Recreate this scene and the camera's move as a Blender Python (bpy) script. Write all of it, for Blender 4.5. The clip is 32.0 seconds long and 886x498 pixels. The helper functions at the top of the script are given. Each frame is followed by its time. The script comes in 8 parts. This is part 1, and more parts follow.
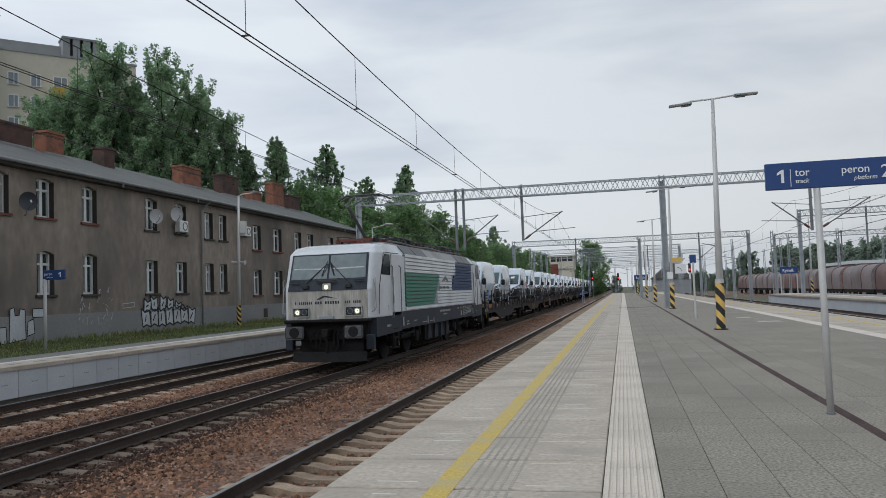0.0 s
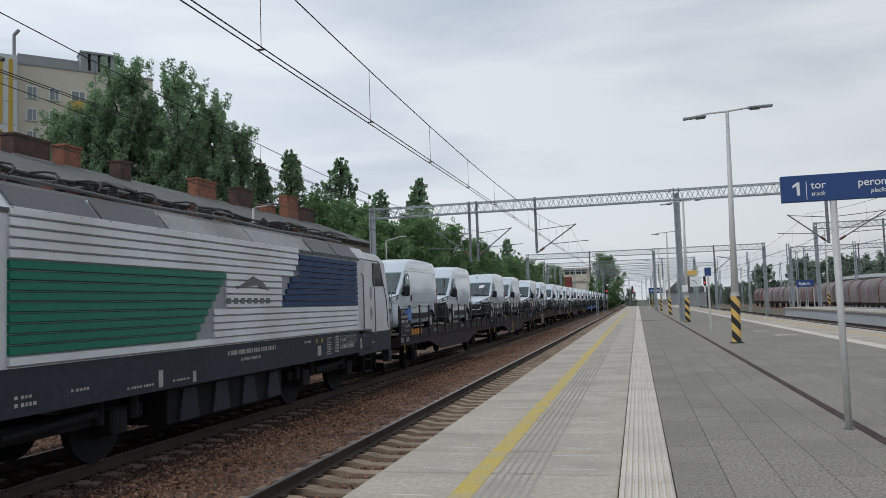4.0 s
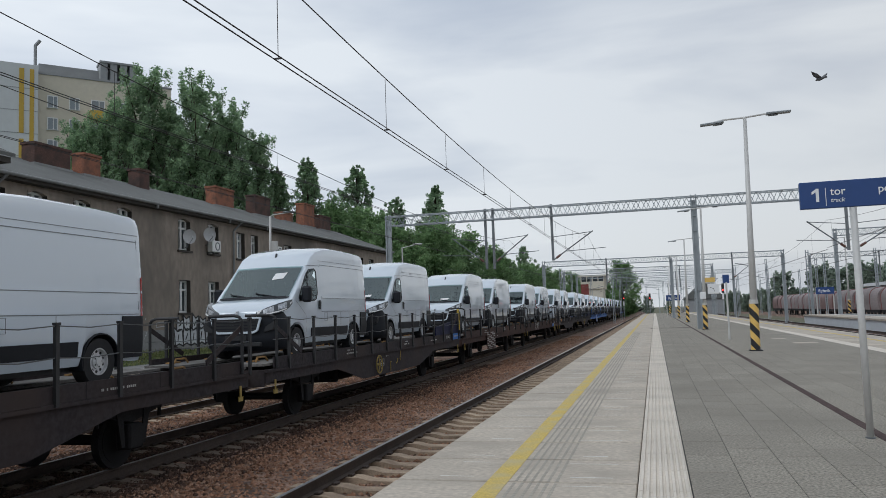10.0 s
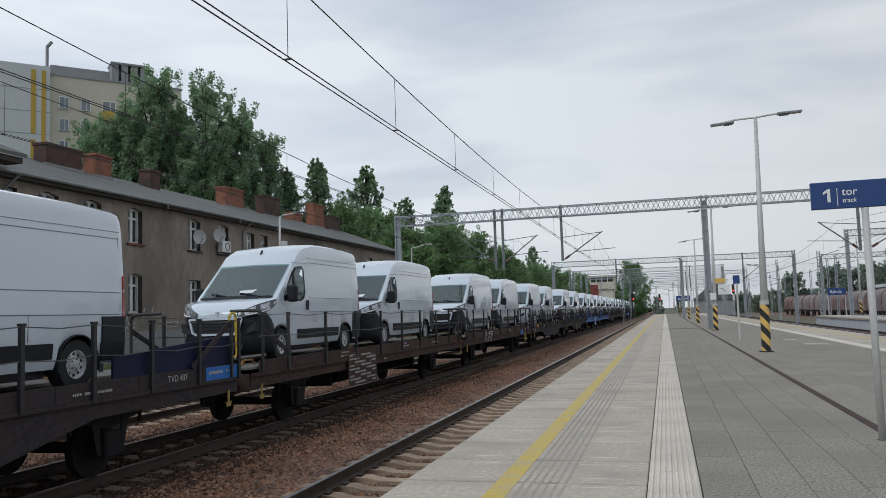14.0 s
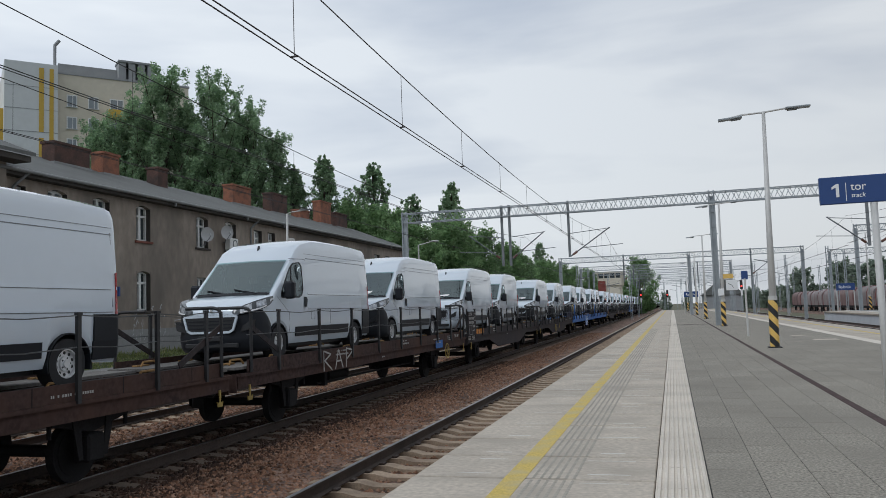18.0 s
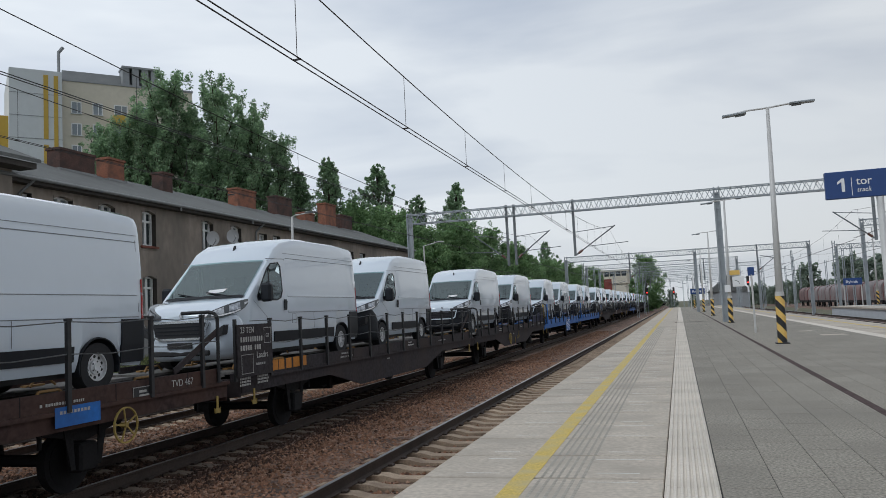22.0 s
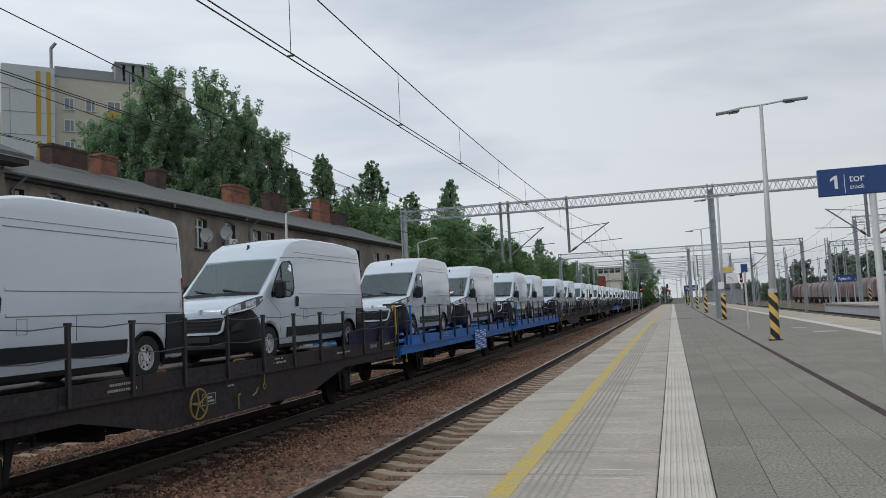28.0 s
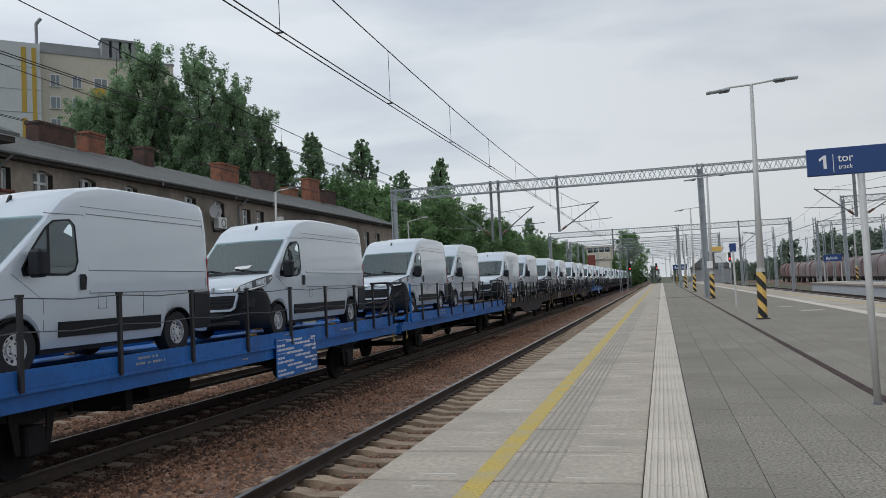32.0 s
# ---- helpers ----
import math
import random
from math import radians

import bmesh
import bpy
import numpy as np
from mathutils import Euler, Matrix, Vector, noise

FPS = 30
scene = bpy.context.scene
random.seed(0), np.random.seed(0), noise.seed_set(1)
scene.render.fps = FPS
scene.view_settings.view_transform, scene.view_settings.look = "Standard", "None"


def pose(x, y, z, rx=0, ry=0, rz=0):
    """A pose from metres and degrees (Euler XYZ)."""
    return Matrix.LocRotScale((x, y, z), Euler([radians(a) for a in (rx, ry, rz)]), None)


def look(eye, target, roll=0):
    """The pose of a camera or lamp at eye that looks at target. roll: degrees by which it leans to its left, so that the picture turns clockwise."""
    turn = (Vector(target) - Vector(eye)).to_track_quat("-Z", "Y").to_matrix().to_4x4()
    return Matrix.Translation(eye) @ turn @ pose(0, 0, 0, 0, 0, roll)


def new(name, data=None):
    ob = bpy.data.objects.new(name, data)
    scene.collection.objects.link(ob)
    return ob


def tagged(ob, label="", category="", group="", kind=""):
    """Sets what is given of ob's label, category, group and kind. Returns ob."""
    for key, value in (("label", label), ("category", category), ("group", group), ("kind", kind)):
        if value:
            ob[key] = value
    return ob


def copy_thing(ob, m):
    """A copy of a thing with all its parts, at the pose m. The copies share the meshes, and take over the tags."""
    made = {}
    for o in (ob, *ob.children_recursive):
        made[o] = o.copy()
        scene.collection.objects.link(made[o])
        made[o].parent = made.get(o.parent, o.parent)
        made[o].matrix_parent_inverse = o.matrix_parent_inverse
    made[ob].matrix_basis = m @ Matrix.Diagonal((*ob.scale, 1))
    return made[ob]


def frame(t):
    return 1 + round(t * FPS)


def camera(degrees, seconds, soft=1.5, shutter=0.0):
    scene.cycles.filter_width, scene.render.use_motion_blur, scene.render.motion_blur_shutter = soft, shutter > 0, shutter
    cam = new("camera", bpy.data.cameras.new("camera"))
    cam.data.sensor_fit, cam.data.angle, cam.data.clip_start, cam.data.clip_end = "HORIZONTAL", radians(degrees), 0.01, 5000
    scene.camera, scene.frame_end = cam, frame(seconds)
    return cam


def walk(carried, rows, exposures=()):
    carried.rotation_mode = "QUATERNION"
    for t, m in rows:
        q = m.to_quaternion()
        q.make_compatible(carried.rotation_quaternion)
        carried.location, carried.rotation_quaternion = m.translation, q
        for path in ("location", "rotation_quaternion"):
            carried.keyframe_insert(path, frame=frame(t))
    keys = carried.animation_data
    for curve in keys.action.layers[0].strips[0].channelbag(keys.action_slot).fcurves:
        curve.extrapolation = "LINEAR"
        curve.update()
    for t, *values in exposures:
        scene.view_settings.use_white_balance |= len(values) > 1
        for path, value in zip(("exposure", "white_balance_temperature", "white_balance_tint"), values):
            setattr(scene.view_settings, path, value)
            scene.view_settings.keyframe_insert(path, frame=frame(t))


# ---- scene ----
# Metres: x across the tracks (the platform's side is positive), y along them, z = 0 on the platform.
EYE = Vector((0.0, 0.0, 1.415))


def aim(yaw, pitch, roll):
    """The camera's pose from its turn to the left, its tilt up and its lean, in degrees."""
    a, b = radians(yaw), radians(pitch)
    return look(EYE, EYE + Vector((-math.sin(a) * math.cos(b), math.cos(a) * math.cos(b), math.sin(b))), roll)


cam = camera(58.32, 32.0, soft=0.5)
walk(cam, [(t, aim(yaw, pitch, roll)) for t, yaw, pitch, roll in (
    (0, 12.65, 3.16, -2.10), (0.5, 12.72, 3.26, -2.13), (1, 12.78, 3.32, -2.14), (1.5, 12.82, 3.37, -2.18),
    (2, 12.92, 3.53, -2.17), (2.5, 12.99, 3.67, -2.22), (3, 13.04, 3.89, -2.04), (3.5, 13.35, 4.02, -1.99),
    (5.5, 13.90, 4.37, -1.99), (6, 14.06, 4.49, -2.04), (6.5, 14.17, 4.55, -2.01), (7, 14.26, 4.60, -2.01),
    (7.5, 14.37, 4.64, -2.00), (8, 14.46, 4.75, -2.02), (8.5, 14.56, 4.80, -2.05), (9, 14.63, 4.82, -2.03),
    (9.5, 14.70, 4.59, -2.14), (10, 14.74, 4.67, -1.97), (10.5, 14.81, 4.67, -1.98), (11, 14.80, 4.70, -1.98),
    (11.5, 14.91, 4.59, -1.81), (12, 14.98, 4.62, -1.87), (12.5, 15.14, 4.58, -1.90), (13, 15.21, 4.59, -1.89),
    (13.5, 15.34, 4.60, -1.86), (14, 15.41, 4.72, -1.88), (14.5, 15.47, 4.88, -1.94), (16.5, 15.80, 4.35, -1.89),
    (17, 15.81, 4.42, -1.96), (17.5, 15.87, 4.43, -2.00), (18, 15.93, 4.49, -2.05), (18.5, 16.15, 4.48, -2.03),
    (19, 16.25, 4.52, -2.15), (19.5, 16.19, 4.55, -2.16), (20, 15.93, 4.56, -2.23), (20.5, 16.15, 4.52, -2.70),
    (21, 16.23, 4.53, -2.70), (21.5, 16.28, 4.53, -2.85), (22, 16.31, 4.55, -2.86), (22.5, 16.32, 4.53, -2.79),
    (23, 16.35, 4.62, -2.82), (23.5, 16.40, 4.63, -2.83), (24, 16.43, 4.67, -2.86), (24.5, 16.24, 4.67, -2.89),
    (25, 16.34, 4.69, -2.88), (25.5, 16.25, 4.80, -2.66), (27.5, 15.85, 4.84, -3.09), (28, 15.90, 4.30, -2.87),
    (28.5, 15.85, 3.83, -2.75), (29, 15.82, 3.38, -2.70), (29.5, 15.26, 2.81, -2.74), (30, 15.31, 2.82, -2.66),
    (30.5, 15.32, 2.80, -2.68), (31, 15.18, 2.85, -2.74), (31.5, 15.29, 2.82, -2.81), (32, 15.26, 2.75, -2.82),
)], exposures=[(0.0, 0.03, 5980, 8), (25.0, 0.03, 5980, 8), (28.0, -0.03, 6000, 8), (32.0, -0.03, 6030, 8)])

# ---- light: an overcast afternoon ----
world = bpy.data.worlds.new("sky")
scene.world = world
world.use_nodes = True
wn, wl = world.node_tree.nodes, world.node_tree.links
wn.clear()
w_out = wn.new("ShaderNodeOutputWorld")
w_bg = wn.new("ShaderNodeBackground")
w_sky = wn.new("ShaderNodeTexSky")
w_sky.sky_type, w_sky.sun_disc = "NISHITA", False
w_sky.sun_elevation, w_sky.sun_rotation = radians(42), radians(35)
w_sky.air_density, w_sky.dust_density = 1.0, 4.0
w_tc = wn.new("ShaderNodeTexCoord")
w_map = wn.new("ShaderNodeMapping")
w_map.inputs["Scale"].default_value = (1.0, 1.0, 4.2)
w_n1 = wn.new("ShaderNodeTexNoise")
w_n1.inputs["Scale"].default_value, w_n1.inputs["Detail"].default_value, w_n1.inputs["Roughness"].default_value = 1.4, 5.0, 0.5
w_n1.inputs["Distortion"].default_value = 0.5
w_r1 = wn.new("ShaderNodeValToRGB")
w_r1.color_ramp.elements[0].position, w_r1.color_ramp.elements[0].color = 0.36, (4.2, 4.5, 5.05, 1)
w_r1.color_ramp.elements[1].position, w_r1.color_ramp.elements[1].color = 0.6, (7.1, 7.08, 6.98, 1)
w_mix = wn.new("ShaderNodeMix")
w_mix.data_type = "RGBA"
w_mix.inputs[0].default_value = 0.9
wl.new(w_tc.outputs["Generated"], w_map.inputs["Vector"])
wl.new(w_map.outputs["Vector"], w_n1.inputs["Vector"])
wl.new(w_n1.outputs["Fac"], w_r1.inputs["Fac"])
wl.new(w_sky.outputs["Color"], w_mix.inputs[6])
wl.new(w_r1.outputs["Color"], w_mix.inputs[7])
w_sep = wn.new("ShaderNodeSeparateXYZ")
wl.new(w_tc.outputs["Generated"], w_sep.inputs["Vector"])
w_fall = wn.new("ShaderNodeMapRange")
w_fall.inputs["From Min"].default_value, w_fall.inputs["From Max"].default_value = -0.6, 0.35
w_fall.inputs["To Min"].default_value, w_fall.inputs["To Max"].default_value = 1.2, 0.84
wl.new(w_sep.outputs["X"], w_fall.inputs["Value"])
w_mul = wn.new("ShaderNodeVectorMath")
w_mul.operation = "SCALE"
wl.new(w_mix.outputs[2], w_mul.inputs[0])
wl.new(w_fall.outputs["Result"], w_mul.inputs["Scale"])
wl.new(w_mul.outputs["Vector"], w_bg.inputs["Color"])
w_bg.inputs["Strength"].default_value = 0.105
wl.new(w_bg.outputs["Background"], w_out.inputs["Surface"])

sun = new("sun", bpy.data.lights.new("sun", "SUN"))
sun.data.energy, sun.data.angle, sun.data.color = 0.8, radians(25), (1.0, 0.985, 0.96)
sun.rotation_euler = (radians(48), 0, radians(-35))

# ---- materials ----


def mat(name, color, rough=0.6, metal=0.0, var=0.12, scale=2.0, bump=0.0, bscale=60.0, rnd=0.0, spec=0.5, stain=None, stain_scale=0.6, coat=0.0, stretch=1.0):
    """A surface with fine grain, broad stains, relief and, where asked, a shade of its own for each piece."""
    m = bpy.data.materials.new(name)
    m.use_nodes = True
    n, l = m.node_tree.nodes, m.node_tree.links
    b = n["Principled BSDF"]
    b.inputs["Roughness"].default_value, b.inputs["Metallic"].default_value = rough, metal
    b.inputs["Specular IOR Level"].default_value = spec
    b.inputs["Coat Weight"].default_value = coat
    tc = n.new("ShaderNodeTexCoord")
    fine = n.new("ShaderNodeTexNoise")
    fine.inputs["Scale"].default_value, fine.inputs["Detail"].default_value = scale * 9, 3.0
    broad = n.new("ShaderNodeTexNoise")
    broad.inputs["Scale"].default_value, broad.inputs["Detail"].default_value = scale * stain_scale, 4.0
    mp = n.new("ShaderNodeMapping")
    mp.inputs["Scale"].default_value = (1.0, 1.0, stretch)
    where = tc.outputs["Object"]
    if rnd:
        # Alike pieces share a mesh: shift the grain by each piece's place, so that no two look the same.
        spot = n.new("ShaderNodeObjectInfo")
        add = n.new("ShaderNodeVectorMath")
        l.new(tc.outputs["Object"], add.inputs[0])
        l.new(spot.outputs["Location"], add.inputs[1])
        where = add.outputs["Vector"]
    l.new(where, mp.inputs["Vector"])
    l.new(mp.outputs["Vector"], fine.inputs["Vector"])
    l.new(mp.outputs["Vector"], broad.inputs["Vector"])
    ramp = n.new("ShaderNodeValToRGB")
    lo, hi = [max(0.0, c * (1 - var)) for c in color], [min(1.0, c * (1 + var)) for c in color]
    ramp.color_ramp.elements[0].position, ramp.color_ramp.elements[0].color = 0.3, (*lo, 1)
    ramp.color_ramp.elements[1].position, ramp.color_ramp.elements[1].color = 0.7, (*hi, 1)
    l.new(fine.outputs["Fac"], ramp.inputs["Fac"])
    ramp2 = n.new("ShaderNodeValToRGB")
    ramp2.color_ramp.elements[0].position, ramp2.color_ramp.elements[1].position = 0.42, 0.72
    l.new(broad.outputs["Fac"], ramp2.inputs["Fac"])
    mix = n.new("ShaderNodeMix")
    mix.data_type = "RGBA"
    l.new(ramp2.outputs["Color"], mix.inputs[0])
    l.new(ramp.outputs["Color"], mix.inputs[6])
    mix.inputs[7].default_value = (*(stain or [c * (1 - 1.3 * var) for c in color]), 1)
    out = mix.outputs[2]
    if rnd:
        oi = n.new("ShaderNodeObjectInfo")
        mr = n.new("ShaderNodeMapRange")
        mr.inputs["To Min"].default_value, mr.inputs["To Max"].default_value = 1 - rnd, 1 + rnd
        l.new(oi.outputs["Random"], mr.inputs["Value"])
        hsv = n.new("ShaderNodeHueSaturation")
        l.new(mr.outputs["Result"], hsv.inputs["Value"])
        l.new(out, hsv.inputs["Color"])
        out = hsv.outputs["Color"]
    l.new(out, b.inputs["Base Color"])
    if bump:
        bn = n.new("ShaderNodeTexNoise")
        bn.inputs["Scale"].default_value, bn.inputs["Detail"].default_value = bscale, 3.0
        l.new(where, bn.inputs["Vector"])
        bp = n.new("ShaderNodeBump")
        bp.inputs["Strength"].default_value, bp.inputs["Distance"].default_value = min(1.0, bump), 0.01
        l.new(bn.outputs["Fac"], bp.inputs["Height"])
        l.new(bp.outputs["Normal"], b.inputs["Normal"])
    return m


def island_mat(name, colors, rough=0.9, thin=0.0):
    """Loose pieces in one mesh (stones, leaves), each with a shade of its own."""
    m = bpy.data.materials.new(name)
    m.use_nodes = True
    n, l = m.node_tree.nodes, m.node_tree.links
    b = n["Principled BSDF"]
    b.inputs["Roughness"].default_value = rough
    b.inputs["Specular IOR Level"].default_value = 0.25
    g = n.new("ShaderNodeNewGeometry")
    ramp = n.new("ShaderNodeValToRGB")
    e = ramp.color_ramp.elements
    while len(e) < len(colors):
        e.new(0.5)
    for k, c in enumerate(colors):
        e[k].position, e[k].color = k / (len(colors) - 1), (*c, 1)
    l.new(g.outputs["Random Per Island"], ramp.inputs["Fac"])
    tc = n.new("ShaderNodeTexCoord")
    no = n.new("ShaderNodeTexNoise")
    no.inputs["Scale"].default_value = 0.35
    l.new(tc.outputs["Object"], no.inputs["Vector"])
    mr = n.new("ShaderNodeMapRange")
    mr.inputs["From Min"].default_value, mr.inputs["From Max"].default_value = 0.3, 0.7
    mr.inputs["To Min"].default_value, mr.inputs["To Max"].default_value = 0.78, 1.22
    l.new(no.outputs["Fac"], mr.inputs["Value"])
    hsv = n.new("ShaderNodeHueSaturation")
    l.new(mr.outputs["Result"], hsv.inputs["Value"])
    l.new(ramp.outputs["Color"], hsv.inputs["Color"])
    l.new(hsv.outputs["Color"], b.inputs["Base Color"])
    if thin:
        tr = n.new("ShaderNodeBsdfTranslucent")
        l.new(hsv.outputs["Color"], tr.inputs["Color"])
        ms = n.new("ShaderNodeMixShader")
        ms.inputs[0].default_value = thin
        l.new(b.outputs[0], ms.inputs[1])
        l.new(tr.outputs[0], ms.inputs[2])
        l.new(ms.outputs[0], n["Material Output"].inputs["Surface"])
    return m


def glass_mat(name, tint, rough=0.04, alpha=1.0, spec=0.8):
    m = bpy.data.materials.new(name)
    m.use_nodes = True
    b = m.node_tree.nodes["Principled BSDF"]
    b.inputs["Base Color"].default_value = (*tint, 1)
    b.inputs["Roughness"].default_value, b.inputs["Specular IOR Level"].default_value = rough, spec
    b.inputs["Alpha"].default_value = alpha
    return m


def pane_mat(name, tint, ior=1.6, rough=0.02, sheen=(0.95, 0.97, 1.0)):
    """Clear tinted glass: what lies behind shows through, and the sky glints on it."""
    m = bpy.data.materials.new(name)
    m.use_nodes = True
    n, l = m.node_tree.nodes, m.node_tree.links
    n.remove(n["Principled BSDF"])
    tr, gl, fr, mx = n.new("ShaderNodeBsdfTransparent"), n.new("ShaderNodeBsdfGlossy"), n.new("ShaderNodeFresnel"), n.new("ShaderNodeMixShader")
    tr.inputs["Color"].default_value = (*tint, 1)
    gl.inputs["Color"].default_value, gl.inputs["Roughness"].default_value = (*sheen, 1), rough
    fr.inputs["IOR"].default_value = ior
    l.new(fr.outputs[0], mx.inputs[0])
    l.new(tr.outputs[0], mx.inputs[1])
    l.new(gl.outputs[0], mx.inputs[2])
    l.new(mx.outputs[0], n["Material Output"].inputs["Surface"])
    return m


def glow_mat(name, color, strength):
    m = bpy.data.materials.new(name)
    m.use_nodes = True
    b = m.node_tree.nodes["Principled BSDF"]
    b.inputs["Base Color"].default_value = (*color, 1)
    b.inputs["Emission Color"].default_value, b.inputs["Emission Strength"].default_value = (*color, 1), strength
    return m


M_SLAB = mat("concrete_slab", (0.475, 0.418, 0.348), 0.85, var=0.18, scale=2.2, bump=0.3, bscale=90, rnd=0.08)
M_DOT = mat("grey_dot", (0.37, 0.345, 0.3), 0.9, var=0.1)
M_BIRD = mat("feather_grey", (0.11, 0.113, 0.12), 0.8, var=0.2)
M_JOINT = mat("joint_dark", (0.035, 0.032, 0.028), 0.95, var=0.2)
M_PAVER = mat("grey_paver", (0.268, 0.244, 0.203), 0.9, var=0.5, scale=4.5, bump=0.6, bscale=110, rnd=0.075, stain_scale=0.12, stain=(0.222, 0.203, 0.17))
M_TACT = mat("tactile_white", (0.66, 0.6, 0.52), 0.8, var=0.08, scale=4, rnd=0.05, stain_scale=0.3, stain=(0.55, 0.5, 0.43))
M_YELLOW = mat("yellow_paint", (0.57, 0.42, 0.095), 0.75, var=0.22, scale=5, stain=(0.47, 0.4, 0.22))
M_WHITE_LINE = mat("white_paint", (0.66, 0.65, 0.61), 0.7, var=0.06, scale=3)
M_DRAIN = mat("drain_grate", (0.075, 0.048, 0.045), 0.8, var=0.3, scale=5, bump=0.5, bscale=80, spec=0.2)
M_RAIL_SIDE = mat("rail_rust", (0.055, 0.038, 0.03), 0.85, var=0.3, scale=3)
M_RAIL_TOP = mat("rail_steel", (0.42, 0.42, 0.43), 0.3, 1.0, var=0.1)
M_SLEEPER = mat("concrete_sleeper", (0.36, 0.275, 0.195), 0.9, var=0.25, scale=5, bump=0.3, rnd=0.16, stain=(0.21, 0.15, 0.105))
# Oily stones and sleepers; the train's shade is mixed into their colours.
M_STONE_DARK = island_mat("ballast_stone_oil_and_shade", [(0.018, 0.012, 0.01), (0.062, 0.037, 0.027), (0.105, 0.062, 0.044), (0.036, 0.023, 0.018)], 0.9)
M_SLEEPER_DARK = mat("concrete_sleeper_oil_and_shade", (0.16, 0.12, 0.09), 0.9, var=0.25, scale=5, bump=0.3, rnd=0.16, stain=(0.1, 0.075, 0.058))
M_BALLAST = mat("ballast_bed", (0.22, 0.135, 0.097), 0.95, var=0.7, scale=2.2, bump=1.0, bscale=26)
M_STONE = island_mat("ballast_stone", [(0.045, 0.027, 0.019), (0.2, 0.105, 0.064), (0.32, 0.175, 0.11), (0.12, 0.066, 0.042), (0.42, 0.27, 0.19)], 0.95)
M_GROUND = mat("yard_ground", (0.12, 0.115, 0.075), 0.95, var=0.35, scale=0.25, stain=(0.085, 0.1, 0.04))
M_ASPHALT = mat("asphalt", (0.25, 0.25, 0.24), 0.9, var=0.15, scale=3, bump=0.3)
M_GRASS_GROUND = mat("grass_soil", (0.06, 0.085, 0.03), 0.95, var=0.3, scale=1.0)
M_GRASS = island_mat("grass_blade", [(0.13, 0.16, 0.06), (0.22, 0.26, 0.1), (0.34, 0.33, 0.16)], 0.9, thin=0.3)
M_PANEL = mat("platform_panel", (0.53, 0.56, 0.59), 0.75, var=0.06, scale=2, rnd=0.04)
M_RENDER = mat("dirty_render", (0.315, 0.266, 0.22), 0.95, var=0.17, scale=0.42, bump=0.25, bscale=50, stain=(0.14, 0.123, 0.107), stain_scale=0.7, stretch=0.5)
M_PLINTH = mat("grey_plinth", (0.28, 0.28, 0.275), 0.9, var=0.12, scale=0.8, bump=0.3)
M_ROOFING = mat("bitumen_roof", (0.135, 0.14, 0.135), 0.9, var=0.15, scale=0.8)
M_EAVE = mat("eave_dark", (0.06, 0.052, 0.045), 0.8, var=0.2)
M_ZINC = mat("zinc_gutter", (0.24, 0.245, 0.245), 0.55, 0.4, var=0.12)
M_CHIM = mat("chimney_brick", (0.27, 0.11, 0.065), 0.9, var=0.35, scale=4, bump=0.4, bscale=20, stain=(0.13, 0.07, 0.05))
M_CHIM_DARK = mat("chimney_sooty", (0.1, 0.055, 0.044), 0.95, var=0.35, scale=3, stain=(0.045, 0.035, 0.032))
M_WINWHITE = mat("window_pvc", (0.75, 0.75, 0.73), 0.45, var=0.04)
M_SILL = mat("sill_brick", (0.19, 0.065, 0.045), 0.8, var=0.2, scale=5)
M_GLASS = glass_mat("window_glass", (0.035, 0.045, 0.05))
# Pale base stands in for sky reflections, and for net curtains, in the panes.
M_PALE_GLASS = glass_mat("pale_glass_curtain_and_sky", (0.22, 0.25, 0.27))
# Dark brown of the reveals; also paints the shade of rooms and cellar openings.
M_REVEAL_ROOMSHADE = mat("reveal_and_room_shade", (0.06, 0.052, 0.045), 0.95, var=0.2)
M_GALV = mat("galvanised_steel", (0.36, 0.39, 0.41), 0.55, 0.35, var=0.12, scale=3)
M_GALV_DARK = mat("weathered_steel", (0.2, 0.215, 0.225), 0.6, 0.3, var=0.2, scale=3)
M_LAMPPOST = mat("lamp_post_grey", (0.56, 0.55, 0.53), 0.5, 0.1, var=0.06)
M_WIRE = mat("copper_wire", (0.045, 0.04, 0.04), 0.6, 0.4, var=0.1)
M_INSUL = mat("insulator_brown", (0.12, 0.05, 0.035), 0.35, var=0.1)
M_HAZY = mat("hazard_yellow", (0.75, 0.49, 0.13), 0.6, var=0.1)
M_BLACK = mat("black_paint", (0.022, 0.022, 0.024), 0.6, var=0.2)
M_SIGNBLUE = mat("sign_blue", (0.022, 0.06, 0.2), 0.4, var=0.03)
M_SIGNWHITE = mat("sign_white", (0.8, 0.8, 0.8), 0.5, var=0.02)
M_LOCOWHITE = mat("loco_white", (0.67, 0.695, 0.72), 0.45, var=0.05, scale=0.8, stain=(0.54, 0.55, 0.555), stain_scale=0.9)
M_LOCODIRT = mat("loco_dirty_front", (0.46, 0.445, 0.405), 0.65, var=0.2, scale=2.6, stain=(0.24, 0.225, 0.19), stain_scale=1.6, stretch=0.16)
M_LOCOGREEN = mat("loco_green", (0.004, 0.15, 0.086), 0.45, var=0.07, scale=1, spec=0.25)
M_LOCOBLUE = mat("loco_navy", (0.014, 0.042, 0.125), 0.55, var=0.07, scale=1, spec=0.2)
M_LOCOGREY = mat("loco_skirt_grey", (0.035, 0.042, 0.055), 0.65, var=0.2, scale=1, spec=0.25)
M_LOCOROOF = mat("loco_roof_grey", (0.33, 0.335, 0.335), 0.6, var=0.12, scale=1, stain=(0.2, 0.2, 0.195))
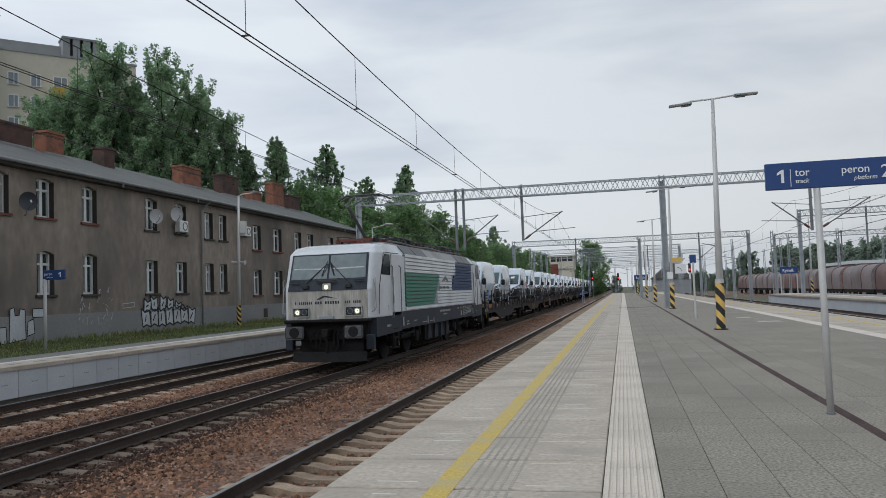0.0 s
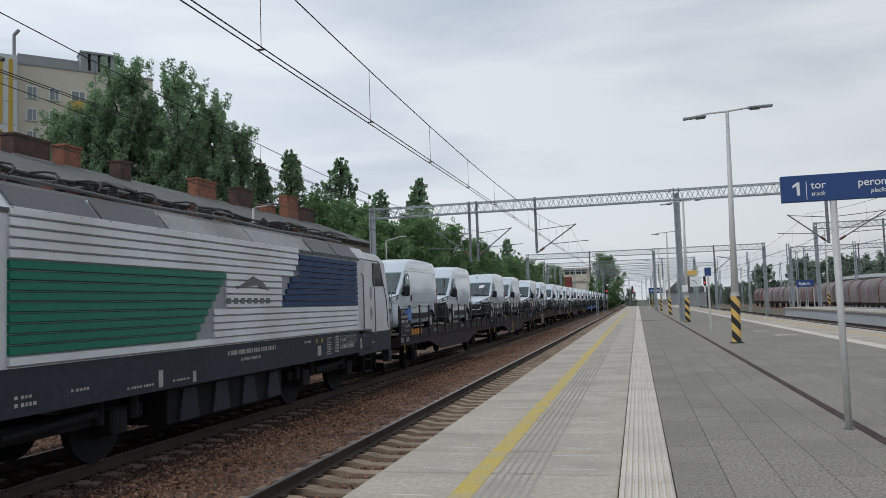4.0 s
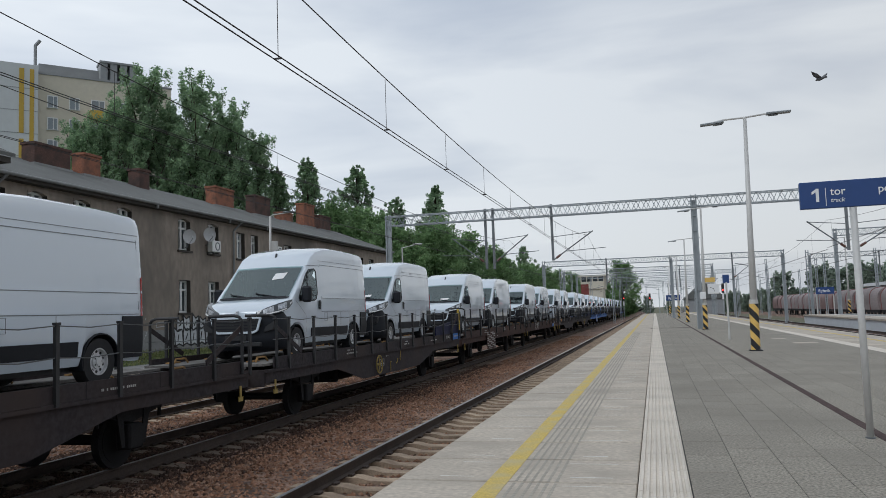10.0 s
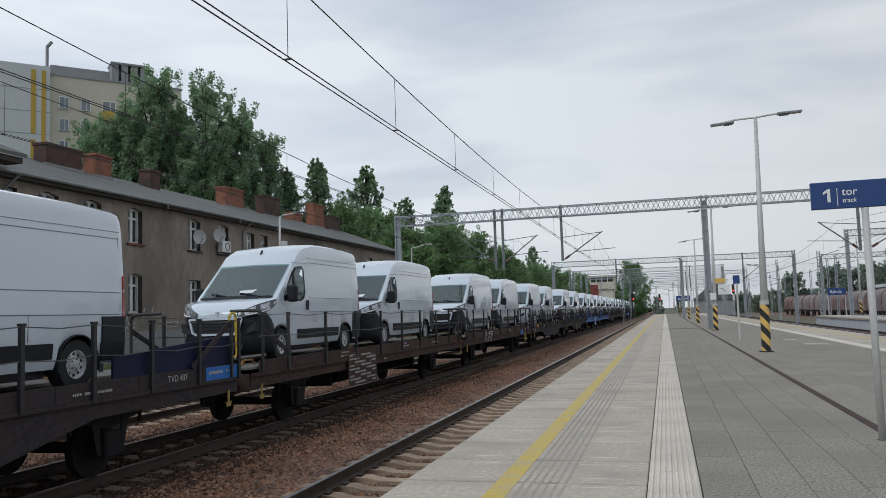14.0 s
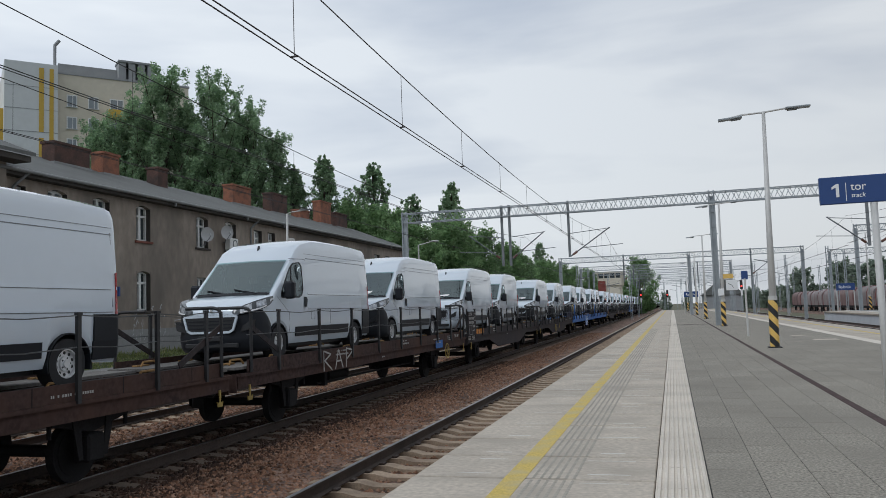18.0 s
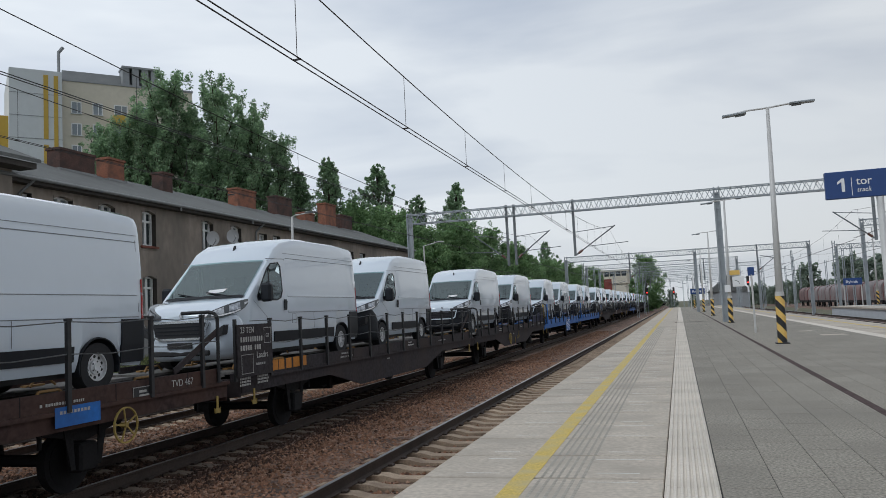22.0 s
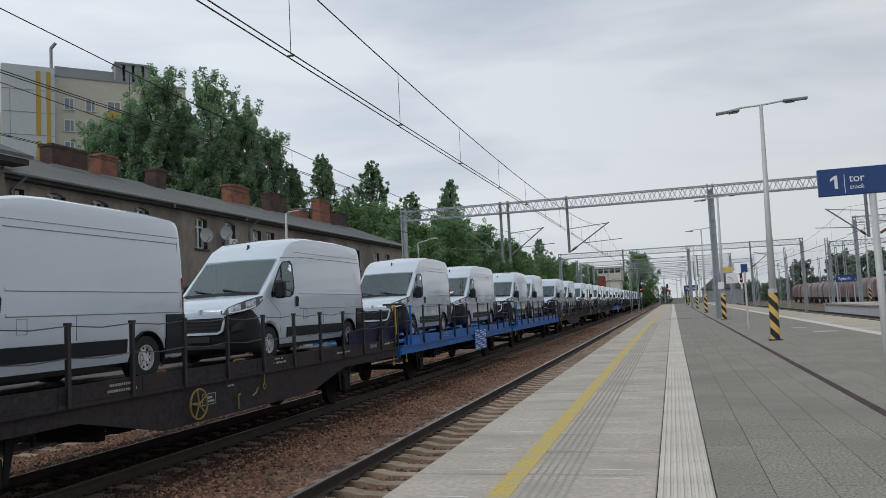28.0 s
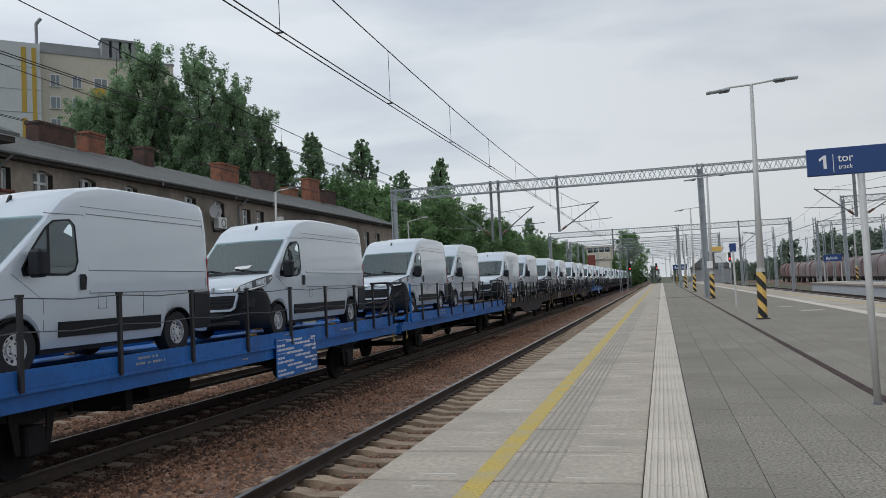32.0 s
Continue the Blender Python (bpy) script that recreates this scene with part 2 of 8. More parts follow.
# Grey of the louvre gaps, where it stands in for shade, and a socket.
M_GAPGREY = mat("seam_and_shade", (0.3, 0.315, 0.335), 0.7, var=0.05)
M_LOCOGLASS = mat("loco_windscreen", (0.12, 0.16, 0.172), 0.2, var=0.2, scale=0.5, spec=0.18)
M_HATCH = mat("roof_hatch_grey", (0.12, 0.127, 0.135), 0.55, var=0.12, scale=1)
M_BUFFER = mat("buffer_steel", (0.1, 0.105, 0.11), 0.6, 0.2, var=0.3, scale=4, stain=(0.045, 0.042, 0.04))
M_NAVY = mat("wagon_navy_board", (0.012, 0.014, 0.05), 0.6, var=0.2, scale=1.2, spec=0.2)
M_UNDER = mat("underframe_black", (0.015, 0.0145, 0.0155), 0.8, var=0.3, scale=3, spec=0.25)
M_PANTO = mat("pantograph_red", (0.16, 0.045, 0.035), 0.7, var=0.2)
M_VANWHITE = mat("van_white_paint", (0.63, 0.695, 0.765), 0.2, var=0.012, scale=0.6, coat=1.0)
M_VANBLACK = mat("van_black_plastic", (0.018, 0.02, 0.025), 0.45, var=0.1, spec=0.2)
M_VANGLASS = glass_mat("van_glass", (0.014, 0.034, 0.042), 0.03, spec=0.3)
M_SCREEN = pane_mat("van_windscreen", (0.46, 0.62, 0.61), 2.2, sheen=(0.82, 0.96, 0.99))
M_SIDEPANE = pane_mat("van_side_pane", (0.45, 0.6, 0.62), 2.1, sheen=(0.82, 0.95, 1.0))
# Grey of the van's joints, also painted as shadow lines under the swages.
M_VANSEAM_SHADE = mat("van_seam_and_shade", (0.19, 0.205, 0.225), 0.6, var=0.05)
M_CABTRIM = mat("van_cab_trim", (0.05, 0.052, 0.055), 0.7, var=0.15, scale=3)
M_SEAT = mat("van_seat_cloth", (0.07, 0.072, 0.078), 0.9, var=0.15, scale=4)
M_BULKHEAD = mat("van_bulkhead", (0.17, 0.19, 0.195), 0.85, var=0.08)
M_HEADLINER = mat("van_headliner", (0.5, 0.53, 0.54), 0.9, var=0.05)
M_TYRE = mat("tyre_rubber", (0.021, 0.021, 0.023), 0.85, var=0.15)
M_RIM = mat("steel_rim", (0.68, 0.68, 0.69), 0.35, 0.35, var=0.08)
M_LAMPGLASS = mat("headlamp_glass", (0.4, 0.42, 0.45), 0.1, 0.3, var=0.7, scale=3)
M_RED = mat("tail_lamp_red", (0.4, 0.02, 0.012), 0.25, var=0.08)
M_CHROME = mat("chrome_trim", (0.62, 0.63, 0.64), 0.2, 0.9, var=0.05)
M_WAG_DARK = mat("wagon_black_brown", (0.036, 0.031, 0.034), 0.8, var=0.35, scale=1.4, stain=(0.05, 0.037, 0.034), spec=0.25)
M_WAG_BROWN = mat("wagon_rust_brown", (0.052, 0.033, 0.03), 0.85, var=0.4, scale=1.4, stain=(0.08, 0.044, 0.033), spec=0.25)
M_WAG_BLUE = mat("wagon_blue", (0.012, 0.145, 0.5), 0.55, var=0.18, scale=1.2, stain=(0.02, 0.085, 0.28))
M_DECK = mat("wagon_deck", (0.16, 0.15, 0.14), 0.85, var=0.3, scale=2)
M_CABLE = mat("roof_cable_grey", (0.06, 0.057, 0.058), 0.5, var=0.2)
# Near-black stands in for the shaded cab seen through an open side window.
M_CABSHADE = glass_mat("cab_inside_shade", (0.006, 0.008, 0.01), 0.08, spec=0.15)
M_CHOCK = mat("chock_timber", (0.3, 0.17, 0.06), 0.8, var=0.25)
M_DULLYELLOW = mat("worn_yellow", (0.36, 0.26, 0.07), 0.75, var=0.25)
M_REFLECTOR = mat("lamp_reflector", (0.55, 0.57, 0.6), 0.12, 0.5, var=0.5, scale=1.8, stain=(0.16, 0.17, 0.18), stain_scale=3.2)
M_LENS = glass_mat("lamp_lens_dark", (0.06, 0.066, 0.072), 0.06)
M_WAGYELLOW = mat("wagon_yellow", (0.6, 0.42, 0.04), 0.6, var=0.15)
M_ORANGE = mat("wagon_orange_letters", (0.5, 0.19, 0.02), 0.7, var=0.15)
M_CHALK = mat("pale_lettering", (0.42, 0.41, 0.39), 0.8, var=0.2, scale=8)
M_FREIGHT = mat("freight_wagon_maroon", (0.2, 0.115, 0.105), 0.6, var=0.25, scale=0.6, stain=(0.12, 0.07, 0.065))
M_RIB_RED = mat("freight_rib_red", (0.22, 0.05, 0.045), 0.6, var=0.25, scale=0.8)
M_FREIGHT_B = mat("freight_wagon_grey_brown", (0.24, 0.2, 0.195), 0.65, var=0.25, scale=0.6)
M_LEAF = island_mat("leaf_green", [(0.17, 0.255, 0.16), (0.28, 0.4, 0.24), (0.39, 0.52, 0.31), (0.21, 0.315, 0.185)], 0.65, thin=0.5)
M_LEAF_B = island_mat("leaf_bright", [(0.14, 0.235, 0.11), (0.225, 0.35, 0.16), (0.31, 0.44, 0.21)], 0.65, thin=0.5)
# Leaf greens greyed and lightened to paint distance haze into the crowns.
M_LEAF_FAR = island_mat("leaf_far_haze", [(0.17, 0.22, 0.18), (0.25, 0.31, 0.24), (0.33, 0.38, 0.3)], 0.8, thin=0.4)
M_BARK = mat("bark", (0.07, 0.055, 0.042), 0.95, var=0.3, scale=3)
M_BLOCK_CREAM = mat("block_cream", (0.63, 0.58, 0.48), 0.9, var=0.05, scale=0.2)
M_BLOCK_WHITE = mat("block_white", (0.62, 0.64, 0.65), 0.9, var=0.04, scale=0.2)
M_BLOCK_YELLOW = mat("block_yellow", (0.55, 0.37, 0.07), 0.9, var=0.05, scale=0.2)
M_BLOCK_GREY = mat("block_grey", (0.3, 0.31, 0.32), 0.8, var=0.08)
M_REDBRICK = mat("signal_box_brick", (0.22, 0.06, 0.05), 0.9, var=0.2)
M_GRAFF = mat("graffiti_silver", (0.56, 0.58, 0.6), 0.7, var=0.15)
M_SIGNAL_RED = glow_mat("signal_red", (1.0, 0.04, 0.03), 3.0)
M_HEADLAMP = glow_mat("headlamp_glow", (1.0, 0.9, 0.62), 0.75)
M_DISH = mat("dish_grey", (0.5, 0.5, 0.5), 0.5, var=0.08)
M_DISHDARK = mat("dish_dark", (0.045, 0.05, 0.06), 0.5, var=0.1)

# ---- shapes ----


def box(bm, x0, x1, y0, y1, z0, z1, bevel=0.0):
    v = [bm.verts.new((x, y, z)) for z in (z0, z1) for y in (y0, y1) for x in (x0, x1)]
    f = [bm.faces.new([v[k] for k in q]) for q in ((0, 2, 3, 1), (4, 5, 7, 6), (0, 1, 5, 4), (2, 6, 7, 3), (0, 4, 6, 2), (1, 3, 7, 5))]
    if bevel:
        edges = {e for face in f for e in face.edges}
        bmesh.ops.bevel(bm, geom=list(edges), offset=bevel, segments=1, affect="EDGES")
    return bm


def rod(bm, p, q, r, n=8, r2=None):
    """A round bar from p to q."""
    p, q = Vector(p), Vector(q)
    d = (q - p).normalized()
    a = d.orthogonal().normalized()
    b = d.cross(a)
    r2 = r if r2 is None else r2
    rings = []
    for c, rad in ((p, r), (q, r2)):
        rings.append([bm.verts.new(c + rad * (math.cos(2 * math.pi * k / n) * a + math.sin(2 * math.pi * k / n) * b)) for k in range(n)])
    for k in range(n):
        bm.faces.new((rings[0][k], rings[0][(k + 1) % n], rings[1][(k + 1) % n], rings[1][k]))
    bm.faces.new(rings[0][::-1])
    bm.faces.new(rings[1])
    return bm


def bar(bm, p, q, w, h):
    """A flat bar of width w (level) and height h from p to q."""
    p, q = Vector(p), Vector(q)
    d = (q - p).normalized()
    side = d.cross(Vector((0, 0, 1)))
    side = side.normalized() if side.length > 1e-4 else Vector((1, 0, 0))
    up = side.cross(d)
    v = [bm.verts.new(c + side * sx * w / 2 + up * sz * h / 2) for c in (p, q) for sx, sz in ((-1, -1), (1, -1), (1, 1), (-1, 1))]
    for k in range(4):
        bm.faces.new((v[k], v[(k + 1) % 4], v[4 + (k + 1) % 4], v[4 + k]))
    bm.faces.new(v[3::-1])
    bm.faces.new(v[4:])
    return bm


def pipe(bm, points, r, n=8):
    for p, q in zip(points, points[1:]):
        rod(bm, p, q, r, n)
    return bm


def prism(bm, outline, axis, a, b):
    """An outline in the two other axes, drawn out along axis from a to b."""
    def at(u, v, w):
        return {"x": (w, u, v), "y": (u, w, v), "z": (u, v, w)}[axis]
    lo = [bm.verts.new(at(u, v, a)) for u, v in outline]
    hi = [bm.verts.new(at(u, v, b)) for u, v in outline]
    n = len(outline)
    for k in range(n):
        bm.faces.new((lo[k], lo[(k + 1) % n], hi[(k + 1) % n], hi[k]))
    bm.faces.new(lo[::-1])
    bm.faces.new(hi)
    return bm


def ring(bm, centre, axis, r_out, r_in, a, b, n=20):
    """A flat ring round an axis, from a to b along it (r_in = 0: a disc)."""
    def at(u, v, w):
        cx, cy, cz = centre
        return {"x": (cx + w, cy + u, cz + v), "y": (cx + u, cy + w, cz + v), "z": (cx + u, cy + v, cz + w)}[axis]
    def loop(r, w):
        return [bm.verts.new(at(r * math.cos(2 * math.pi * k / n), r * math.sin(2 * math.pi * k / n), w)) for k in range(n)]
    oa, ob = loop(r_out, a), loop(r_out, b)
    for k in range(n):
        bm.faces.new((oa[k], oa[(k + 1) % n], ob[(k + 1) % n], ob[k]))
    if r_in:
        ia, ib = loop(r_in, a), loop(r_in, b)
        for k in range(n):
            j = (k + 1) % n
            bm.faces.new((ia[k], ib[k], ib[j], ia[j]))
            bm.faces.new((oa[k], ia[k], ia[j], oa[j]))
            bm.faces.new((ob[k], ob[j], ib[j], ib[k]))
    else:
        bm.faces.new(oa[::-1])
        bm.faces.new(ob)
    return bm


def bm_new():
    return bmesh.new()


def finish(name, bm, material, smooth=False):
    bmesh.ops.recalc_face_normals(bm, faces=bm.faces)
    me = bpy.data.meshes.new(name)
    bm.to_mesh(me)
    bm.free()
    me.materials.append(material)
    if smooth:
        for p in me.polygons:
            p.use_smooth = True
    return me


def part(name, bm, material, parent, label="", smooth=False):
    """Links a bmesh as one mesh object under a thing or a part."""
    ob = new(name, finish(name, bm, material, smooth))
    ob.parent = parent
    if label:
        ob["label"] = label
    return ob


def piece(name, mesh, parent, at=(0, 0, 0), turn=(0, 0, 0)):
    """One more object on a mesh that alike pieces share."""
    ob = new(name, mesh)
    ob.parent, ob.location, ob.rotation_euler = parent, at, turn
    return ob


def thing(name, label, category, at=(0, 0, 0), group="", kind=""):
    ob = new(name)
    ob.location = at
    return tagged(ob, label, category, group, kind)


def solid(name, bm, material, label, category="", kind="", group="", at=(0, 0, 0), smooth=False):
    ob = new(name, finish(name, bm, material, smooth))
    ob.location = at
    return tagged(ob, label, category, group, kind)


def bulk(name, verts, faces, material):
    me = bpy.data.meshes.new(name)
    me.from_pydata(verts, [], faces)
    me.materials.append(material)
    return me


def words(name, text, size, material, parent, m, italic=0.0, bold=0.007):
    """Lettering as a thin flat mesh; m places its lower left corner."""
    cu = bpy.data.curves.new(name, "FONT")
    cu.body, cu.size, cu.extrude, cu.shear = text, size, 0.001, italic
    cu.offset = bold * size
    tmp = bpy.data.objects.new(name, cu)
    scene.collection.objects.link(tmp)
    bpy.context.view_layer.update()
    me = bpy.data.meshes.new_from_object(tmp.evaluated_get(bpy.context.evaluated_depsgraph_get()))
    bpy.data.objects.remove(tmp)
    me.materials.clear()
    me.materials.append(material)
    ob = new(name, me)
    ob.parent, ob.matrix_local = parent, m
    return ob


def travelled(t):
    """How far the train has rolled; it slows down gently."""
    return 4.71 * t - 0.01325 * t * t


ROLL_TIMES = [k * 2.0 for k in range(17)]
MOVERS = []  # things of the train: (object, place along the train)
WHEELSETS = []  # (object, place in its thing, radius)
RAIL = -0.766
TRACK = -8.91

# ---- ground, tracks and platforms ----
ground = solid("ground", box(bm_new(), -2500, 2500, -400, 2500, -1.6, -1.1), M_GROUND, "weedy brown and green railway ground", kind="structure")
bed = bm_new()
prism(bed, [(-14.7, -1.3), (-14.7, -1.0), (-13.8, -0.985), (-12.4, -0.985), (-11.0, -0.965), (-9.7, -0.985), (-8.1, -0.985), (-6.4, -0.965), (-5.3, -0.99), (-4.7, -1.035), (-3.0, -1.035), (-2.4, -1.06), (-2.4, -1.3)], "y", -12, 420)
ballast = solid("ballast", bed, M_BALLAST, "reddish brown stone ballast under the tracks", kind="structure")
bed = bm_new()
prism(bed, [(8.2, -1.3), (8.2, -0.95), (15.6, -0.95), (15.6, -1.3)], "y", -12, 420)
solid("ballast", bed, M_BALLAST, "reddish brown stone ballast beside the platforms", kind="structure")
bed = bm_new()
prism(bed, [(20.5, -1.3), (21.5, -1.085), (44, -1.085), (45, -1.3)], "y", 20, 420)
solid("ballast", bed, M_BALLAST, "brown stone ballast in the freight yard", kind="structure")


def rail_track(centre, y0, y1):
    """Two flat-bottomed rails, 1.5 m between their heads' middles."""
    t = thing("railway_track", "worn steel rails on concrete sleepers in brown ballast", "railway track", kind="structure")
    for s in (-1, 1):
        x = centre + s * 0.75
        bm = bm_new()
        prism(bm, [(x - 0.07, RAIL - 0.172), (x + 0.07, RAIL - 0.172), (x + 0.07, RAIL - 0.16), (x + 0.012, RAIL - 0.14), (x + 0.012, RAIL - 0.045), (x + 0.036, RAIL - 0.03), (x + 0.036, RAIL - 0.004), (x - 0.036, RAIL - 0.004), (x - 0.036, RAIL - 0.03), (x - 0.012, RAIL - 0.045), (x - 0.012, RAIL - 0.14), (x - 0.07, RAIL - 0.16)], "y", y0, y1)
        r = part("rail", bm, M_RAIL_SIDE, t, "rusty rail")
        part("rail_head", box(bm_new(), x - 0.031, x + 0.031, y0, y1, RAIL - 0.0039, RAIL), M_RAIL_TOP, r, "polished running surface")
    return t


TRACK_NEAR = rail_track(-3.86, -12, 420)
TRACK_TRAIN = rail_track(TRACK, -12, 420)
TRACK_FAR = rail_track(-13.08, -12, 420)
TRACK_R1 = rail_track(9.93, -12, 420)
TRACK_R2 = rail_track(13.85, -12, 420)
TRACK_YARD = rail_track(27.0, 20, 420)
TRACK_YARD.location.z = -0.3

# The platform: a concrete core, with the paving laid on it further down.
pl = bm_new()
box(pl, -2.1, 8.1, -12, 172, -1.3, -0.06)
platform = solid("platform", pl, M_JOINT, "long concrete island platform with paving", kind="structure")
part("edge_wall", box(bm_new(), -2.14, -2.04, -12, 172, -1.25, -0.07), M_PANEL, platform)
part("edge_wall", box(bm_new(), 8.05, 8.15, -12, 172, -1.25, -0.07), M_PANEL, platform)
part("drain_channel", box(bm_new(), 2.145, 2.255, -12, 172, -0.08, 0.004), M_DRAIN, platform, "dark red-brown slotted drain channel")

# The platform opposite.
lp = thing("platform_opposite", "low side platform with pale panel wall and white edge line", "platform", kind="structure")
part("core", box(bm_new(), -17.55, -14.84, -12, 190, -1.3, -0.012), M_ASPHALT, lp)
part("edge_slab", box(bm_new(), -15.75, -14.62, -12, 190, -0.1, 0.0), M_SLAB, lp, "pale concrete edge slabs")
part("white_line", box(bm_new(), -16.15, -15.78, -12, 190, -0.01, -0.006), M_WHITE_LINE, lp)
for k in range(60):
    part("slot_mark", box(bm_new(), -15.3, -15.16, 14.2 + k * 1.0, 14.62 + k * 1.0, 0.0, 0.003), M_GALV_DARK, lp)
lawn = solid("verge", prism(bm_new(), [(-17.55, -1.3), (-17.55, -0.02), (-22, 0.06), (-130, 0.3), (-130, -1.3)], "y", -40, 230), M_GRASS_GROUND, "grassy verge in front of the old house", kind="structure")

# The third platform, on the far side.
p3 = thing("platform_third", "concrete platform with pale edge wall", "platform", kind="structure")
part("core", box(bm_new(), 15.6, 20.4, -12, 93, -1.3, -0.03), M_ASPHALT, p3)
part("edge_slab", box(bm_new(), 15.4, 17.4, -12, 93, -0.13, 0.0), M_SLAB, p3)
part("edge_wall", box(bm_new(), 15.52, 15.6, -12, 93, -1.2, -0.13), M_PANEL, p3)
part("white_line", box(bm_new(), 17.45, 17.8, -12, 93, -0.03, 0.002), M_WHITE_LINE, p3)

# ---- the long two-storey house ----
WALL_X = -22.0


def window(parent, y, z0, w, h, arched=True, bars=True):
    """A white casement in a deep reveal, with a brick sill. y: its middle; z0: the sill's top."""
    win = part("window", box(bm_new(), WALL_X - 0.33, WALL_X - 0.3, y - w / 2, y + w / 2, z0, z0 + h), M_PALE_GLASS if int(y * 7 + z0 * 3) % 3 == 0 else M_GLASS, parent, "white casement window with dark glass")
    f = bm_new()
    a = 0.095
    x0, x1 = WALL_X - 0.299, WALL_X - 0.21
    box(f, x0, x1, y - w / 2, y - w / 2 + a, z0, z0 + h)
    box(f, x0, x1, y + w / 2 - a, y + w / 2, z0, z0 + h)
    box(f, x0, x1, y - w / 2 + a, y + w / 2 - a, z0, z0 + a)
    box(f, x0, x1, y - w / 2 + a, y + w / 2 - a, z0 + h - a, z0 + h)
    part("window_frame", f, M_WINWHITE, win)
    rv = bm_new()
    for q in (-1, 1):
        box(rv, WALL_X - 0.209, WALL_X + 0.004, *sorted((y + q * w / 2, y + q * (w / 2 - 0.012))), z0, z0 + h)
    box(rv, WALL_X - 0.209, WALL_X - 0.005, y - w / 2 + 0.013, y + w / 2 - 0.013, z0 + h - 0.012, z0 + h)
    part("reveal", rv, M_REVEAL_ROOMSHADE, win, "dark brown reveal")
    mb = bm_new()
    box(mb, x0, x1 + 0.01, y - 0.075, y + 0.075, z0 + a, z0 + h - a)
    if bars:
        box(mb, x0, x1 + 0.005, y - w / 2 + a, y - 0.075, z0 + h * 0.68, z0 + h * 0.68 + 0.09)
        box(mb, x0, x1 + 0.005, y + 0.075, y + w / 2 - a, z0 + h * 0.68, z0 + h * 0.68 + 0.09)
    part("mullion", mb, M_WINWHITE, win)
    part("window_sill", box(bm_new(), WALL_X - 0.3, WALL_X + 0.09, y - w / 2 - 0.1, y + w / 2 + 0.1, z0 - 0.1, z0, 0.008), M_SILL if (z0 > 4 and y < 32) or 44 < y < 50 else M_EAVE, win, "worn sill")
    if arched:
        top = z0 + h
        outline = [(y - w / 2, top + 0.002), (y - w / 2, top - 0.12)] + [(y - w / 2 + w * k / 8, top - 0.12 + 0.12 * math.sin(math.pi * k / 8)) for k in range(1, 8)] + [(y + w / 2, top - 0.12), (y + w / 2, top + 0.002)]
        part("arch", prism(bm_new(), outline, "x", WALL_X - 0.26, WALL_X + 0.002), M_RENDER, win)
    return win


HOUSE_WINDOWS = []
for y, w in ((24.5, 0.98), (26.89, 0.99), (29.55, 0.97), (34.08, 1.02), (36.71, 1.05)):
    HOUSE_WINDOWS.append((y, 4.93, w, 1.55, True))
    HOUSE_WINDOWS.append((y, 1.9, w - 0.03, 1.72 if y < 32 else 1.58, y < 32))
for y, w in ((39.55, 0.9), (41.12, 0.84), (45.4, 1.12), (48.4, 1.35), (51.8, 1.2), (54.1, 1.1), (58.2, 1.1), (60.6, 1.1)):
    HOUSE_WINDOWS.append((y, 4.83 if y < 44 else 4.5, w, 1.45 if y < 44 else 1.52, False))
    HOUSE_WINDOWS.append((y, 1.93 if y < 44 else 1.7, w, 1.56, False))
HOUSE_WINDOWS.append((20.5, 4.93, 0.8, 1.5, True))
HOUSE_WINDOWS.append((22.75, 2.95, 0.44, 0.68, True))
HOUSE_WINDOWS.append((22.75, 5.6, 0.44, 0.8, False))
HOUSE_WINDOWS.append((18.0, 1.84, 0.8, 1.7, True))
HOUSE_WINDOWS.append((18.0, 4.93, 0.8, 1.5, True))
HOUSE_WINDOWS = [q for q in HOUSE_WINDOWS if not (q[0] == 24.5 and q[1] < 3)]


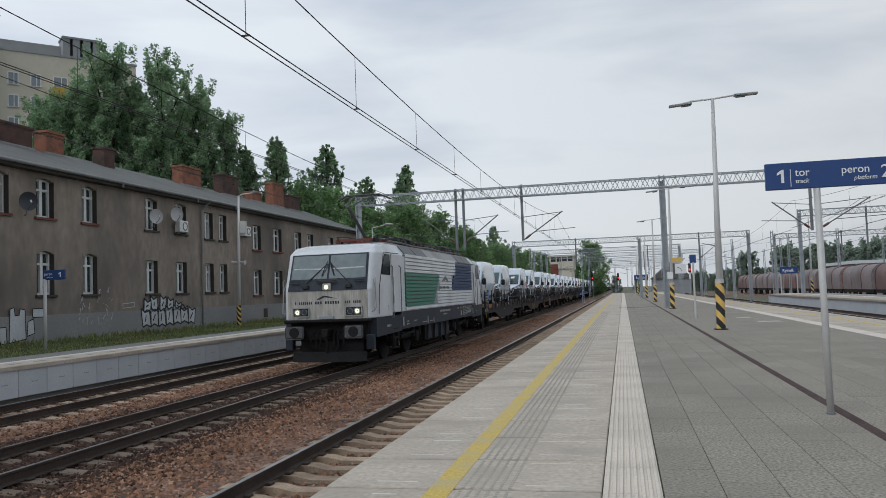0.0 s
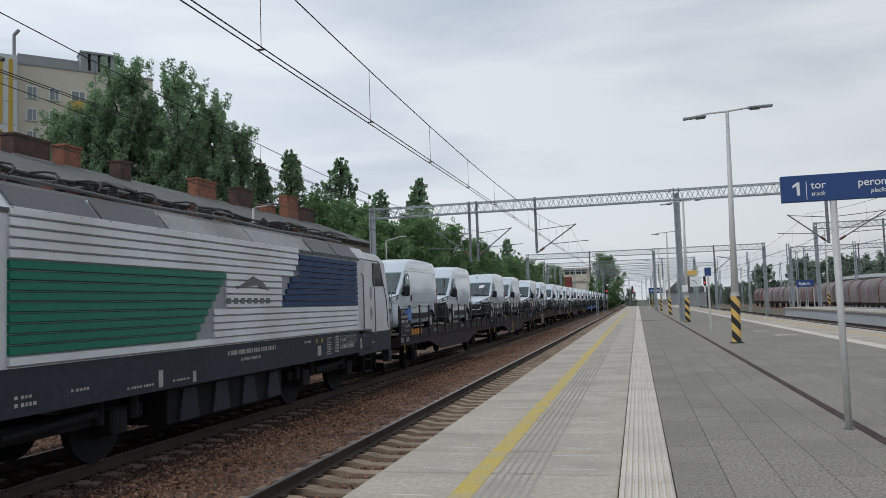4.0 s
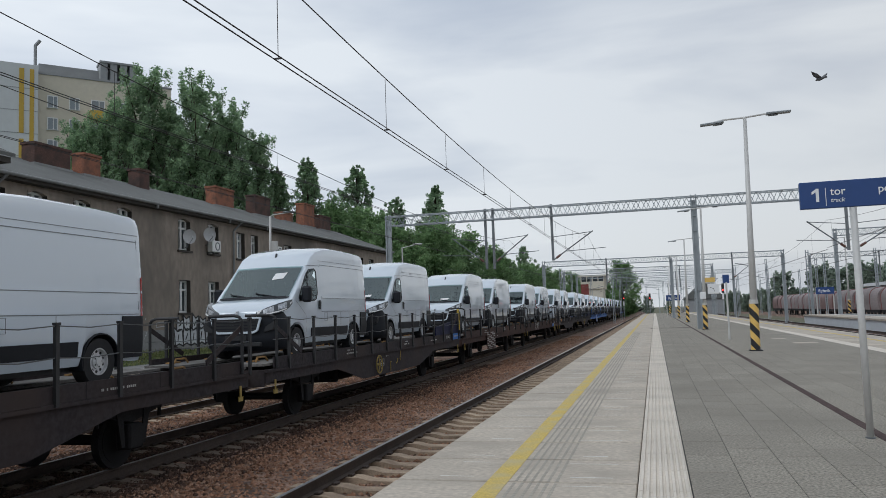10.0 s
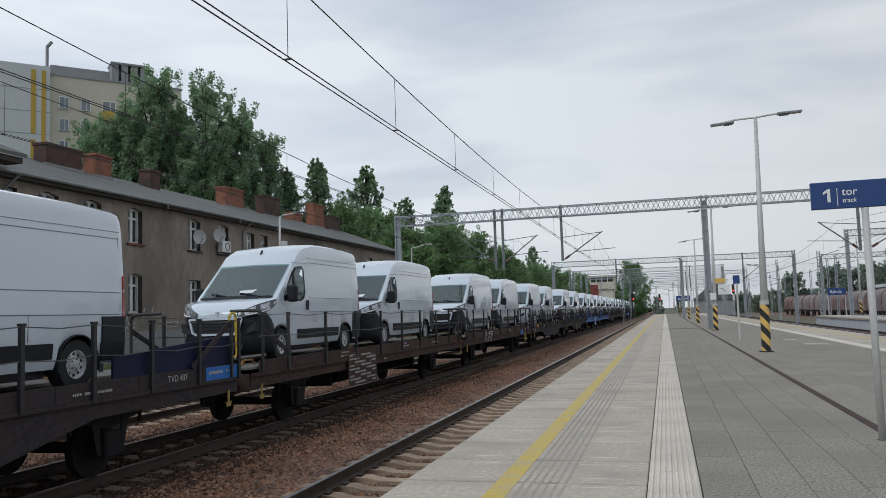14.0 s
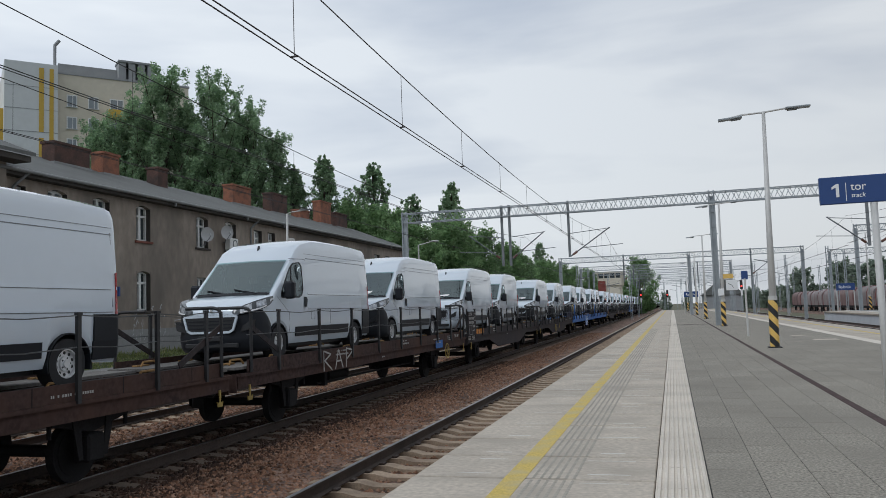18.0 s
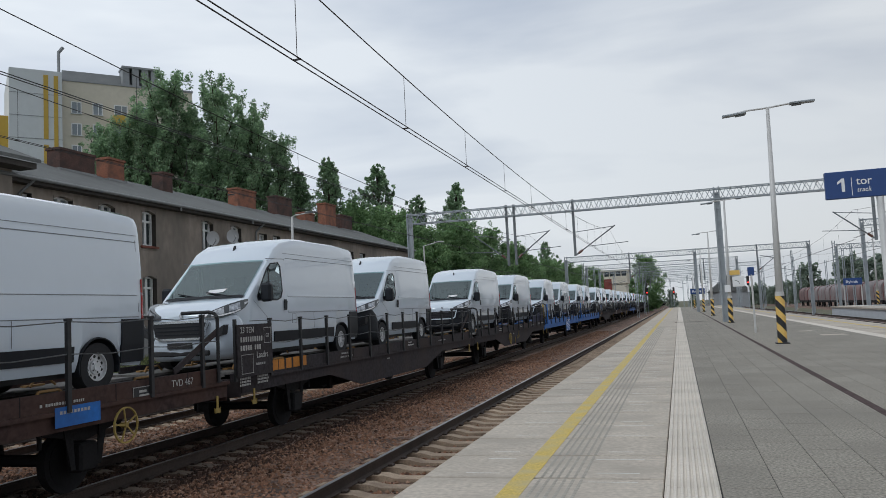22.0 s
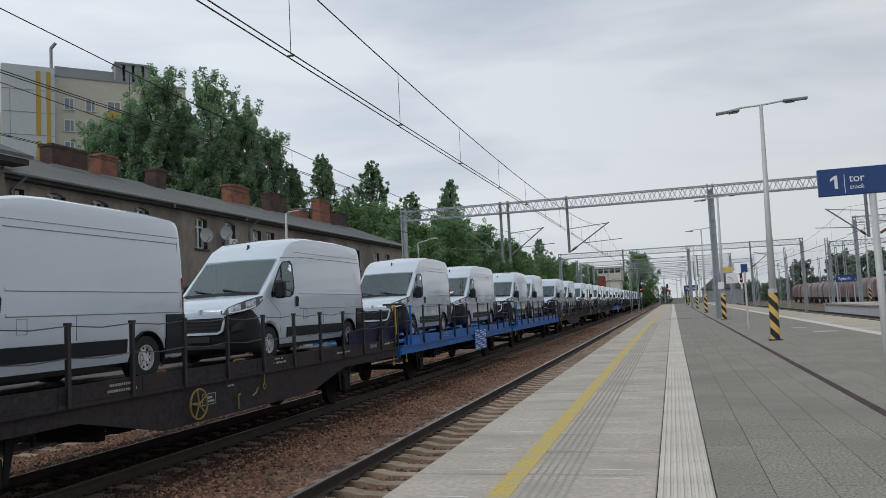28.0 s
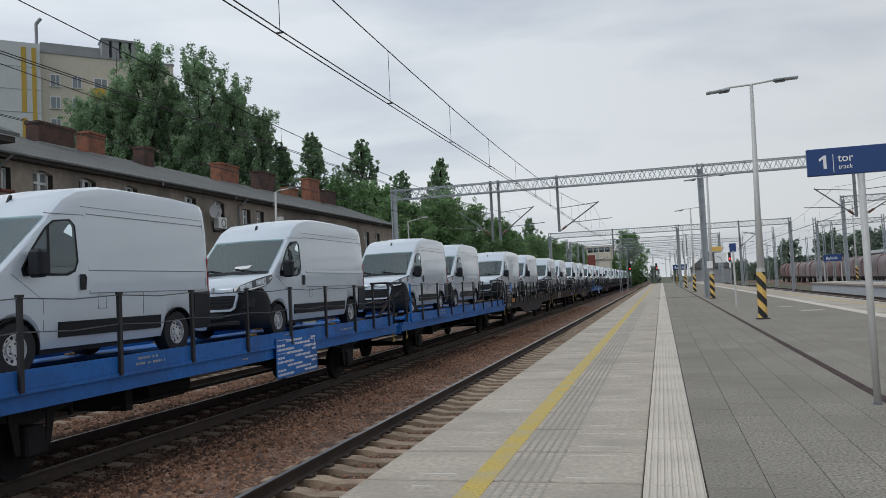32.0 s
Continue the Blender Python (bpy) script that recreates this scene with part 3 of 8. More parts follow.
def house():
    h = thing("terraced_house", "long two-storey grey-brown rendered house with a low dark roof", "house")
    y0, y1, top = 6.0, 64.6, 6.75
    # The front wall is built round its windows: columns of wall between them, cut into rows.
    cols = sorted({(q[0] - q[2] / 2, q[0] + q[2] / 2) for q in HOUSE_WINDOWS})
    spans, at = [], y0
    merged = []
    for a, b in cols:
        if merged and a < merged[-1][1]:
            merged[-1][1] = max(merged[-1][1], b)
        else:
            merged.append([a, b])
    bm = bm_new()
    for a, b in merged:
        box(bm, WALL_X - 0.4, WALL_X, at, a, 1.12, top)
        holes = sorted((q[1], q[1] + q[3], q[0] - q[2] / 2, q[0] + q[2] / 2) for q in HOUSE_WINDOWS if a - 0.01 <= q[0] <= b + 0.01)
        z = 1.12
        for z0, z1, ha, hb in holes:
            box(bm, WALL_X - 0.4, WALL_X, a, b, z, z0)
            if ha > a + 0.005:
                box(bm, WALL_X - 0.4, WALL_X, a, ha, z0, z1)
            if hb < b - 0.005:
                box(bm, WALL_X - 0.4, WALL_X, hb, b, z0, z1)
            z = z1
        box(bm, WALL_X - 0.4, WALL_X, a, b, z, top)
        at = b
    box(bm, WALL_X - 0.4, WALL_X, at, y1, 1.12, top)
    part("front_wall", bm, M_RENDER, h, "stained grey-brown render")
    part("plinth", box(bm_new(), WALL_X - 0.4, WALL_X + 0.05, y0, y1, -0.3, 1.12), M_PLINTH, h, "grey painted plinth with scrawls")
    part("gable_wall", prism(bm_new(), [(WALL_X - 0.4, -0.3), (WALL_X - 9.6, -0.3), (WALL_X - 9.6, top), (WALL_X - 4.8, top + 2.2), (WALL_X - 0.4, top + 0.2)], "y", y1 - 0.35, y1), M_RENDER, h)
    part("rear_wall", box(bm_new(), WALL_X - 9.6, WALL_X - 9.3, y0, y1 - 0.35, -0.3, top), M_RENDER, h)
    # One dark sheet stands in for the unlit rooms behind the windows.
    part("room_shade_sheet", box(bm_new(), WALL_X - 0.75, WALL_X - 0.7, y0, y1 - 0.4, 0.0, top), M_REVEAL_ROOMSHADE, h)
    roof = part("roof", prism(bm_new(), [(WALL_X + 0.45, 6.93), (WALL_X - 4.8, 8.95), (WALL_X - 10.1, 6.93), (WALL_X - 10.1, 6.8), (WALL_X - 4.8, 8.8), (WALL_X + 0.45, 6.8)], "y", y0, y1 + 0.4), M_ROOFING, h, "dark grey bitumen roof")
    part("eave", box(bm_new(), WALL_X + 0.001, WALL_X + 0.40, y0, y1 + 0.35, 6.66, 6.795), M_EAVE, h, "dark boarded eave")
    part("gutter", rod(bm_new(), (WALL_X + 0.5, y0, 6.84), (WALL_X + 0.5, y1 + 0.4, 6.84), 0.075, 8), M_ZINC, h)
    for y in (38.62, 22.3):
        pipe_bm = pipe(bm_new(), [(WALL_X + 0.48, y + 0.3, 6.8), (WALL_X + 0.1, y, 6.3), (WALL_X + 0.1, y, 0.05)], 0.055)
        part("downpipe", pipe_bm, M_ZINC, h, "grey downpipe")
    for y in (31.2, 37.6, 41.8, 60.2):
        part("downpipe", pipe(bm_new(), [(WALL_X + 0.5, y, 6.8), (WALL_X + 0.5, y, 6.62)], 0.05), M_ZINC, h)
    # Chimneys on the ridge.
    for y, w, z, dark in ((29.6, 2.2, 9.55, True), (32.2, 1.15, 9.65, False), (36.25, 0.85, 9.6, True), (44.4, 2.2, 9.78, False), (49.4, 2.2, 9.92, True), (53.3, 1.6, 9.25, False), (57.1, 1.9, 10.35, False), (60.2, 2.2, 9.75, True)):
        ch = bm_new()
        box(ch, WALL_X - 4.45, WALL_X - 3.75, y - w / 2, y + w / 2, 7.9, z - 0.12, 0.01)
        c = part("chimney", ch, M_CHIM_DARK if dark else M_CHIM, h, "sooty dark brick chimney" if dark else "red brick chimney")
        part("flashing", box(bm_new(), WALL_X - 4.52, WALL_X - 3.68, y - w / 2 - 0.07, y + w / 2 + 0.07, 8.2, 8.62 if w > 1 else 8.5), M_ZINC, c)
        part("chimney_cap", box(bm_new(), WALL_X - 4.5, WALL_X - 3.7, y - w / 2 - 0.05, y + w / 2 + 0.05, z - 0.12, z, 0.01), M_CHIM_DARK if dark else M_CHIM, c)
    for q in HOUSE_WINDOWS:
        window(h, q[0], q[1], q[2], q[3], q[4])
    # The bay at the near end.
    part("bay", box(bm_new(), WALL_X, WALL_X + 0.5, y0, 21.6, -0.3, 7.1), M_RENDER, h, "projecting bay")
    part("bay_roof", prism(bm_new(), [(WALL_X + 1.3, 7.2), (WALL_X + 1.3, 7.33), (WALL_X - 4.0, 9.5), (WALL_X - 4.0, 9.3)], "y", y0, 22.05), M_ROOFING, h)
    part("bay_eave", box(bm_new(), WALL_X + 0.501, WALL_X + 1.2, y0, 21.95, 7.0, 7.195), M_EAVE, h)
    return h


HOUSE = house()

# ---- masts, gantries, lamps ----


def lattice(bm, a, b, h, d, n, r=0.02):
    """A box girder of angle bars from a to b (along x): four chords and zigzag lacing."""
    (x0, y, z), x1 = a, b[0]
    for dy in (-d / 2, d / 2):
        for z2 in (z, z - h):
            bar(bm, (x0, y + dy, z2), (x1, y + dy, z2), 0.065, 0.065)
        for k in range(n):
            xa, xb = x0 + (x1 - x0) * k / n, x0 + (x1 - x0) * (k + 1) / n
            xm = (xa + xb) / 2
            lo, hi = (z - h, z) if dy < 0 else (z, z - h)
            rod(bm, (xa, y + dy, lo), (xm, y + dy, hi), r, 5)
            rod(bm, (xm, y + dy, hi), (xb, y + dy, lo), r, 5)
    for k in range(n + 1):
        x = x0 + (x1 - x0) * k / n
        for z2 in (z, z - h):
            rod(bm, (x, y - d / 2, z2), (x, y + d / 2, z2), r, 5)
    return bm


def stripes(bm_y, bm_b, x, y, r, z0, z1, n=5):
    """A round sleeve with yellow and black slanting bands."""
    step = (z1 - z0) / n
    seg = 16
    def ringpts(bm, z, slope):
        return [bm.verts.new((x + r * math.cos(2 * math.pi * k / seg), y + r * math.sin(2 * math.pi * k / seg), min(z1, max(z0, z - slope * math.cos(2 * math.pi * k / seg))))) for k in range(seg)]
    for k in range(n + 1):
        for bm, za, zb in ((bm_y, z0 + (k - 0.5) * step, z0 + k * step), (bm_b, z0 + k * step, z0 + (k + 0.5) * step)):
            lo, hi = ringpts(bm, za, 0.15), ringpts(bm, zb, 0.15)
            for j in range(seg):
                i = (j + 1) % seg
                if (lo[j].co - hi[j].co).length > 1e-4 or (lo[i].co - hi[i].co).length > 1e-4:
                    bm.faces.new((lo[j], lo[i], hi[i], hi[j]))


def lamp_mast(x, y, height=7.08, base_r=0.115, name="platform_lamp", lean=0.0):
    t = thing(name, "tall grey lamp post with two flat lamps and a striped foot", "lamp post", (x, y, 0), group="platform lamp posts")
    part("pole", rod(bm_new(), (0, 0, 0), (0, 0, height), base_r, 14, 0.05), M_LAMPPOST, t, smooth=True)
    ya, bl = bm_new(), bm_new()
    stripes(ya, bl, 0, 0, base_r + 0.018, 0.03, 1.4, 3)
    part("warning_sleeve", ya, M_HAZY, t, "yellow warning bands")
    part("warning_band", bl, M_BLACK, t, "black warning bands")
    part("collar", ring(bm_new(), (0, 0, 0), "z", base_r + 0.016, 0, 1.4, 1.52, 16), M_LAMPPOST, t)
    part("base_plate", box(bm_new(), -0.19, 0.19, -0.19, 0.19, 0.0, 0.035, 0.01), M_BLACK, t)
    part("arm", pipe(bm_new(), [(-1.05, 0, height - 0.13), (-0.62, 0, height - 0.05), (0.0, 0, height - 0.02), (0.62, 0, height + 0.05), (1.1, 0, height + 0.06)], 0.028), M_LAMPPOST, t)
    for s in (-1, 1):
        hd = bm_new()
        prism(hd, [(-0.12, -0.035), (0.12, -0.035), (0.13, 0.0), (0.07, 0.03), (-0.07, 0.03), (-0.13, 0.0)], "x", s * 0.62, s * 1.3)
        ld = part("lamp_head", hd, M_GALV, t, "flat grey lamp head")
        ld.location.z = height + 0.03 if s > 0 else height - 0.05
        ld.rotation_euler = (0, radians(-2.0 if s > 0 else -5.0), 0)
        part("lamp_gear", prism(bm_new(), [(s * 0.66, -0.075), (s * 0.94, -0.075), (s * 0.9, -0.03), (s * 0.7, -0.03)], "y", -0.07, 0.07), M_GALV_DARK, ld, "dark gear box")
    t.rotation_euler = (0, radians(lean), 0)
    return t


LAMPS = [(2.84, 25.4, 0.95), (2.78, 48.4, 0.9), (2.66, 70.6, 0.4), (2.62, 94.5, 0.4), (2.55, 117, 0.0), (2.5, 141, 0.0)]
for x, y, lean in LAMPS:
    lamp_mast(x, y, lean=lean)


def h_mast(x, y, z0, z1, name="catenary_mast", w=0.3, label="grey steel catenary mast of two channels"):
    t = thing(name, label, "mast", (x, y, z0), group="catenary masts")
    for s in (-1, 1):
        bm = bm_new()
        box(bm, s * w / 2 - 0.04, s * w / 2 + 0.04, -0.1, 0.1, 0, z1 - z0)
        part("channel", bm, M_GALV, t)
    bm = bm_new()
    k = 0.4
    while k < z1 - z0:
        box(bm, -w / 2 + 0.041, w / 2 - 0.041, -0.09, 0.09, k, k + 0.09)
        k += 0.75
    part("batten", bm, M_GALV, t)["kind"] = "stuff"
    part("footing", box(bm_new(), -w * 0.9, w * 0.9, -0.3, 0.3, -0.25, 0.06, 0.02), M_SLAB, t)
    return t


def gantry(x0, x1, y, top, masts, posts, depth=0.62, h=0.62, n=None, label="grey steel lattice gantry over the tracks"):
    t = thing("gantry", label, "gantry", group="gantries")
    n = n or int((x1 - x0) / 0.58)
    cuts = [x0 + (x1 - x0) * k / 4 for k in range(5)]
    for a, b in zip(cuts, cuts[1:]):
        part("girder", lattice(bm_new(), (a, y, top), (b, y, top), h, depth, max(3, n // 4)), M_GALV, t)
    for x, z in masts:
        m = bm_new()
        for s in (-1, 1):
            box(m, x + s * 0.14 - 0.04, x + s * 0.14 + 0.04, y - 0.14, y + 0.14, z, top + 0.12)
        k = z + 0.5
        while k < top:
            box(m, x - 0.1, x + 0.1, y - 0.1, y + 0.1, k, k + 0.1)
            k += 0.9
        box(m, x - 0.099, x + 0.099, y - 0.04, y + 0.04, z, top - 0.3)
        part("mast", m, M_GALV, t)
    for x, zlow in posts:
        m = bm_new()
        box(m, x - 0.075, x + 0.075, y - 0.075, y + 0.075, zlow, top + 0.12)
        part("drop_post", m, M_GALV_DARK, t)
    return t


gantry(-17.1, 24.0, 50.4, 8.02, [(-17.0, 0.0), (2.62, 0.0), (23.8, -1.0)], [(-10.35, 4.2), (-9.85, 4.2), (-6.05, 4.55), (11.05, 4.3)])
gantry(-13.0, 14.6, 98.0, 7.35, [(-13.0, -1.0), (2.15, 0.0), (14.5, -1.0)], [(-5.4, 4.2), (9.0, 4.2)])
for y, x0, x1 in ((128, -14, 9), (150, -14, 14), (176, -15, 12), (205, -16, 14), (240, -16, 16)):
    gantry(x0, x1, y, 7.6, [(x0 + 0.2, -1.0), (x1 - 0.2, -1.0)], [(-5.6, 4.3), (4.0, 4.3)])
gantry(18.4, 50.0, 90.0, 8.75, [(18.5, 0.0), (49.8, -1.0)], [(25.0, 4.6), (32.0, 4.6)])
gantry(21.0, 44.0, 120.0, 8.0, [(21.2, -1.0), (43.8, -1.0)], [(30.0, 4.2)])


def wire(name, points, r=0.012, label="dark overhead wire"):
    bm = bm_new()
    pipe(bm, points, r, 5)
    return solid(name, bm, M_WIRE, label, "overhead wire", group="overhead wires")


def catenary(x, contact, low, y_low, bend, y0, y1, step=4.1, first=7.8, twin=0.09, name="dark twin contact wire hung from a sagging carrier wire"):
    """Contact wire pair, the sagging carrier wire (lowest at y_low) and droppers, as one thing."""
    t = thing("overhead_line", name, "overhead wire", group="overhead wires")

    def carrier(y):
        return low + bend * (y - y_low) ** 2
    for s in (-1, 1):
        part("contact_wire", rod(bm_new(), (x + s * twin / 2, y0, contact), (x + s * twin / 2, y1, contact), 0.008, 5), M_WIRE, t)
    ys = [y0 + (y1 - y0) * k / 24 for k in range(25)]
    sweep = bm_new()
    loft(sweep, [[(x + 0.0095 * math.cos(a), y, carrier(y) + 0.0095 * math.sin(a)) for a in (0.6, 2.7, 4.7)] for y in ys])
    part("carrier_wire", sweep, M_WIRE, t)
    y = first
    while y < y1:
        part("dropper", rod(bm_new(), (x, y, contact), (x, y, carrier(y)), 0.0045, 4), M_WIRE, t)
        part("clip", box(bm_new(), x - 0.046, x + 0.046, y - 0.008, y + 0.008, contact - 0.006, contact + 0.012), M_WIRE, t)
        y += step
    return t


def loft(bm, sections, close=True):
    """A skin over sections of equal point counts."""
    rings = [[bm.verts.new(p) for p in s] for s in sections]
    n = len(rings[0])
    for a, b in zip(rings, rings[1:]):
        for k in range(n):
            j = (k + 1) % n
            bm.faces.new((a[k], a[j], b[j], b[k]))
    if close:
        bm.faces.new(rings[0][::-1])
        bm.faces.new(rings[-1])
    return bm


catenary(-3.85, 4.27, 4.93, 22.0, 0.0014, -10, 50.4, step=3.66, first=7.8)
catenary(-8.91, 5.08, 5.35, 30.0, 0.00145, -12, 50.4, step=6.2, first=11.7)
catenary(-13.08, 5.46, 6.3, 30.0, 0.0009, -12, 50.4, step=6.0, first=13.3)
for x in (-3.85, -8.91, -13.08):
    catenary(x, 4.35, 5.0, 74.0, 0.0019, 50.4, 98.0, step=5.5, first=55)
    catenary(x, 4.35, 5.0, 124.0, 0.0016, 98.0, 150.0, step=8.0, first=103)
for x in (9.93, 13.85, 27.0, 31.0):
    catenary(x, 4.5, 5.1, 26.0, 0.0017, 0, 50.4, step=5.5, first=5)
    catenary(x, 4.4, 5.0, 74.0, 0.0019, 50.4, 98.0, step=5.5, first=55)
    catenary(x, 4.4, 5.0, 124.0, 0.0016, 98.0, 150.0, step=8.0, first=103)


def cantilever(x, y, reach, z):
    """A slanting bracket with an insulator and a registration arm."""
    t = thing("catenary_bracket", "slanting steel bracket holding the overhead wires", "bracket", (x, y, 0), group="catenary brackets")
    part("stay", rod(bm_new(), (0, 0, z), (reach, 0, z + 1.7), 0.04, 6), M_GALV_DARK, t)
    part("top_tie", rod(bm_new(), (0, 0, z + 1.45), (reach, 0, z + 1.66), 0.022, 6), M_GALV_DARK, t)
    part("steady_arm", rod(bm_new(), (reach * 0.3, 0, z + 0.5), (reach * 1.3, 0, z + 0.62), 0.022, 6), M_GALV_DARK, t)
    part("insulator", rod(bm_new(), (reach * 0.06, 0, z + 0.1), (reach * 0.17, 0, z + 0.29), 0.075, 8), M_INSUL, t)
    return t


cantilever(-6.0, 50.4, 2.5, 4.6)
cantilever(-9.8, 50.4, 2.2, 4.6)
cantilever(-10.4, 50.4, -2.2, 4.6)
cantilever(11.5, 50.4, 2.8, 4.4)
cantilever(11.0, 50.4, -2.1, 4.4)
for y in (98.0, 150.0, 205.0):
    cantilever(-5.4, y, 2.2, 4.4)
    cantilever(9.0, y, 2.2, 4.4)

# Station sign on its post.
sg = thing("platform_sign", "blue platform and track sign with white letters on a grey post", "sign", (2.06, 9.08, 0))
part("post", rod(bm_new(), (0, 0, 0), (0, 0, 2.38), 0.035, 12), M_LAMPPOST, sg, smooth=True)
part("base", ring(bm_new(), (0, 0, 0), "z", 0.05, 0, 0, 0.012, 16), M_GALV_DARK, sg)
board = part("board", box(bm_new(), -0.51, 0.86, -0.03, 0.03, 2.385, 2.67, 0.006), M_SIGNBLUE, sg, "blue board")
front = Matrix.Translation((0, -0.0335, 0)) @ pose(0, 0, 0, 90, 0, 0)
part("digit", prism(bm_new(), [(-0.355, 2.455), (-0.325, 2.455), (-0.325, 2.595), (-0.348, 2.595), (-0.395, 2.562), (-0.395, 2.535), (-0.355, 2.558)], "y", -0.034, -0.0305), M_SIGNWHITE, board)
part("divider", box(bm_new(), -0.262, -0.256, -0.034, -0.0305, 2.41, 2.6), M_SIGNWHITE, board)
words("lettering", "tor", 0.115, M_SIGNWHITE, board, Matrix.Translation((-0.215, 0, 2.52)) @ front)
words("lettering", "track", 0.065, M_SIGNWHITE, board, Matrix.Translation((-0.215, 0, 2.445)) @ front, 0.2)
words("lettering", "peron", 0.115, M_SIGNWHITE, board, Matrix.Translation((0.24, 0, 2.52)) @ front)
words("lettering", "platform", 0.065, M_SIGNWHITE, board, Matrix.Translation((0.36, 0, 2.445)) @ front, 0.2)
words("lettering", "2", 0.19, M_SIGNWHITE, board, Matrix.Translation((0.62, 0, 2.455)) @ front)

# ---- small things on the opposite platform and the house ----
lpost = thing("platform_lamp", "tall white lamp post with one arm and a striped foot", "lamp post", (-20.5, 39.9, 0.05), group="platform lamp posts")
part("pole", rod(bm_new(), (0, 0, -0.05), (0, 0, 7.1), 0.1, 12, 0.06), M_LAMPPOST, lpost, smooth=True)
part("arm", pipe(bm_new(), [(0, 0, 7.05), (0.15, 0, 7.16), (1.35, 0.1, 7.3)], 0.035), M_LAMPPOST, lpost)
part("lamp_head", box(bm_new(), 0.75, 1.45, -0.02, 0.2, 7.25, 7.33, 0.02), M_GALV_DARK, lpost)
ya, bl = bm_new(), bm_new()
stripes(ya, bl, 0, 0, 0.125, 0.0, 1.1, 4)
part("warning_sleeve", ya, M_HAZY, lpost, "yellow warning bands")
part("warning_band", bl, M_BLACK, lpost, "black warning bands")
for s in (-1, 1):
    part("loudspeaker", rod(bm_new(), (s * 0.1, 0, 3.45), (s * 0.4, -0.05, 3.42), 0.05, 10, 0.12), M_LAMPPOST, lpost, "white horn loudspeaker")
part("junction_box", box(bm_new(), 0.1, 0.42, -0.1, 0.12, 5.0, 5.7, 0.02), M_LAMPPOST, lpost)
lpost.rotation_euler = (0, radians(1.25), 0)
sl2 = thing("platform_lamp", "small white lamp post with a slanting arm", "lamp post", (-18.6, 58.3, 0.0), group="platform lamp posts")
part("pole", rod(bm_new(), (0, 0, -0.05), (0, 0, 6.6), 0.08, 10, 0.05), M_LAMPPOST, sl2)
part("arm", rod(bm_new(), (0, 0, 6.58), (1.3, 0.0, 6.85), 0.035, 8), M_LAMPPOST, sl2)
part("lamp_head", box(bm_new(), 0.9, 1.6, -0.12, 0.12, 6.78, 6.88, 0.02), M_LAMPPOST, sl2)

ls = thing("platform_sign", "small blue platform sign on a grey post", "sign", (-18.81, 22.95, 0.02))
part("post", rod(bm_new(), (0, 0, -0.05), (0, 0, 2.34), 0.055, 12), M_LAMPPOST, ls, smooth=True)
lb_ = part("board", box(bm_new(), -0.06, 0.78, -0.03, 0.03, 2.3, 2.63, 0.006), M_SIGNBLUE, ls, "blue board")
front2 = Matrix.Translation((0, -0.0335, 0)) @ pose(0, 0, 0, 90, 0, 0)
words("lettering", "peron", 0.13, M_SIGNWHITE, lb_, Matrix.Translation((0.0, 0, 2.46)) @ front2)
words("lettering", "platform", 0.065, M_SIGNWHITE, lb_, Matrix.Translation((0.1, 0, 2.37)) @ front2, 0.2)
part("digit", prism(bm_new(), [(0.6, 2.39), (0.64, 2.39), (0.64, 2.55), (0.61, 2.55), (0.55, 2.51), (0.55, 2.475), (0.6, 2.505)], "y", -0.034, -0.0305), M_SIGNWHITE, lb_)


def dish(y, z, r, material, label, turn=0.0):
    t = thing("satellite_dish", label, "satellite dish", (WALL_X + 0.42, y, z), group="satellite dishes")
    t.rotation_euler = (0, 0, radians(turn))
    bm = bm_new()
    rings = []
    for k in range(6):
        q = r * k / 5
        x = 0.35 * q * q / r
        rings.append([bm.verts.new((x, q * math.cos(2 * math.pi * j / 24), q * 1.08 * math.sin(2 * math.pi * j / 24))) for j in range(24)] if k else [bm.verts.new((0, 0, 0))])
    for j in range(24):
        bm.faces.new((rings[0][0], rings[1][j], rings[1][(j + 1) % 24]))
    for a, b in zip(rings[1:], rings[2:]):
        for j in range(24):
            bm.faces.new((a[j], b[j], b[(j + 1) % 24], a[(j + 1) % 24]))
    d = part("reflector", bm, material, t, smooth=True)
    part("feed_arm", pipe(bm_new(), [(0.08, 0, -r), (0.45, 0, -r * 0.5), (0.5, 0, -0.1)], 0.015, 6), M_GALV_DARK, t)
    part("feed", rod(bm_new(), (0.47, 0, -0.1), (0.42, 0, 0.0), 0.04, 8), M_DISH, t)
    part("bracket", pipe(bm_new(), [(-0.42, 0, -r - 0.15), (-0.12, 0, -r - 0.15), (-0.1, 0, 0)], 0.022, 6), M_GALV_DARK, t)
    return t


dish(25.45, 5.4, 0.33, M_DISHDARK, "dark satellite dish with a pale label on the house wall", -35)
dish(33.8, 5.55, 0.33, M_DISH, "pale satellite dish in front of an upper window", -35)
dish(35.6, 5.8, 0.33, M_DISH, "pale satellite dish beside an upper window", -35)
dish(49.9, 3.5, 0.34, M_DISH, "pale satellite dish on the lower wall", -35)


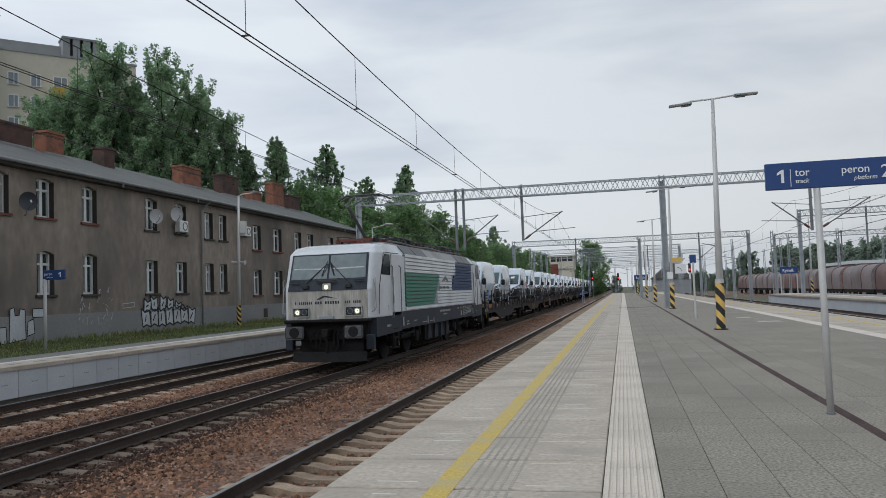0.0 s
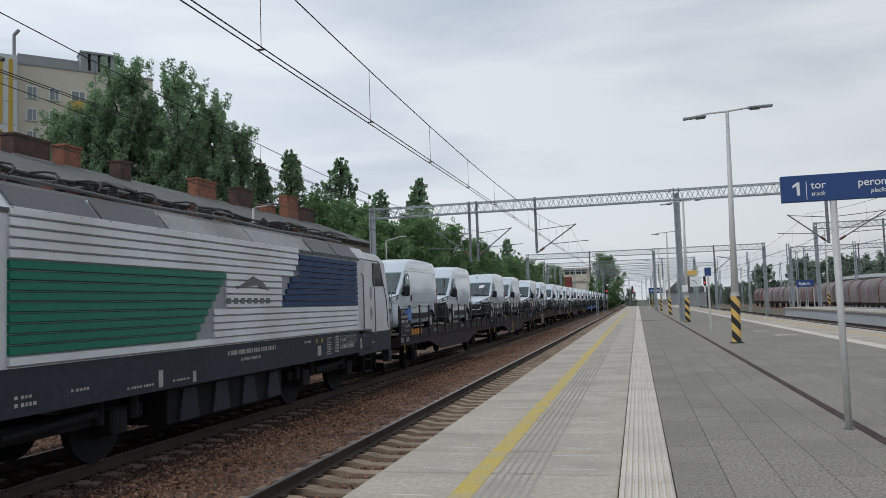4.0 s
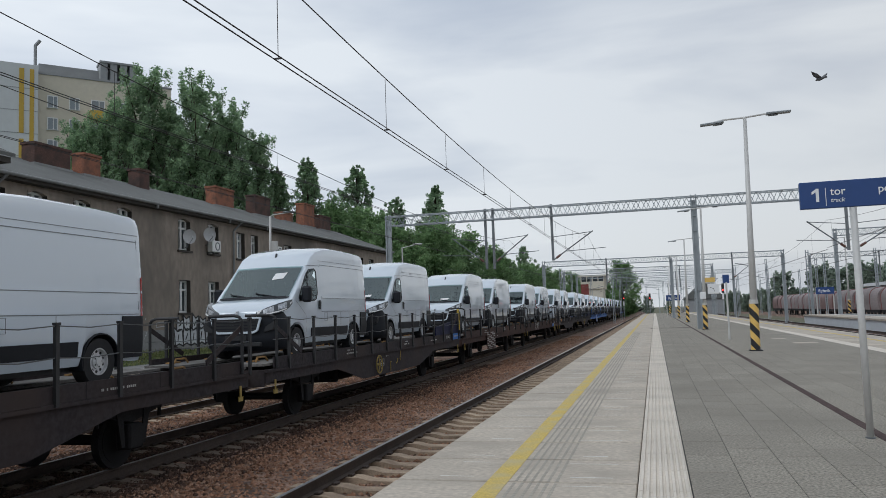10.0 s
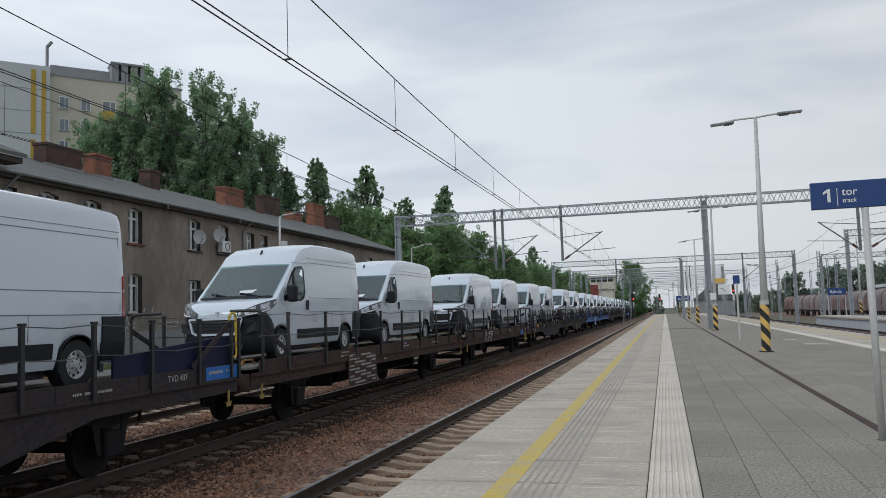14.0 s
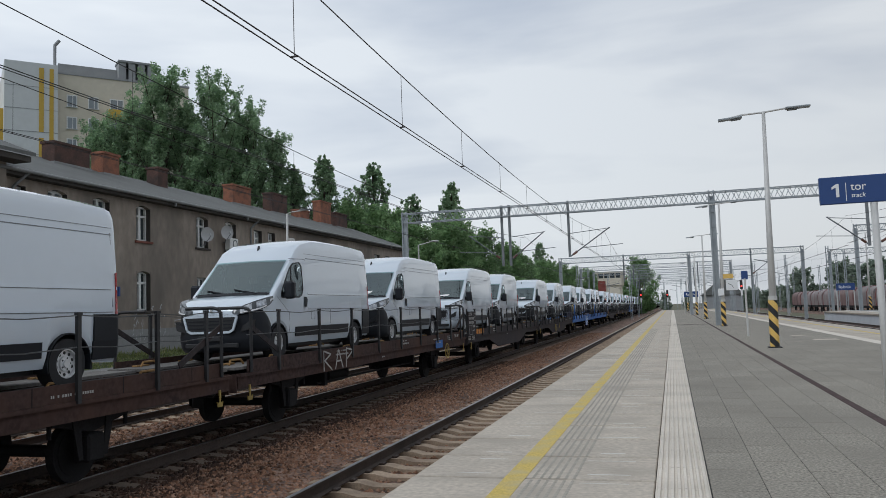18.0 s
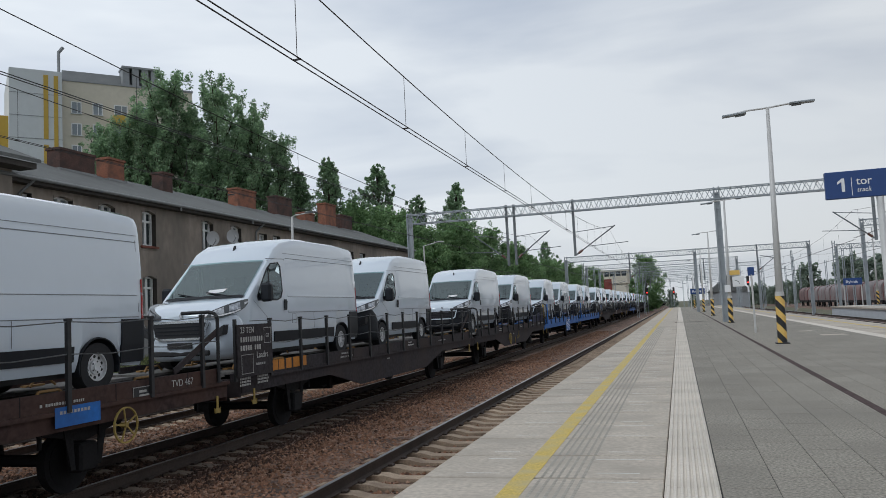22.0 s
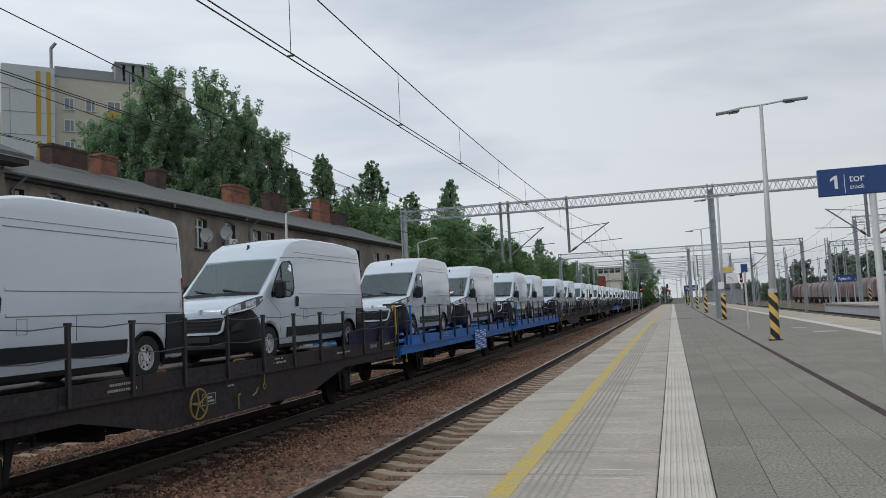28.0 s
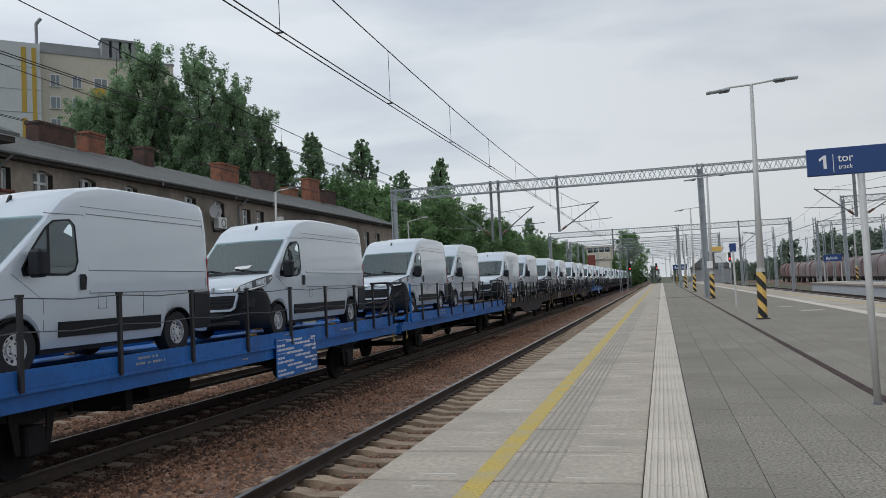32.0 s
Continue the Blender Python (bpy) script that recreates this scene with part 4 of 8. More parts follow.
def air_unit(y, z):
    t = thing("air_conditioner", "white outdoor air-conditioner unit on wall brackets", "air conditioner", (WALL_X, y, z), group="air conditioners")
    part("casing", box(bm_new(), 0.12, 0.42, -0.4, 0.4, 0.0, 0.58, 0.02), M_WINWHITE, t)
    part("fan_guard", ring(bm_new(), (0.42, 0.08, 0.29), "x", 0.22, 0.17, 0.0, 0.02, 20), M_GALV_DARK, t)
    part("bracket", box(bm_new(), 0.0, 0.45, -0.3, -0.26, -0.05, -0.002), M_GALV_DARK, t)
    part("bracket", box(bm_new(), 0.0, 0.45, 0.26, 0.3, -0.05, -0.002), M_GALV_DARK, t)
    return t


air_unit(36.35, 4.98)
air_unit(43.4, 5.2)

# Graffiti: flat paint on plinth and wall.
gr = thing("graffiti", "silver block-letter graffiti with dark outlines on the wall", "graffiti", (WALL_X + 0.056, 33.2, 0.0))
rng = random.Random(7)
for k in range(13):
    if k < 7:
        y, z0, z1, w = k * 0.66, rng.uniform(0.3, 0.38), rng.uniform(1.1, 1.25), rng.uniform(0.6, 0.7)
    else:
        y, z0, z1, w = 0.1 + (k - 7) * 0.66, rng.uniform(1.0, 1.1), 1.4 + 0.35 * math.sin((k - 6) * 0.6), rng.uniform(0.5, 0.6)
    lean = rng.uniform(-0.15, 0.15)
    pts = [(y, z0), (y + w * 0.45, z0 + 0.1), (y + w, z0 - 0.03), (y + w + lean, z1), (y + w * 0.5 + lean, z1 - 0.12), (y + lean, z1 + 0.08)]
    lift = 0.0 if k < 7 else -0.004
    part("letter_fill", prism(bm_new(), pts, "x", lift, lift + 0.003), M_GRAFF, gr, "silver letter")
    ob = bm_new()
    for (a, b), (c, d) in zip(pts, pts[1:] + pts[:1]):
        bar(ob, (lift + 0.005, a, b), (lift + 0.005, c, d), 0.004, 0.07)
    bar(ob, (lift + 0.005, y + w * 0.3, z0 + 0.25), (lift + 0.005, y + w * 0.6 + lean, z1 - 0.25), 0.004, 0.07)
    part("letter_outline", ob, M_BLACK, gr, "dark outline")
gr = thing("graffiti", "large pale angular graffiti on the plinth and wall", "graffiti", (WALL_X + 0.056, 20.4, 0.0))
for pts in ([(4.5, 0.15), (5.35, 0.25), (5.3, 1.35), (5.05, 1.4), (5.0, 1.15), (4.8, 1.15), (4.75, 1.45), (4.55, 1.4)], [(5.4, 0.35), (5.8, 0.45), (5.75, 1.0), (5.45, 0.9)], [(3.4, 0.1), (4.4, 0.15), (4.35, 0.75), (3.4, 0.7)], [(2.2, 0.15), (3.2, 0.15), (3.1, 1.3), (2.4, 1.3)], [(0.6, 0.2), (1.9, 0.2), (1.8, 1.3), (0.7, 1.1)], [(5.7, 1.05), (6.35, 1.05), (6.35, 1.38), (5.7, 1.38)]):
    part("paint_patch", prism(bm_new(), pts, "x", 0.0, 0.003), M_GRAFF, gr, "pale paint patch")
    ob = bm_new()
    for (a, b), (c, d) in zip(pts, pts[1:] + pts[:1]):
        bar(ob, (0.005, a, b), (0.005, c, d), 0.004, 0.035)
    part("patch_outline", ob, M_LOCOGREY, gr)
tg = thing("graffiti", "thin white scrawled tags on the wall", "graffiti", (WALL_X + 0.056, 28.8, 0.0))
for k in range(34):
    y, z = rng.uniform(0, 2.2), rng.uniform(0.75, 2.0)
    part("scrawl", bar(bm_new(), (0.003, y, z), (0.003, y + rng.uniform(-0.12, 0.2), z + rng.uniform(-0.35, 0.35)), 0.004, 0.022), M_GRAFF, tg)
fr = bm_new()
for a, b, c, d in ((2.9, 1.45, 3.75, 1.5), (2.9, 1.25, 3.75, 1.3), (2.9, 1.25, 2.9, 1.45), (3.75, 1.3, 3.75, 1.5)):
    bar(fr, (0.003, a, b), (0.003, c, d), 0.004, 0.03)
part("scrawl", fr, M_GRAFF, tg)
for y in (46.3, 50.2, 53.8):
    solid("cellar_window", box(bm_new(), WALL_X + 0.03, WALL_X + 0.058, y - 0.28, y + 0.28, 0.3, 0.85), M_REVEAL_ROOMSHADE, "dark cellar opening in the plinth", "cellar window", group="cellar windows")

# ---- small things on this platform ----
cl = thing("platform_clock", "white square platform clock on an arm with a yellow sign", "clock", (2.78, 48.4, 0))
part("face", box(bm_new(), 0.24, 0.86, -0.12, 0.06, 2.03, 2.62, 0.02), M_SIGNWHITE, cl, "white clock face")
hd = bm_new()
bar(hd, (0.55, -0.125, 2.33), (0.36, -0.125, 2.42), 0.006, 0.025)
bar(hd, (0.55, -0.125, 2.33), (0.62, -0.125, 2.16), 0.006, 0.02)
part("clock_pointer", hd, M_BLACK, cl, "dark pointers")
part("clock_arm", rod(bm_new(), (0, 0, 2.68), (0.6, 0, 2.68), 0.03, 8), M_LAMPPOST, cl)
part("yellow_sign", box(bm_new(), 0.1, 0.66, -0.08, -0.04, 2.72, 2.98, 0.006), M_HAZY, cl, "yellow sign")
part("notice_box", box(bm_new(), -0.22, 0.1, -0.2, -0.12, 1.75, 2.15, 0.01), M_SIGNWHITE, cl)
ss = thing("small_sign", "small blue sign on a thin grey post", "sign", (2.83, 33.84, 0))
part("post", rod(bm_new(), (0, 0, 0), (0, 0, 2.3), 0.04, 10), M_LAMPPOST, ss)
part("board", box(bm_new(), -0.13, 0.12, -0.03, 0.03, 2.26, 2.6, 0.006), M_SIGNBLUE, ss, "blue board")
for x, y, w, d in ((4.95, 29.8, 0.75, 0.75), (0.95, 54.0, 2.6, 0.5), (4.6, 33.5, 0.5, 0.5)):
    solid("manhole_cover", box(bm_new(), x - w / 2, x + w / 2, y - d / 2, y + d / 2, -0.02, 0.005, 0.003), M_SLAB if w < 1 else M_DRAIN, "flat cover set into the paving", "manhole cover", group="covers in the paving")
for X, Y in ((17.1, 94.5), (1.55, 112.0)):
    st_ = thing("station_name_sign", "blue station name sign with white letters on two posts", "sign", (X, Y, 0), group="station name signs")
    for dx in (0.05, 1.75):
        part("post", rod(bm_new(), (dx, 0, -0.03), (dx, 0, 2.95), 0.06, 10), M_LAMPPOST, st_)
    bd_ = part("board", box(bm_new(), 0.0, 1.85, -0.1, -0.04, 2.15, 2.9, 0.01), M_SIGNBLUE, st_, "blue board")
    words("lettering", "Rybnik", 0.44, M_SIGNWHITE, bd_, Matrix.Translation((0.24, -0.104, 2.36)) @ pose(0, 0, 0, 90, 0, 0))


def signal(x, y, z, lamp_z):
    t = thing("light_signal", "black railway signal showing red on a slim mast", "signal", (x, y, z), group="light signals")
    part("mast", rod(bm_new(), (0, 0, 0), (0, 0, lamp_z + 0.6), 0.07, 8), M_GALV, t)
    part("lamp_case", box(bm_new(), -0.22, 0.22, -0.25, -0.05, lamp_z - 0.5, lamp_z + 1.1, 0.04), M_BLACK, t)
    part("red_lamp", ring(bm_new(), (0, -0.26, lamp_z), "y", 0.13, 0, -0.02, 0.0, 14), M_SIGNAL_RED, t, "lit red lamp")
    part("number_board", box(bm_new(), -0.15, 0.15, -0.15, -0.08, lamp_z - 1.6, lamp_z - 0.7), M_SIGNWHITE, t)
    return t


signal(11.5, 145.0, -1.0, 4.9)
signal(-1.0, 190.0, -1.0, 4.4)
signal(-6.4, 176.0, -1.0, 4.4)

# Masts, lamps and houses of the yard.
lamp_mast(19.6, 91.0, 8.0)
rng = random.Random(12)
YARD = [(17.0, 97.5, 7.2), (12.3, 106.0, 8.2), (21.5, 112.0, 7.5), (16.0, 124.0, 7.8), (24.0, 131.0, 8.0), (13.0, 138.0, 7.5), (19.0, 146.0, 7.8), (29.5, 120.0, 8.4), (34.5, 140.0, 8.0), (31.0, 150.0, 7.0), (26.0, 158.0, 7.4), (5.6, 176.0, 7.2), (12.0, 168.0, 7.6), (17.5, 180.0, 7.8), (9.0, 190.0, 7.2), (23.0, 190.0, 7.8), (2.2, 196.0, 7.4), (38.0, 165.0, 8.2), (44.0, 150.0, 8.4), (6.0, 215.0, 7.5), (14.0, 222.0, 7.8), (28.0, 205.0, 8.0), (21.0, 230.0, 7.6), (-2.0, 230.0, 7.4), (1.5, 260.0, 7.5), (9.0, 262.0, 7.5), (18.0, 270.0, 7.8), (-13.2, 118.0, 7.6), (-13.2, 134.0, 7.6), (-11.2, 150.0, 7.2), (-6.2, 128.0, 6.8), (-6.2, 155.0, 6.8)]
for x, y, z in YARD:
    m = h_mast(x, y, -1.0, z, w=0.26 if rng.random() < 0.6 else 0.2)
    if rng.random() < 0.6:
        part("cross_arm", rod(bm_new(), (-0.1, 0, z - 1.2), (rng.choice((-2.2, 2.2)), 0, z - 0.7), 0.045, 6), M_GALV_DARK, m)
hs = thing("station_shed", "dark gabled railway building in the distance", "building", (12.0, 205.0, -1.0))
part("wall", box(bm_new(), -4.5, 4.5, 0, 14, 0, 4.2), M_BLOCK_GREY, hs)
part("roof", prism(bm_new(), [(-5, 4.0), (5, 4.0), (0, 8.2)], "y", -0.5, 14.5), M_ROOFING, hs, "dark pitched roof")
lw = thing("warehouse", "long low pale-roofed warehouse behind the freight yard", "building", (42.0, 160.0, -1.0))
part("wall", box(bm_new(), 0, 60, 0, 20, 0, 5.0), M_BLOCK_GREY, lw)
part("roof", box(bm_new(), -0.5, 60.5, -0.5, 20.5, 5.0, 5.6), M_BLOCK_WHITE, lw, "pale flat roof")

# ---- the train ----


def wheelset(parent, y, r, gauge=0.75):
    bm = bm_new()
    rod(bm, (-0.72, 0, 0), (0.72, 0, 0), 0.085, 10)
    for s in (-1, 1):
        ring(bm, (s * gauge, 0, 0), "x", r, 0, -0.065, 0.065, 28)
        ring(bm, (s * gauge, 0, 0), "x", r * 0.8, r * 0.42, -0.075, 0.075, 28)
    w = part("wheelset", bm, M_UNDER, parent, "dark steel wheels on their axle")
    w.location = (0, y, r)
    WHEELSETS.append((w, Vector((0, y, r)), r))
    return w


def buffers(parent, y, out, z=1.03, w=0.26, h=0.18, bx=0.88):
    for s in (-1, 1):
        bm = bm_new()
        rod(bm, (s * bx, y, z), (s * bx, y - out * 0.3, z), 0.1, 14)
        rod(bm, (s * bx, y + out * 0.1, z), (s * bx, y - out * 0.14, z), 0.15, 14)
        b = part("buffer", bm, M_UNDER, parent)
        part("buffer_plate", box(bm_new(), s * bx - w, s * bx + w, min(y - out * 0.3, y - out * 0.36), max(y - out * 0.3, y - out * 0.36), z - h, z + h, 0.05), M_BUFFER, b, "worn steel buffer plate")
        part("wear_mark", ring(bm_new(), (s * bx, y - out * 0.362, z), "y", min(w, h) * 0.8, 0, *sorted((0.0, -out * 0.003)), 20), M_UNDER, b, "dark greasy disc")


def soften(bm, angle, width):
    """Rounds the edges at which faces meet by more than an angle."""
    bmesh.ops.recalc_face_normals(bm, faces=bm.faces)
    sharp = [e for e in bm.edges if len(e.link_faces) == 2 and e.calc_face_angle(0.0) > angle]
    bmesh.ops.bevel(bm, geom=sharp, offset=width, segments=3, profile=0.5, affect="EDGES", clamp_overlap=True)
    return bm


def locomotive():
    """Electric locomotive: its front buffers touch y = 0, rail tops are z = 0."""
    t = thing("electric_locomotive", "white electric locomotive with green and navy louvre panels, raised pantograph", "locomotive")
    L = 21.57
    D = 0.74
    # Body shell: a rounded slab side, sloping cab ends.
    def section(y, zt, w, zb, lean):
        return [(-w, y, zb), (w, y, zb), (w, y, 2.4), (w - 0.02, y + lean * 0.6, min(3.54, zt - 0.12)), (w - 0.16, y + lean * 0.85, zt - 0.06), (w - 0.42, y + lean, zt), (-(w - 0.42), y + lean, zt), (-(w - 0.16), y + lean * 0.85, zt - 0.06), (-(w - 0.02), y + lean * 0.6, min(3.54, zt - 0.12)), (-w, y, 2.4)]
    def cabface(d):
        """The sloping front: columns of points from skirt to roof."""
        sec = []
        for y, zt, w, lean in ((D + 0.46, 3.68, 1.3, 0.72), (D + 0.5, 3.74, 1.37, 0.71), (D + 0.58, 3.78, 1.43, 0.66), (D + 0.74, 3.81, 1.475, 0.55), (D + 1.4, 3.84, 1.5, 0.1), (D + 2.46, 3.85, 1.5, 0.0)):
            sec.append(section(y, zt, w, 1.5, lean))
        return sec
    front = cabface(1)
    rear = [[(x, L - y, z) for x, y, z in s] for s in front]
    def shell(bm, secs):
        """A skin over the cab's sections with its folded front closed in flat bands."""
        loft(bm, secs, close=False)
        bm.verts.ensure_lookup_table()
        n = len(secs[0])
        for ofs in (0, n * (len(secs) - 1)):
            for a, b, c, d in ((0, 1, 2, 9), (9, 2, 3, 8), (8, 3, 4, 7), (7, 4, 5, 6)):
                bm.faces.new([bm.verts[ofs + k] for k in (a, b, c, d)])
    body = bm_new()
    shell(body, front)
    soften(body, 0.25, 0.07)
    part("front_cab", body, M_LOCOWHITE, t, "white cab with a raked windscreen")
    body = bm_new()
    shell(body, rear)
    soften(body, 0.25, 0.07)
    part("rear_cab", body, M_LOCOWHITE, t, "white rear cab")
    mid = bm_new()
    loft(mid, [[(-1.5, y, 1.6), (1.5, y, 1.6), (1.5, y, 3.52), (1.18, y, 3.9), (-1.18, y, 3.9), (-1.5, y, 3.52)] for y in (D + 2.46, L - D - 2.46)])
    part("body", mid, M_LOCOWHITE, t)
    for s in (-1, 1):
        # A grey sheet paints the shade seen in the gaps between the louvres.
        part("louvre_back", box(bm_new(), *sorted((s * 1.5005, s * 1.5035)), 4.8, 17.1, 1.61, 3.5), M_GAPGREY, t, "grey sheet standing in for shade in the louvre gaps")
    skirt = bm_new()
    box(skirt, -1.5, 1.5, 4.3, L - 4.3, 1.0, 1.6)
    for a, b in ((D + 0.7, 4.3), (L - 4.3, L - D - 0.7)):
        prism(skirt, [(a, 0.9), (b, 0.95), (b, 1.497), (a, 1.497)], "x", -1.49, 1.49)
    part("skirt", skirt, M_LOCOGREY, t, "dark grey lower frame")
    # Louvred side walls, in three colours.
    def louvre(s, ya, yb, za, zb, material, label, slant=0.0):
        zs = [1.62 + 0.132 * k for k in range(15)]
        bm = bm_new()
        for z in zs:
            if z < za - 0.01 or z > zb + 0.01:
                continue
            f = (z - za) / max(0.01, zb - za)
            a0 = ya + (slant * f if material is M_LOCOBLUE else 0)
            b0 = yb + (slant * f if material is M_LOCOGREEN else 0)
            x0, x1 = s * 1.501, s * 1.545
            prism(bm, [(x0, z + 0.004), (s * 1.55, z + 0.016), (s * 1.538, z + 0.112), (x0, z + 0.124)], "y", a0, b0)
        part("louvre_panel", bm, material, t, label)
    for s in (-1, 1):
        y0, y1 = 4.78, 17.12
        ga, gb = y0, 8.96
        ba, bb = 12.37, y1
        louvre(s, ga, gb, 1.75, 2.8, M_LOCOGREEN, "green louvres", 1.05)
        louvre(s, ba, bb, 2.275, 3.36, M_LOCOBLUE, "navy louvres", 1.0)
        louvre(s, y0, y1, 1.6, 1.7, M_LOCOWHITE, "white louvres")
        louvre(s, y0, ba + 0.9, 2.82, 3.5, M_LOCOWHITE, "white louvres")
        louvre(s, gb + 0.6, y1, 1.75, 2.25, M_LOCOWHITE, "white louvres")
        louvre(s, gb + 1.05, ba, 2.275, 2.81, M_LOCOWHITE, "white louvres")
        # Dark logo shape and lettering bars on the white stripe.
        lg = bm_new()
        prism(lg, [(10.35, 2.64), (11.15, 2.72), (11.75, 2.62), (11.45, 2.8), (11.05, 2.9)], "x", s * 1.547, s * 1.553)
        for k in range(7):
            box(lg, min(s * 1.547, s * 1.553), max(s * 1.547, s * 1.553), 10.0 + k * 0.27, 10.16 + k * 0.27, 2.36, 2.47)
        part("logo", lg, M_HATCH, t, "dark plain logo shape and lettering bars")
        for cab, sg2 in ((0.15, 1), (L - 0.15, -1)):
            def Y(v):
                return cab + sg2 * v
            wb = bm_new()
            prism(wb, [(Y(1.88), 2.84), (Y(2.88), 2.82), (Y(2.88), 3.43), (Y(2.82), 3.5), (Y(2.36), 3.5), (Y(2.27), 3.44)], "x", s * 1.46, s * 1.506)
            part("side_window", wb, M_CABSHADE, t, "cab side window filled with the dark of the cab")
            db = bm_new()
            box(db, min(s * 1.498, s * 1.515), max(s * 1.498, s * 1.515), min(Y(3.02), Y(3.78)), max(Y(3.02), Y(3.78)), 1.62, 3.52, 0.006)
            dr = part("cab_door", db, M_LOCOWHITE, t, "white cab door")
            for z in (2.05, 2.62):
                ring_bm = bm_new()
                prism(ring_bm, [(Y(3.06) + 0.1 * math.cos(a) * sg2 + 0.08 * sg2, z + 0.19 * math.sin(a)) for a in [k * math.pi / 6 for k in range(12)]], "x", s * 1.516, s * 1.522)
                part("door_recess", ring_bm, M_LOCOROOF, dr)
            if s > 0:
                words("cab_digit", "2" if sg2 > 0 else "1", 0.17, M_BLACK, t, Matrix(((0, 0, 1, 1.5025), (1, 0, 0, Y(2.6) - 0.04), (0, 1, 0, 1.72), (0, 0, 0, 1))))
            for yy in (2.95, 3.9):
                part("handrail", pipe(bm_new(), [(s * 1.5, Y(yy), 1.42), (s * 1.57, Y(yy), 1.46), (s * 1.57, Y(yy), 3.1), (s * 1.5, Y(yy), 3.16)], 0.018, 6), M_GALV_DARK, t, "grey handrail")
            part("door_frame_line", pipe(bm_new(), [(s * 1.501, Y(1.55), 1.6), (s * 1.501, Y(1.65), 2.4), (s * 1.49, Y(2.2), 3.5), (s * 1.48, Y(2.35), 3.56), (s * 1.48, Y(3.95), 3.57)], 0.011, 5), M_LOCOGREY, t)
            part("side_grab_rail", pipe(bm_new(), [(s * 1.46, Y(1.25), 1.75), (s * 1.52, Y(1.2), 1.8), (s * 1.52, Y(1.2), 2.7), (s * 1.47, Y(1.22), 2.76)], 0.014, 5), M_GALV, t, "pale grab rail")
            st = bm_new()
            for z in (0.42, 0.75, 1.05):
                box(st, min(s * 1.28, s * 1.5), max(s * 1.28, s * 1.5), min(Y(3.12), Y(3.7)), max(Y(3.12), Y(3.7)), z, z + 0.03)
            for yy in (3.12, 3.7):
                box(st, min(s * 1.4, s * 1.48), max(s * 1.4, s * 1.48), Y(yy) - 0.02, Y(yy) + 0.02, 0.4, 1.2)
            part("steps", st, M_UNDER, t)
        ln = bm_new()
        x0, x1 = min(s * 1.502, s * 1.506), max(s * 1.502, s * 1.506)
        def scribble(a, b, z, h, w=0.045, gap=0.022):
            k, n = a, 0
            while k < b:
                q = w * (0.75 + 0.5 * abs(math.sin(n * 2.3 + a)))
                box(ln, x0, x1, k, min(b, k + q), z, z + h)
                k += q + gap * (1 if n % 4 else 2.4)
                n += 1
        for row in range(8):
            scribble(14.93, 15.1 + 0.16 * abs(math.sin(row * 1.9 + 1)), 1.1 + 0.054 * row, 0.026, 0.2, 0.006)
        for row in range(6):
            scribble(15.45, 15.7, 1.12 + 0.072 * row, 0.048, 0.04, 0.02)
        scribble(15.82, 16.82, 1.18, 0.1, 0.07, 0.03)
        for z in (1.31, 1.355, 1.42, 1.465):
            scribble(16.3, 16.95, z, 0.024, 0.05, 0.03)
        for a, b, c, d in ((15.82, 17.02, 1.295, 1.303), (15.82, 17.02, 1.497, 1.505), (15.82, 15.828, 1.303, 1.497), (17.012, 17.02, 1.303, 1.497), (16.02, 16.028, 1.303, 1.497), (16.24, 16.248, 1.303, 1.497)):
            box(ln, x0, x1, a, b, c, d)
        scribble(15.86, 16.0, 1.36, 0.09, 0.03, 0.02)
        scribble(16.06, 16.22, 1.36, 0.09, 0.035, 0.015)
        for a, b, z, h in ((10.1, 12.1, 1.4, 0.085), (10.6, 11.4, 1.27, 0.055), (13.6, 13.95, 1.44, 0.05), (4.9, 5.3, 1.12, 0.05), (4.9, 5.2, 1.22, 0.04), (5.9, 6.3, 1.2, 0.04), (2.5, 2.95, 1.16, 0.07), (18.3, 18.5, 1.2, 0.04), (7.1, 7.8, 1.1, 0.035), (8.3, 8.8, 1.1, 0.035)):
            scribble(a, b, z, h)
        part("lettering_bars", ln, M_CHALK, t, "pale lettering bars")["kind"] = "stuff"
        for a, b, c, d in ((14.34, 14.55, 1.11, 1.34), (17.33, 17.46, 1.1, 1.38), (7.9, 8.02, 1.05, 1.32), (4.42, 4.55, 1.1, 1.4), (8.9, 9.0, 1.04, 1.22)):
            part("pale_plate", box(bm_new(), x0, x1, a, b, c, d), M_CHALK, t, "pale plate")
        for y in (14.3, 14.62):
            part("warning_diamond", prism(bm_new(), [(y - 0.07, 1.46), (y, 1.39), (y + 0.07, 1.46), (y, 1.53)], "x", x0, x1), M_DULLYELLOW, t, "small yellow mark")
    # Cab fronts.
    for cab, sg2, dirt in ((D, 1, M_LOCODIRT), (L - D, -1, M_LOCODIRT)):
        def P(x, y, z):
            return (x, cab + sg2 * y, z)
        def plate(name, pts, material, label="", off=0.0):
            bm = bm_new()
            a = [bm.verts.new(P(x, y - off, z)) for x, y, z in pts]
            b = [bm.verts.new(P(x, y - off - 0.012, z)) for x, y, z in pts]
            n = len(pts)
            bm.faces.new(b)
            bm.faces.new(a[::-1])
            for k in range(n):
                bm.faces.new((a[k], a[(k + 1) % n], b[(k + 1) % n], b[k]))
            return part(name, bm, material, t, label)
        plate("front_panel", [(-1.3, 0.46, 1.5), (1.3, 0.46, 1.5), (1.3, 0.46, 2.38), (-1.3, 0.46, 2.38)], dirt, "dirty white front")
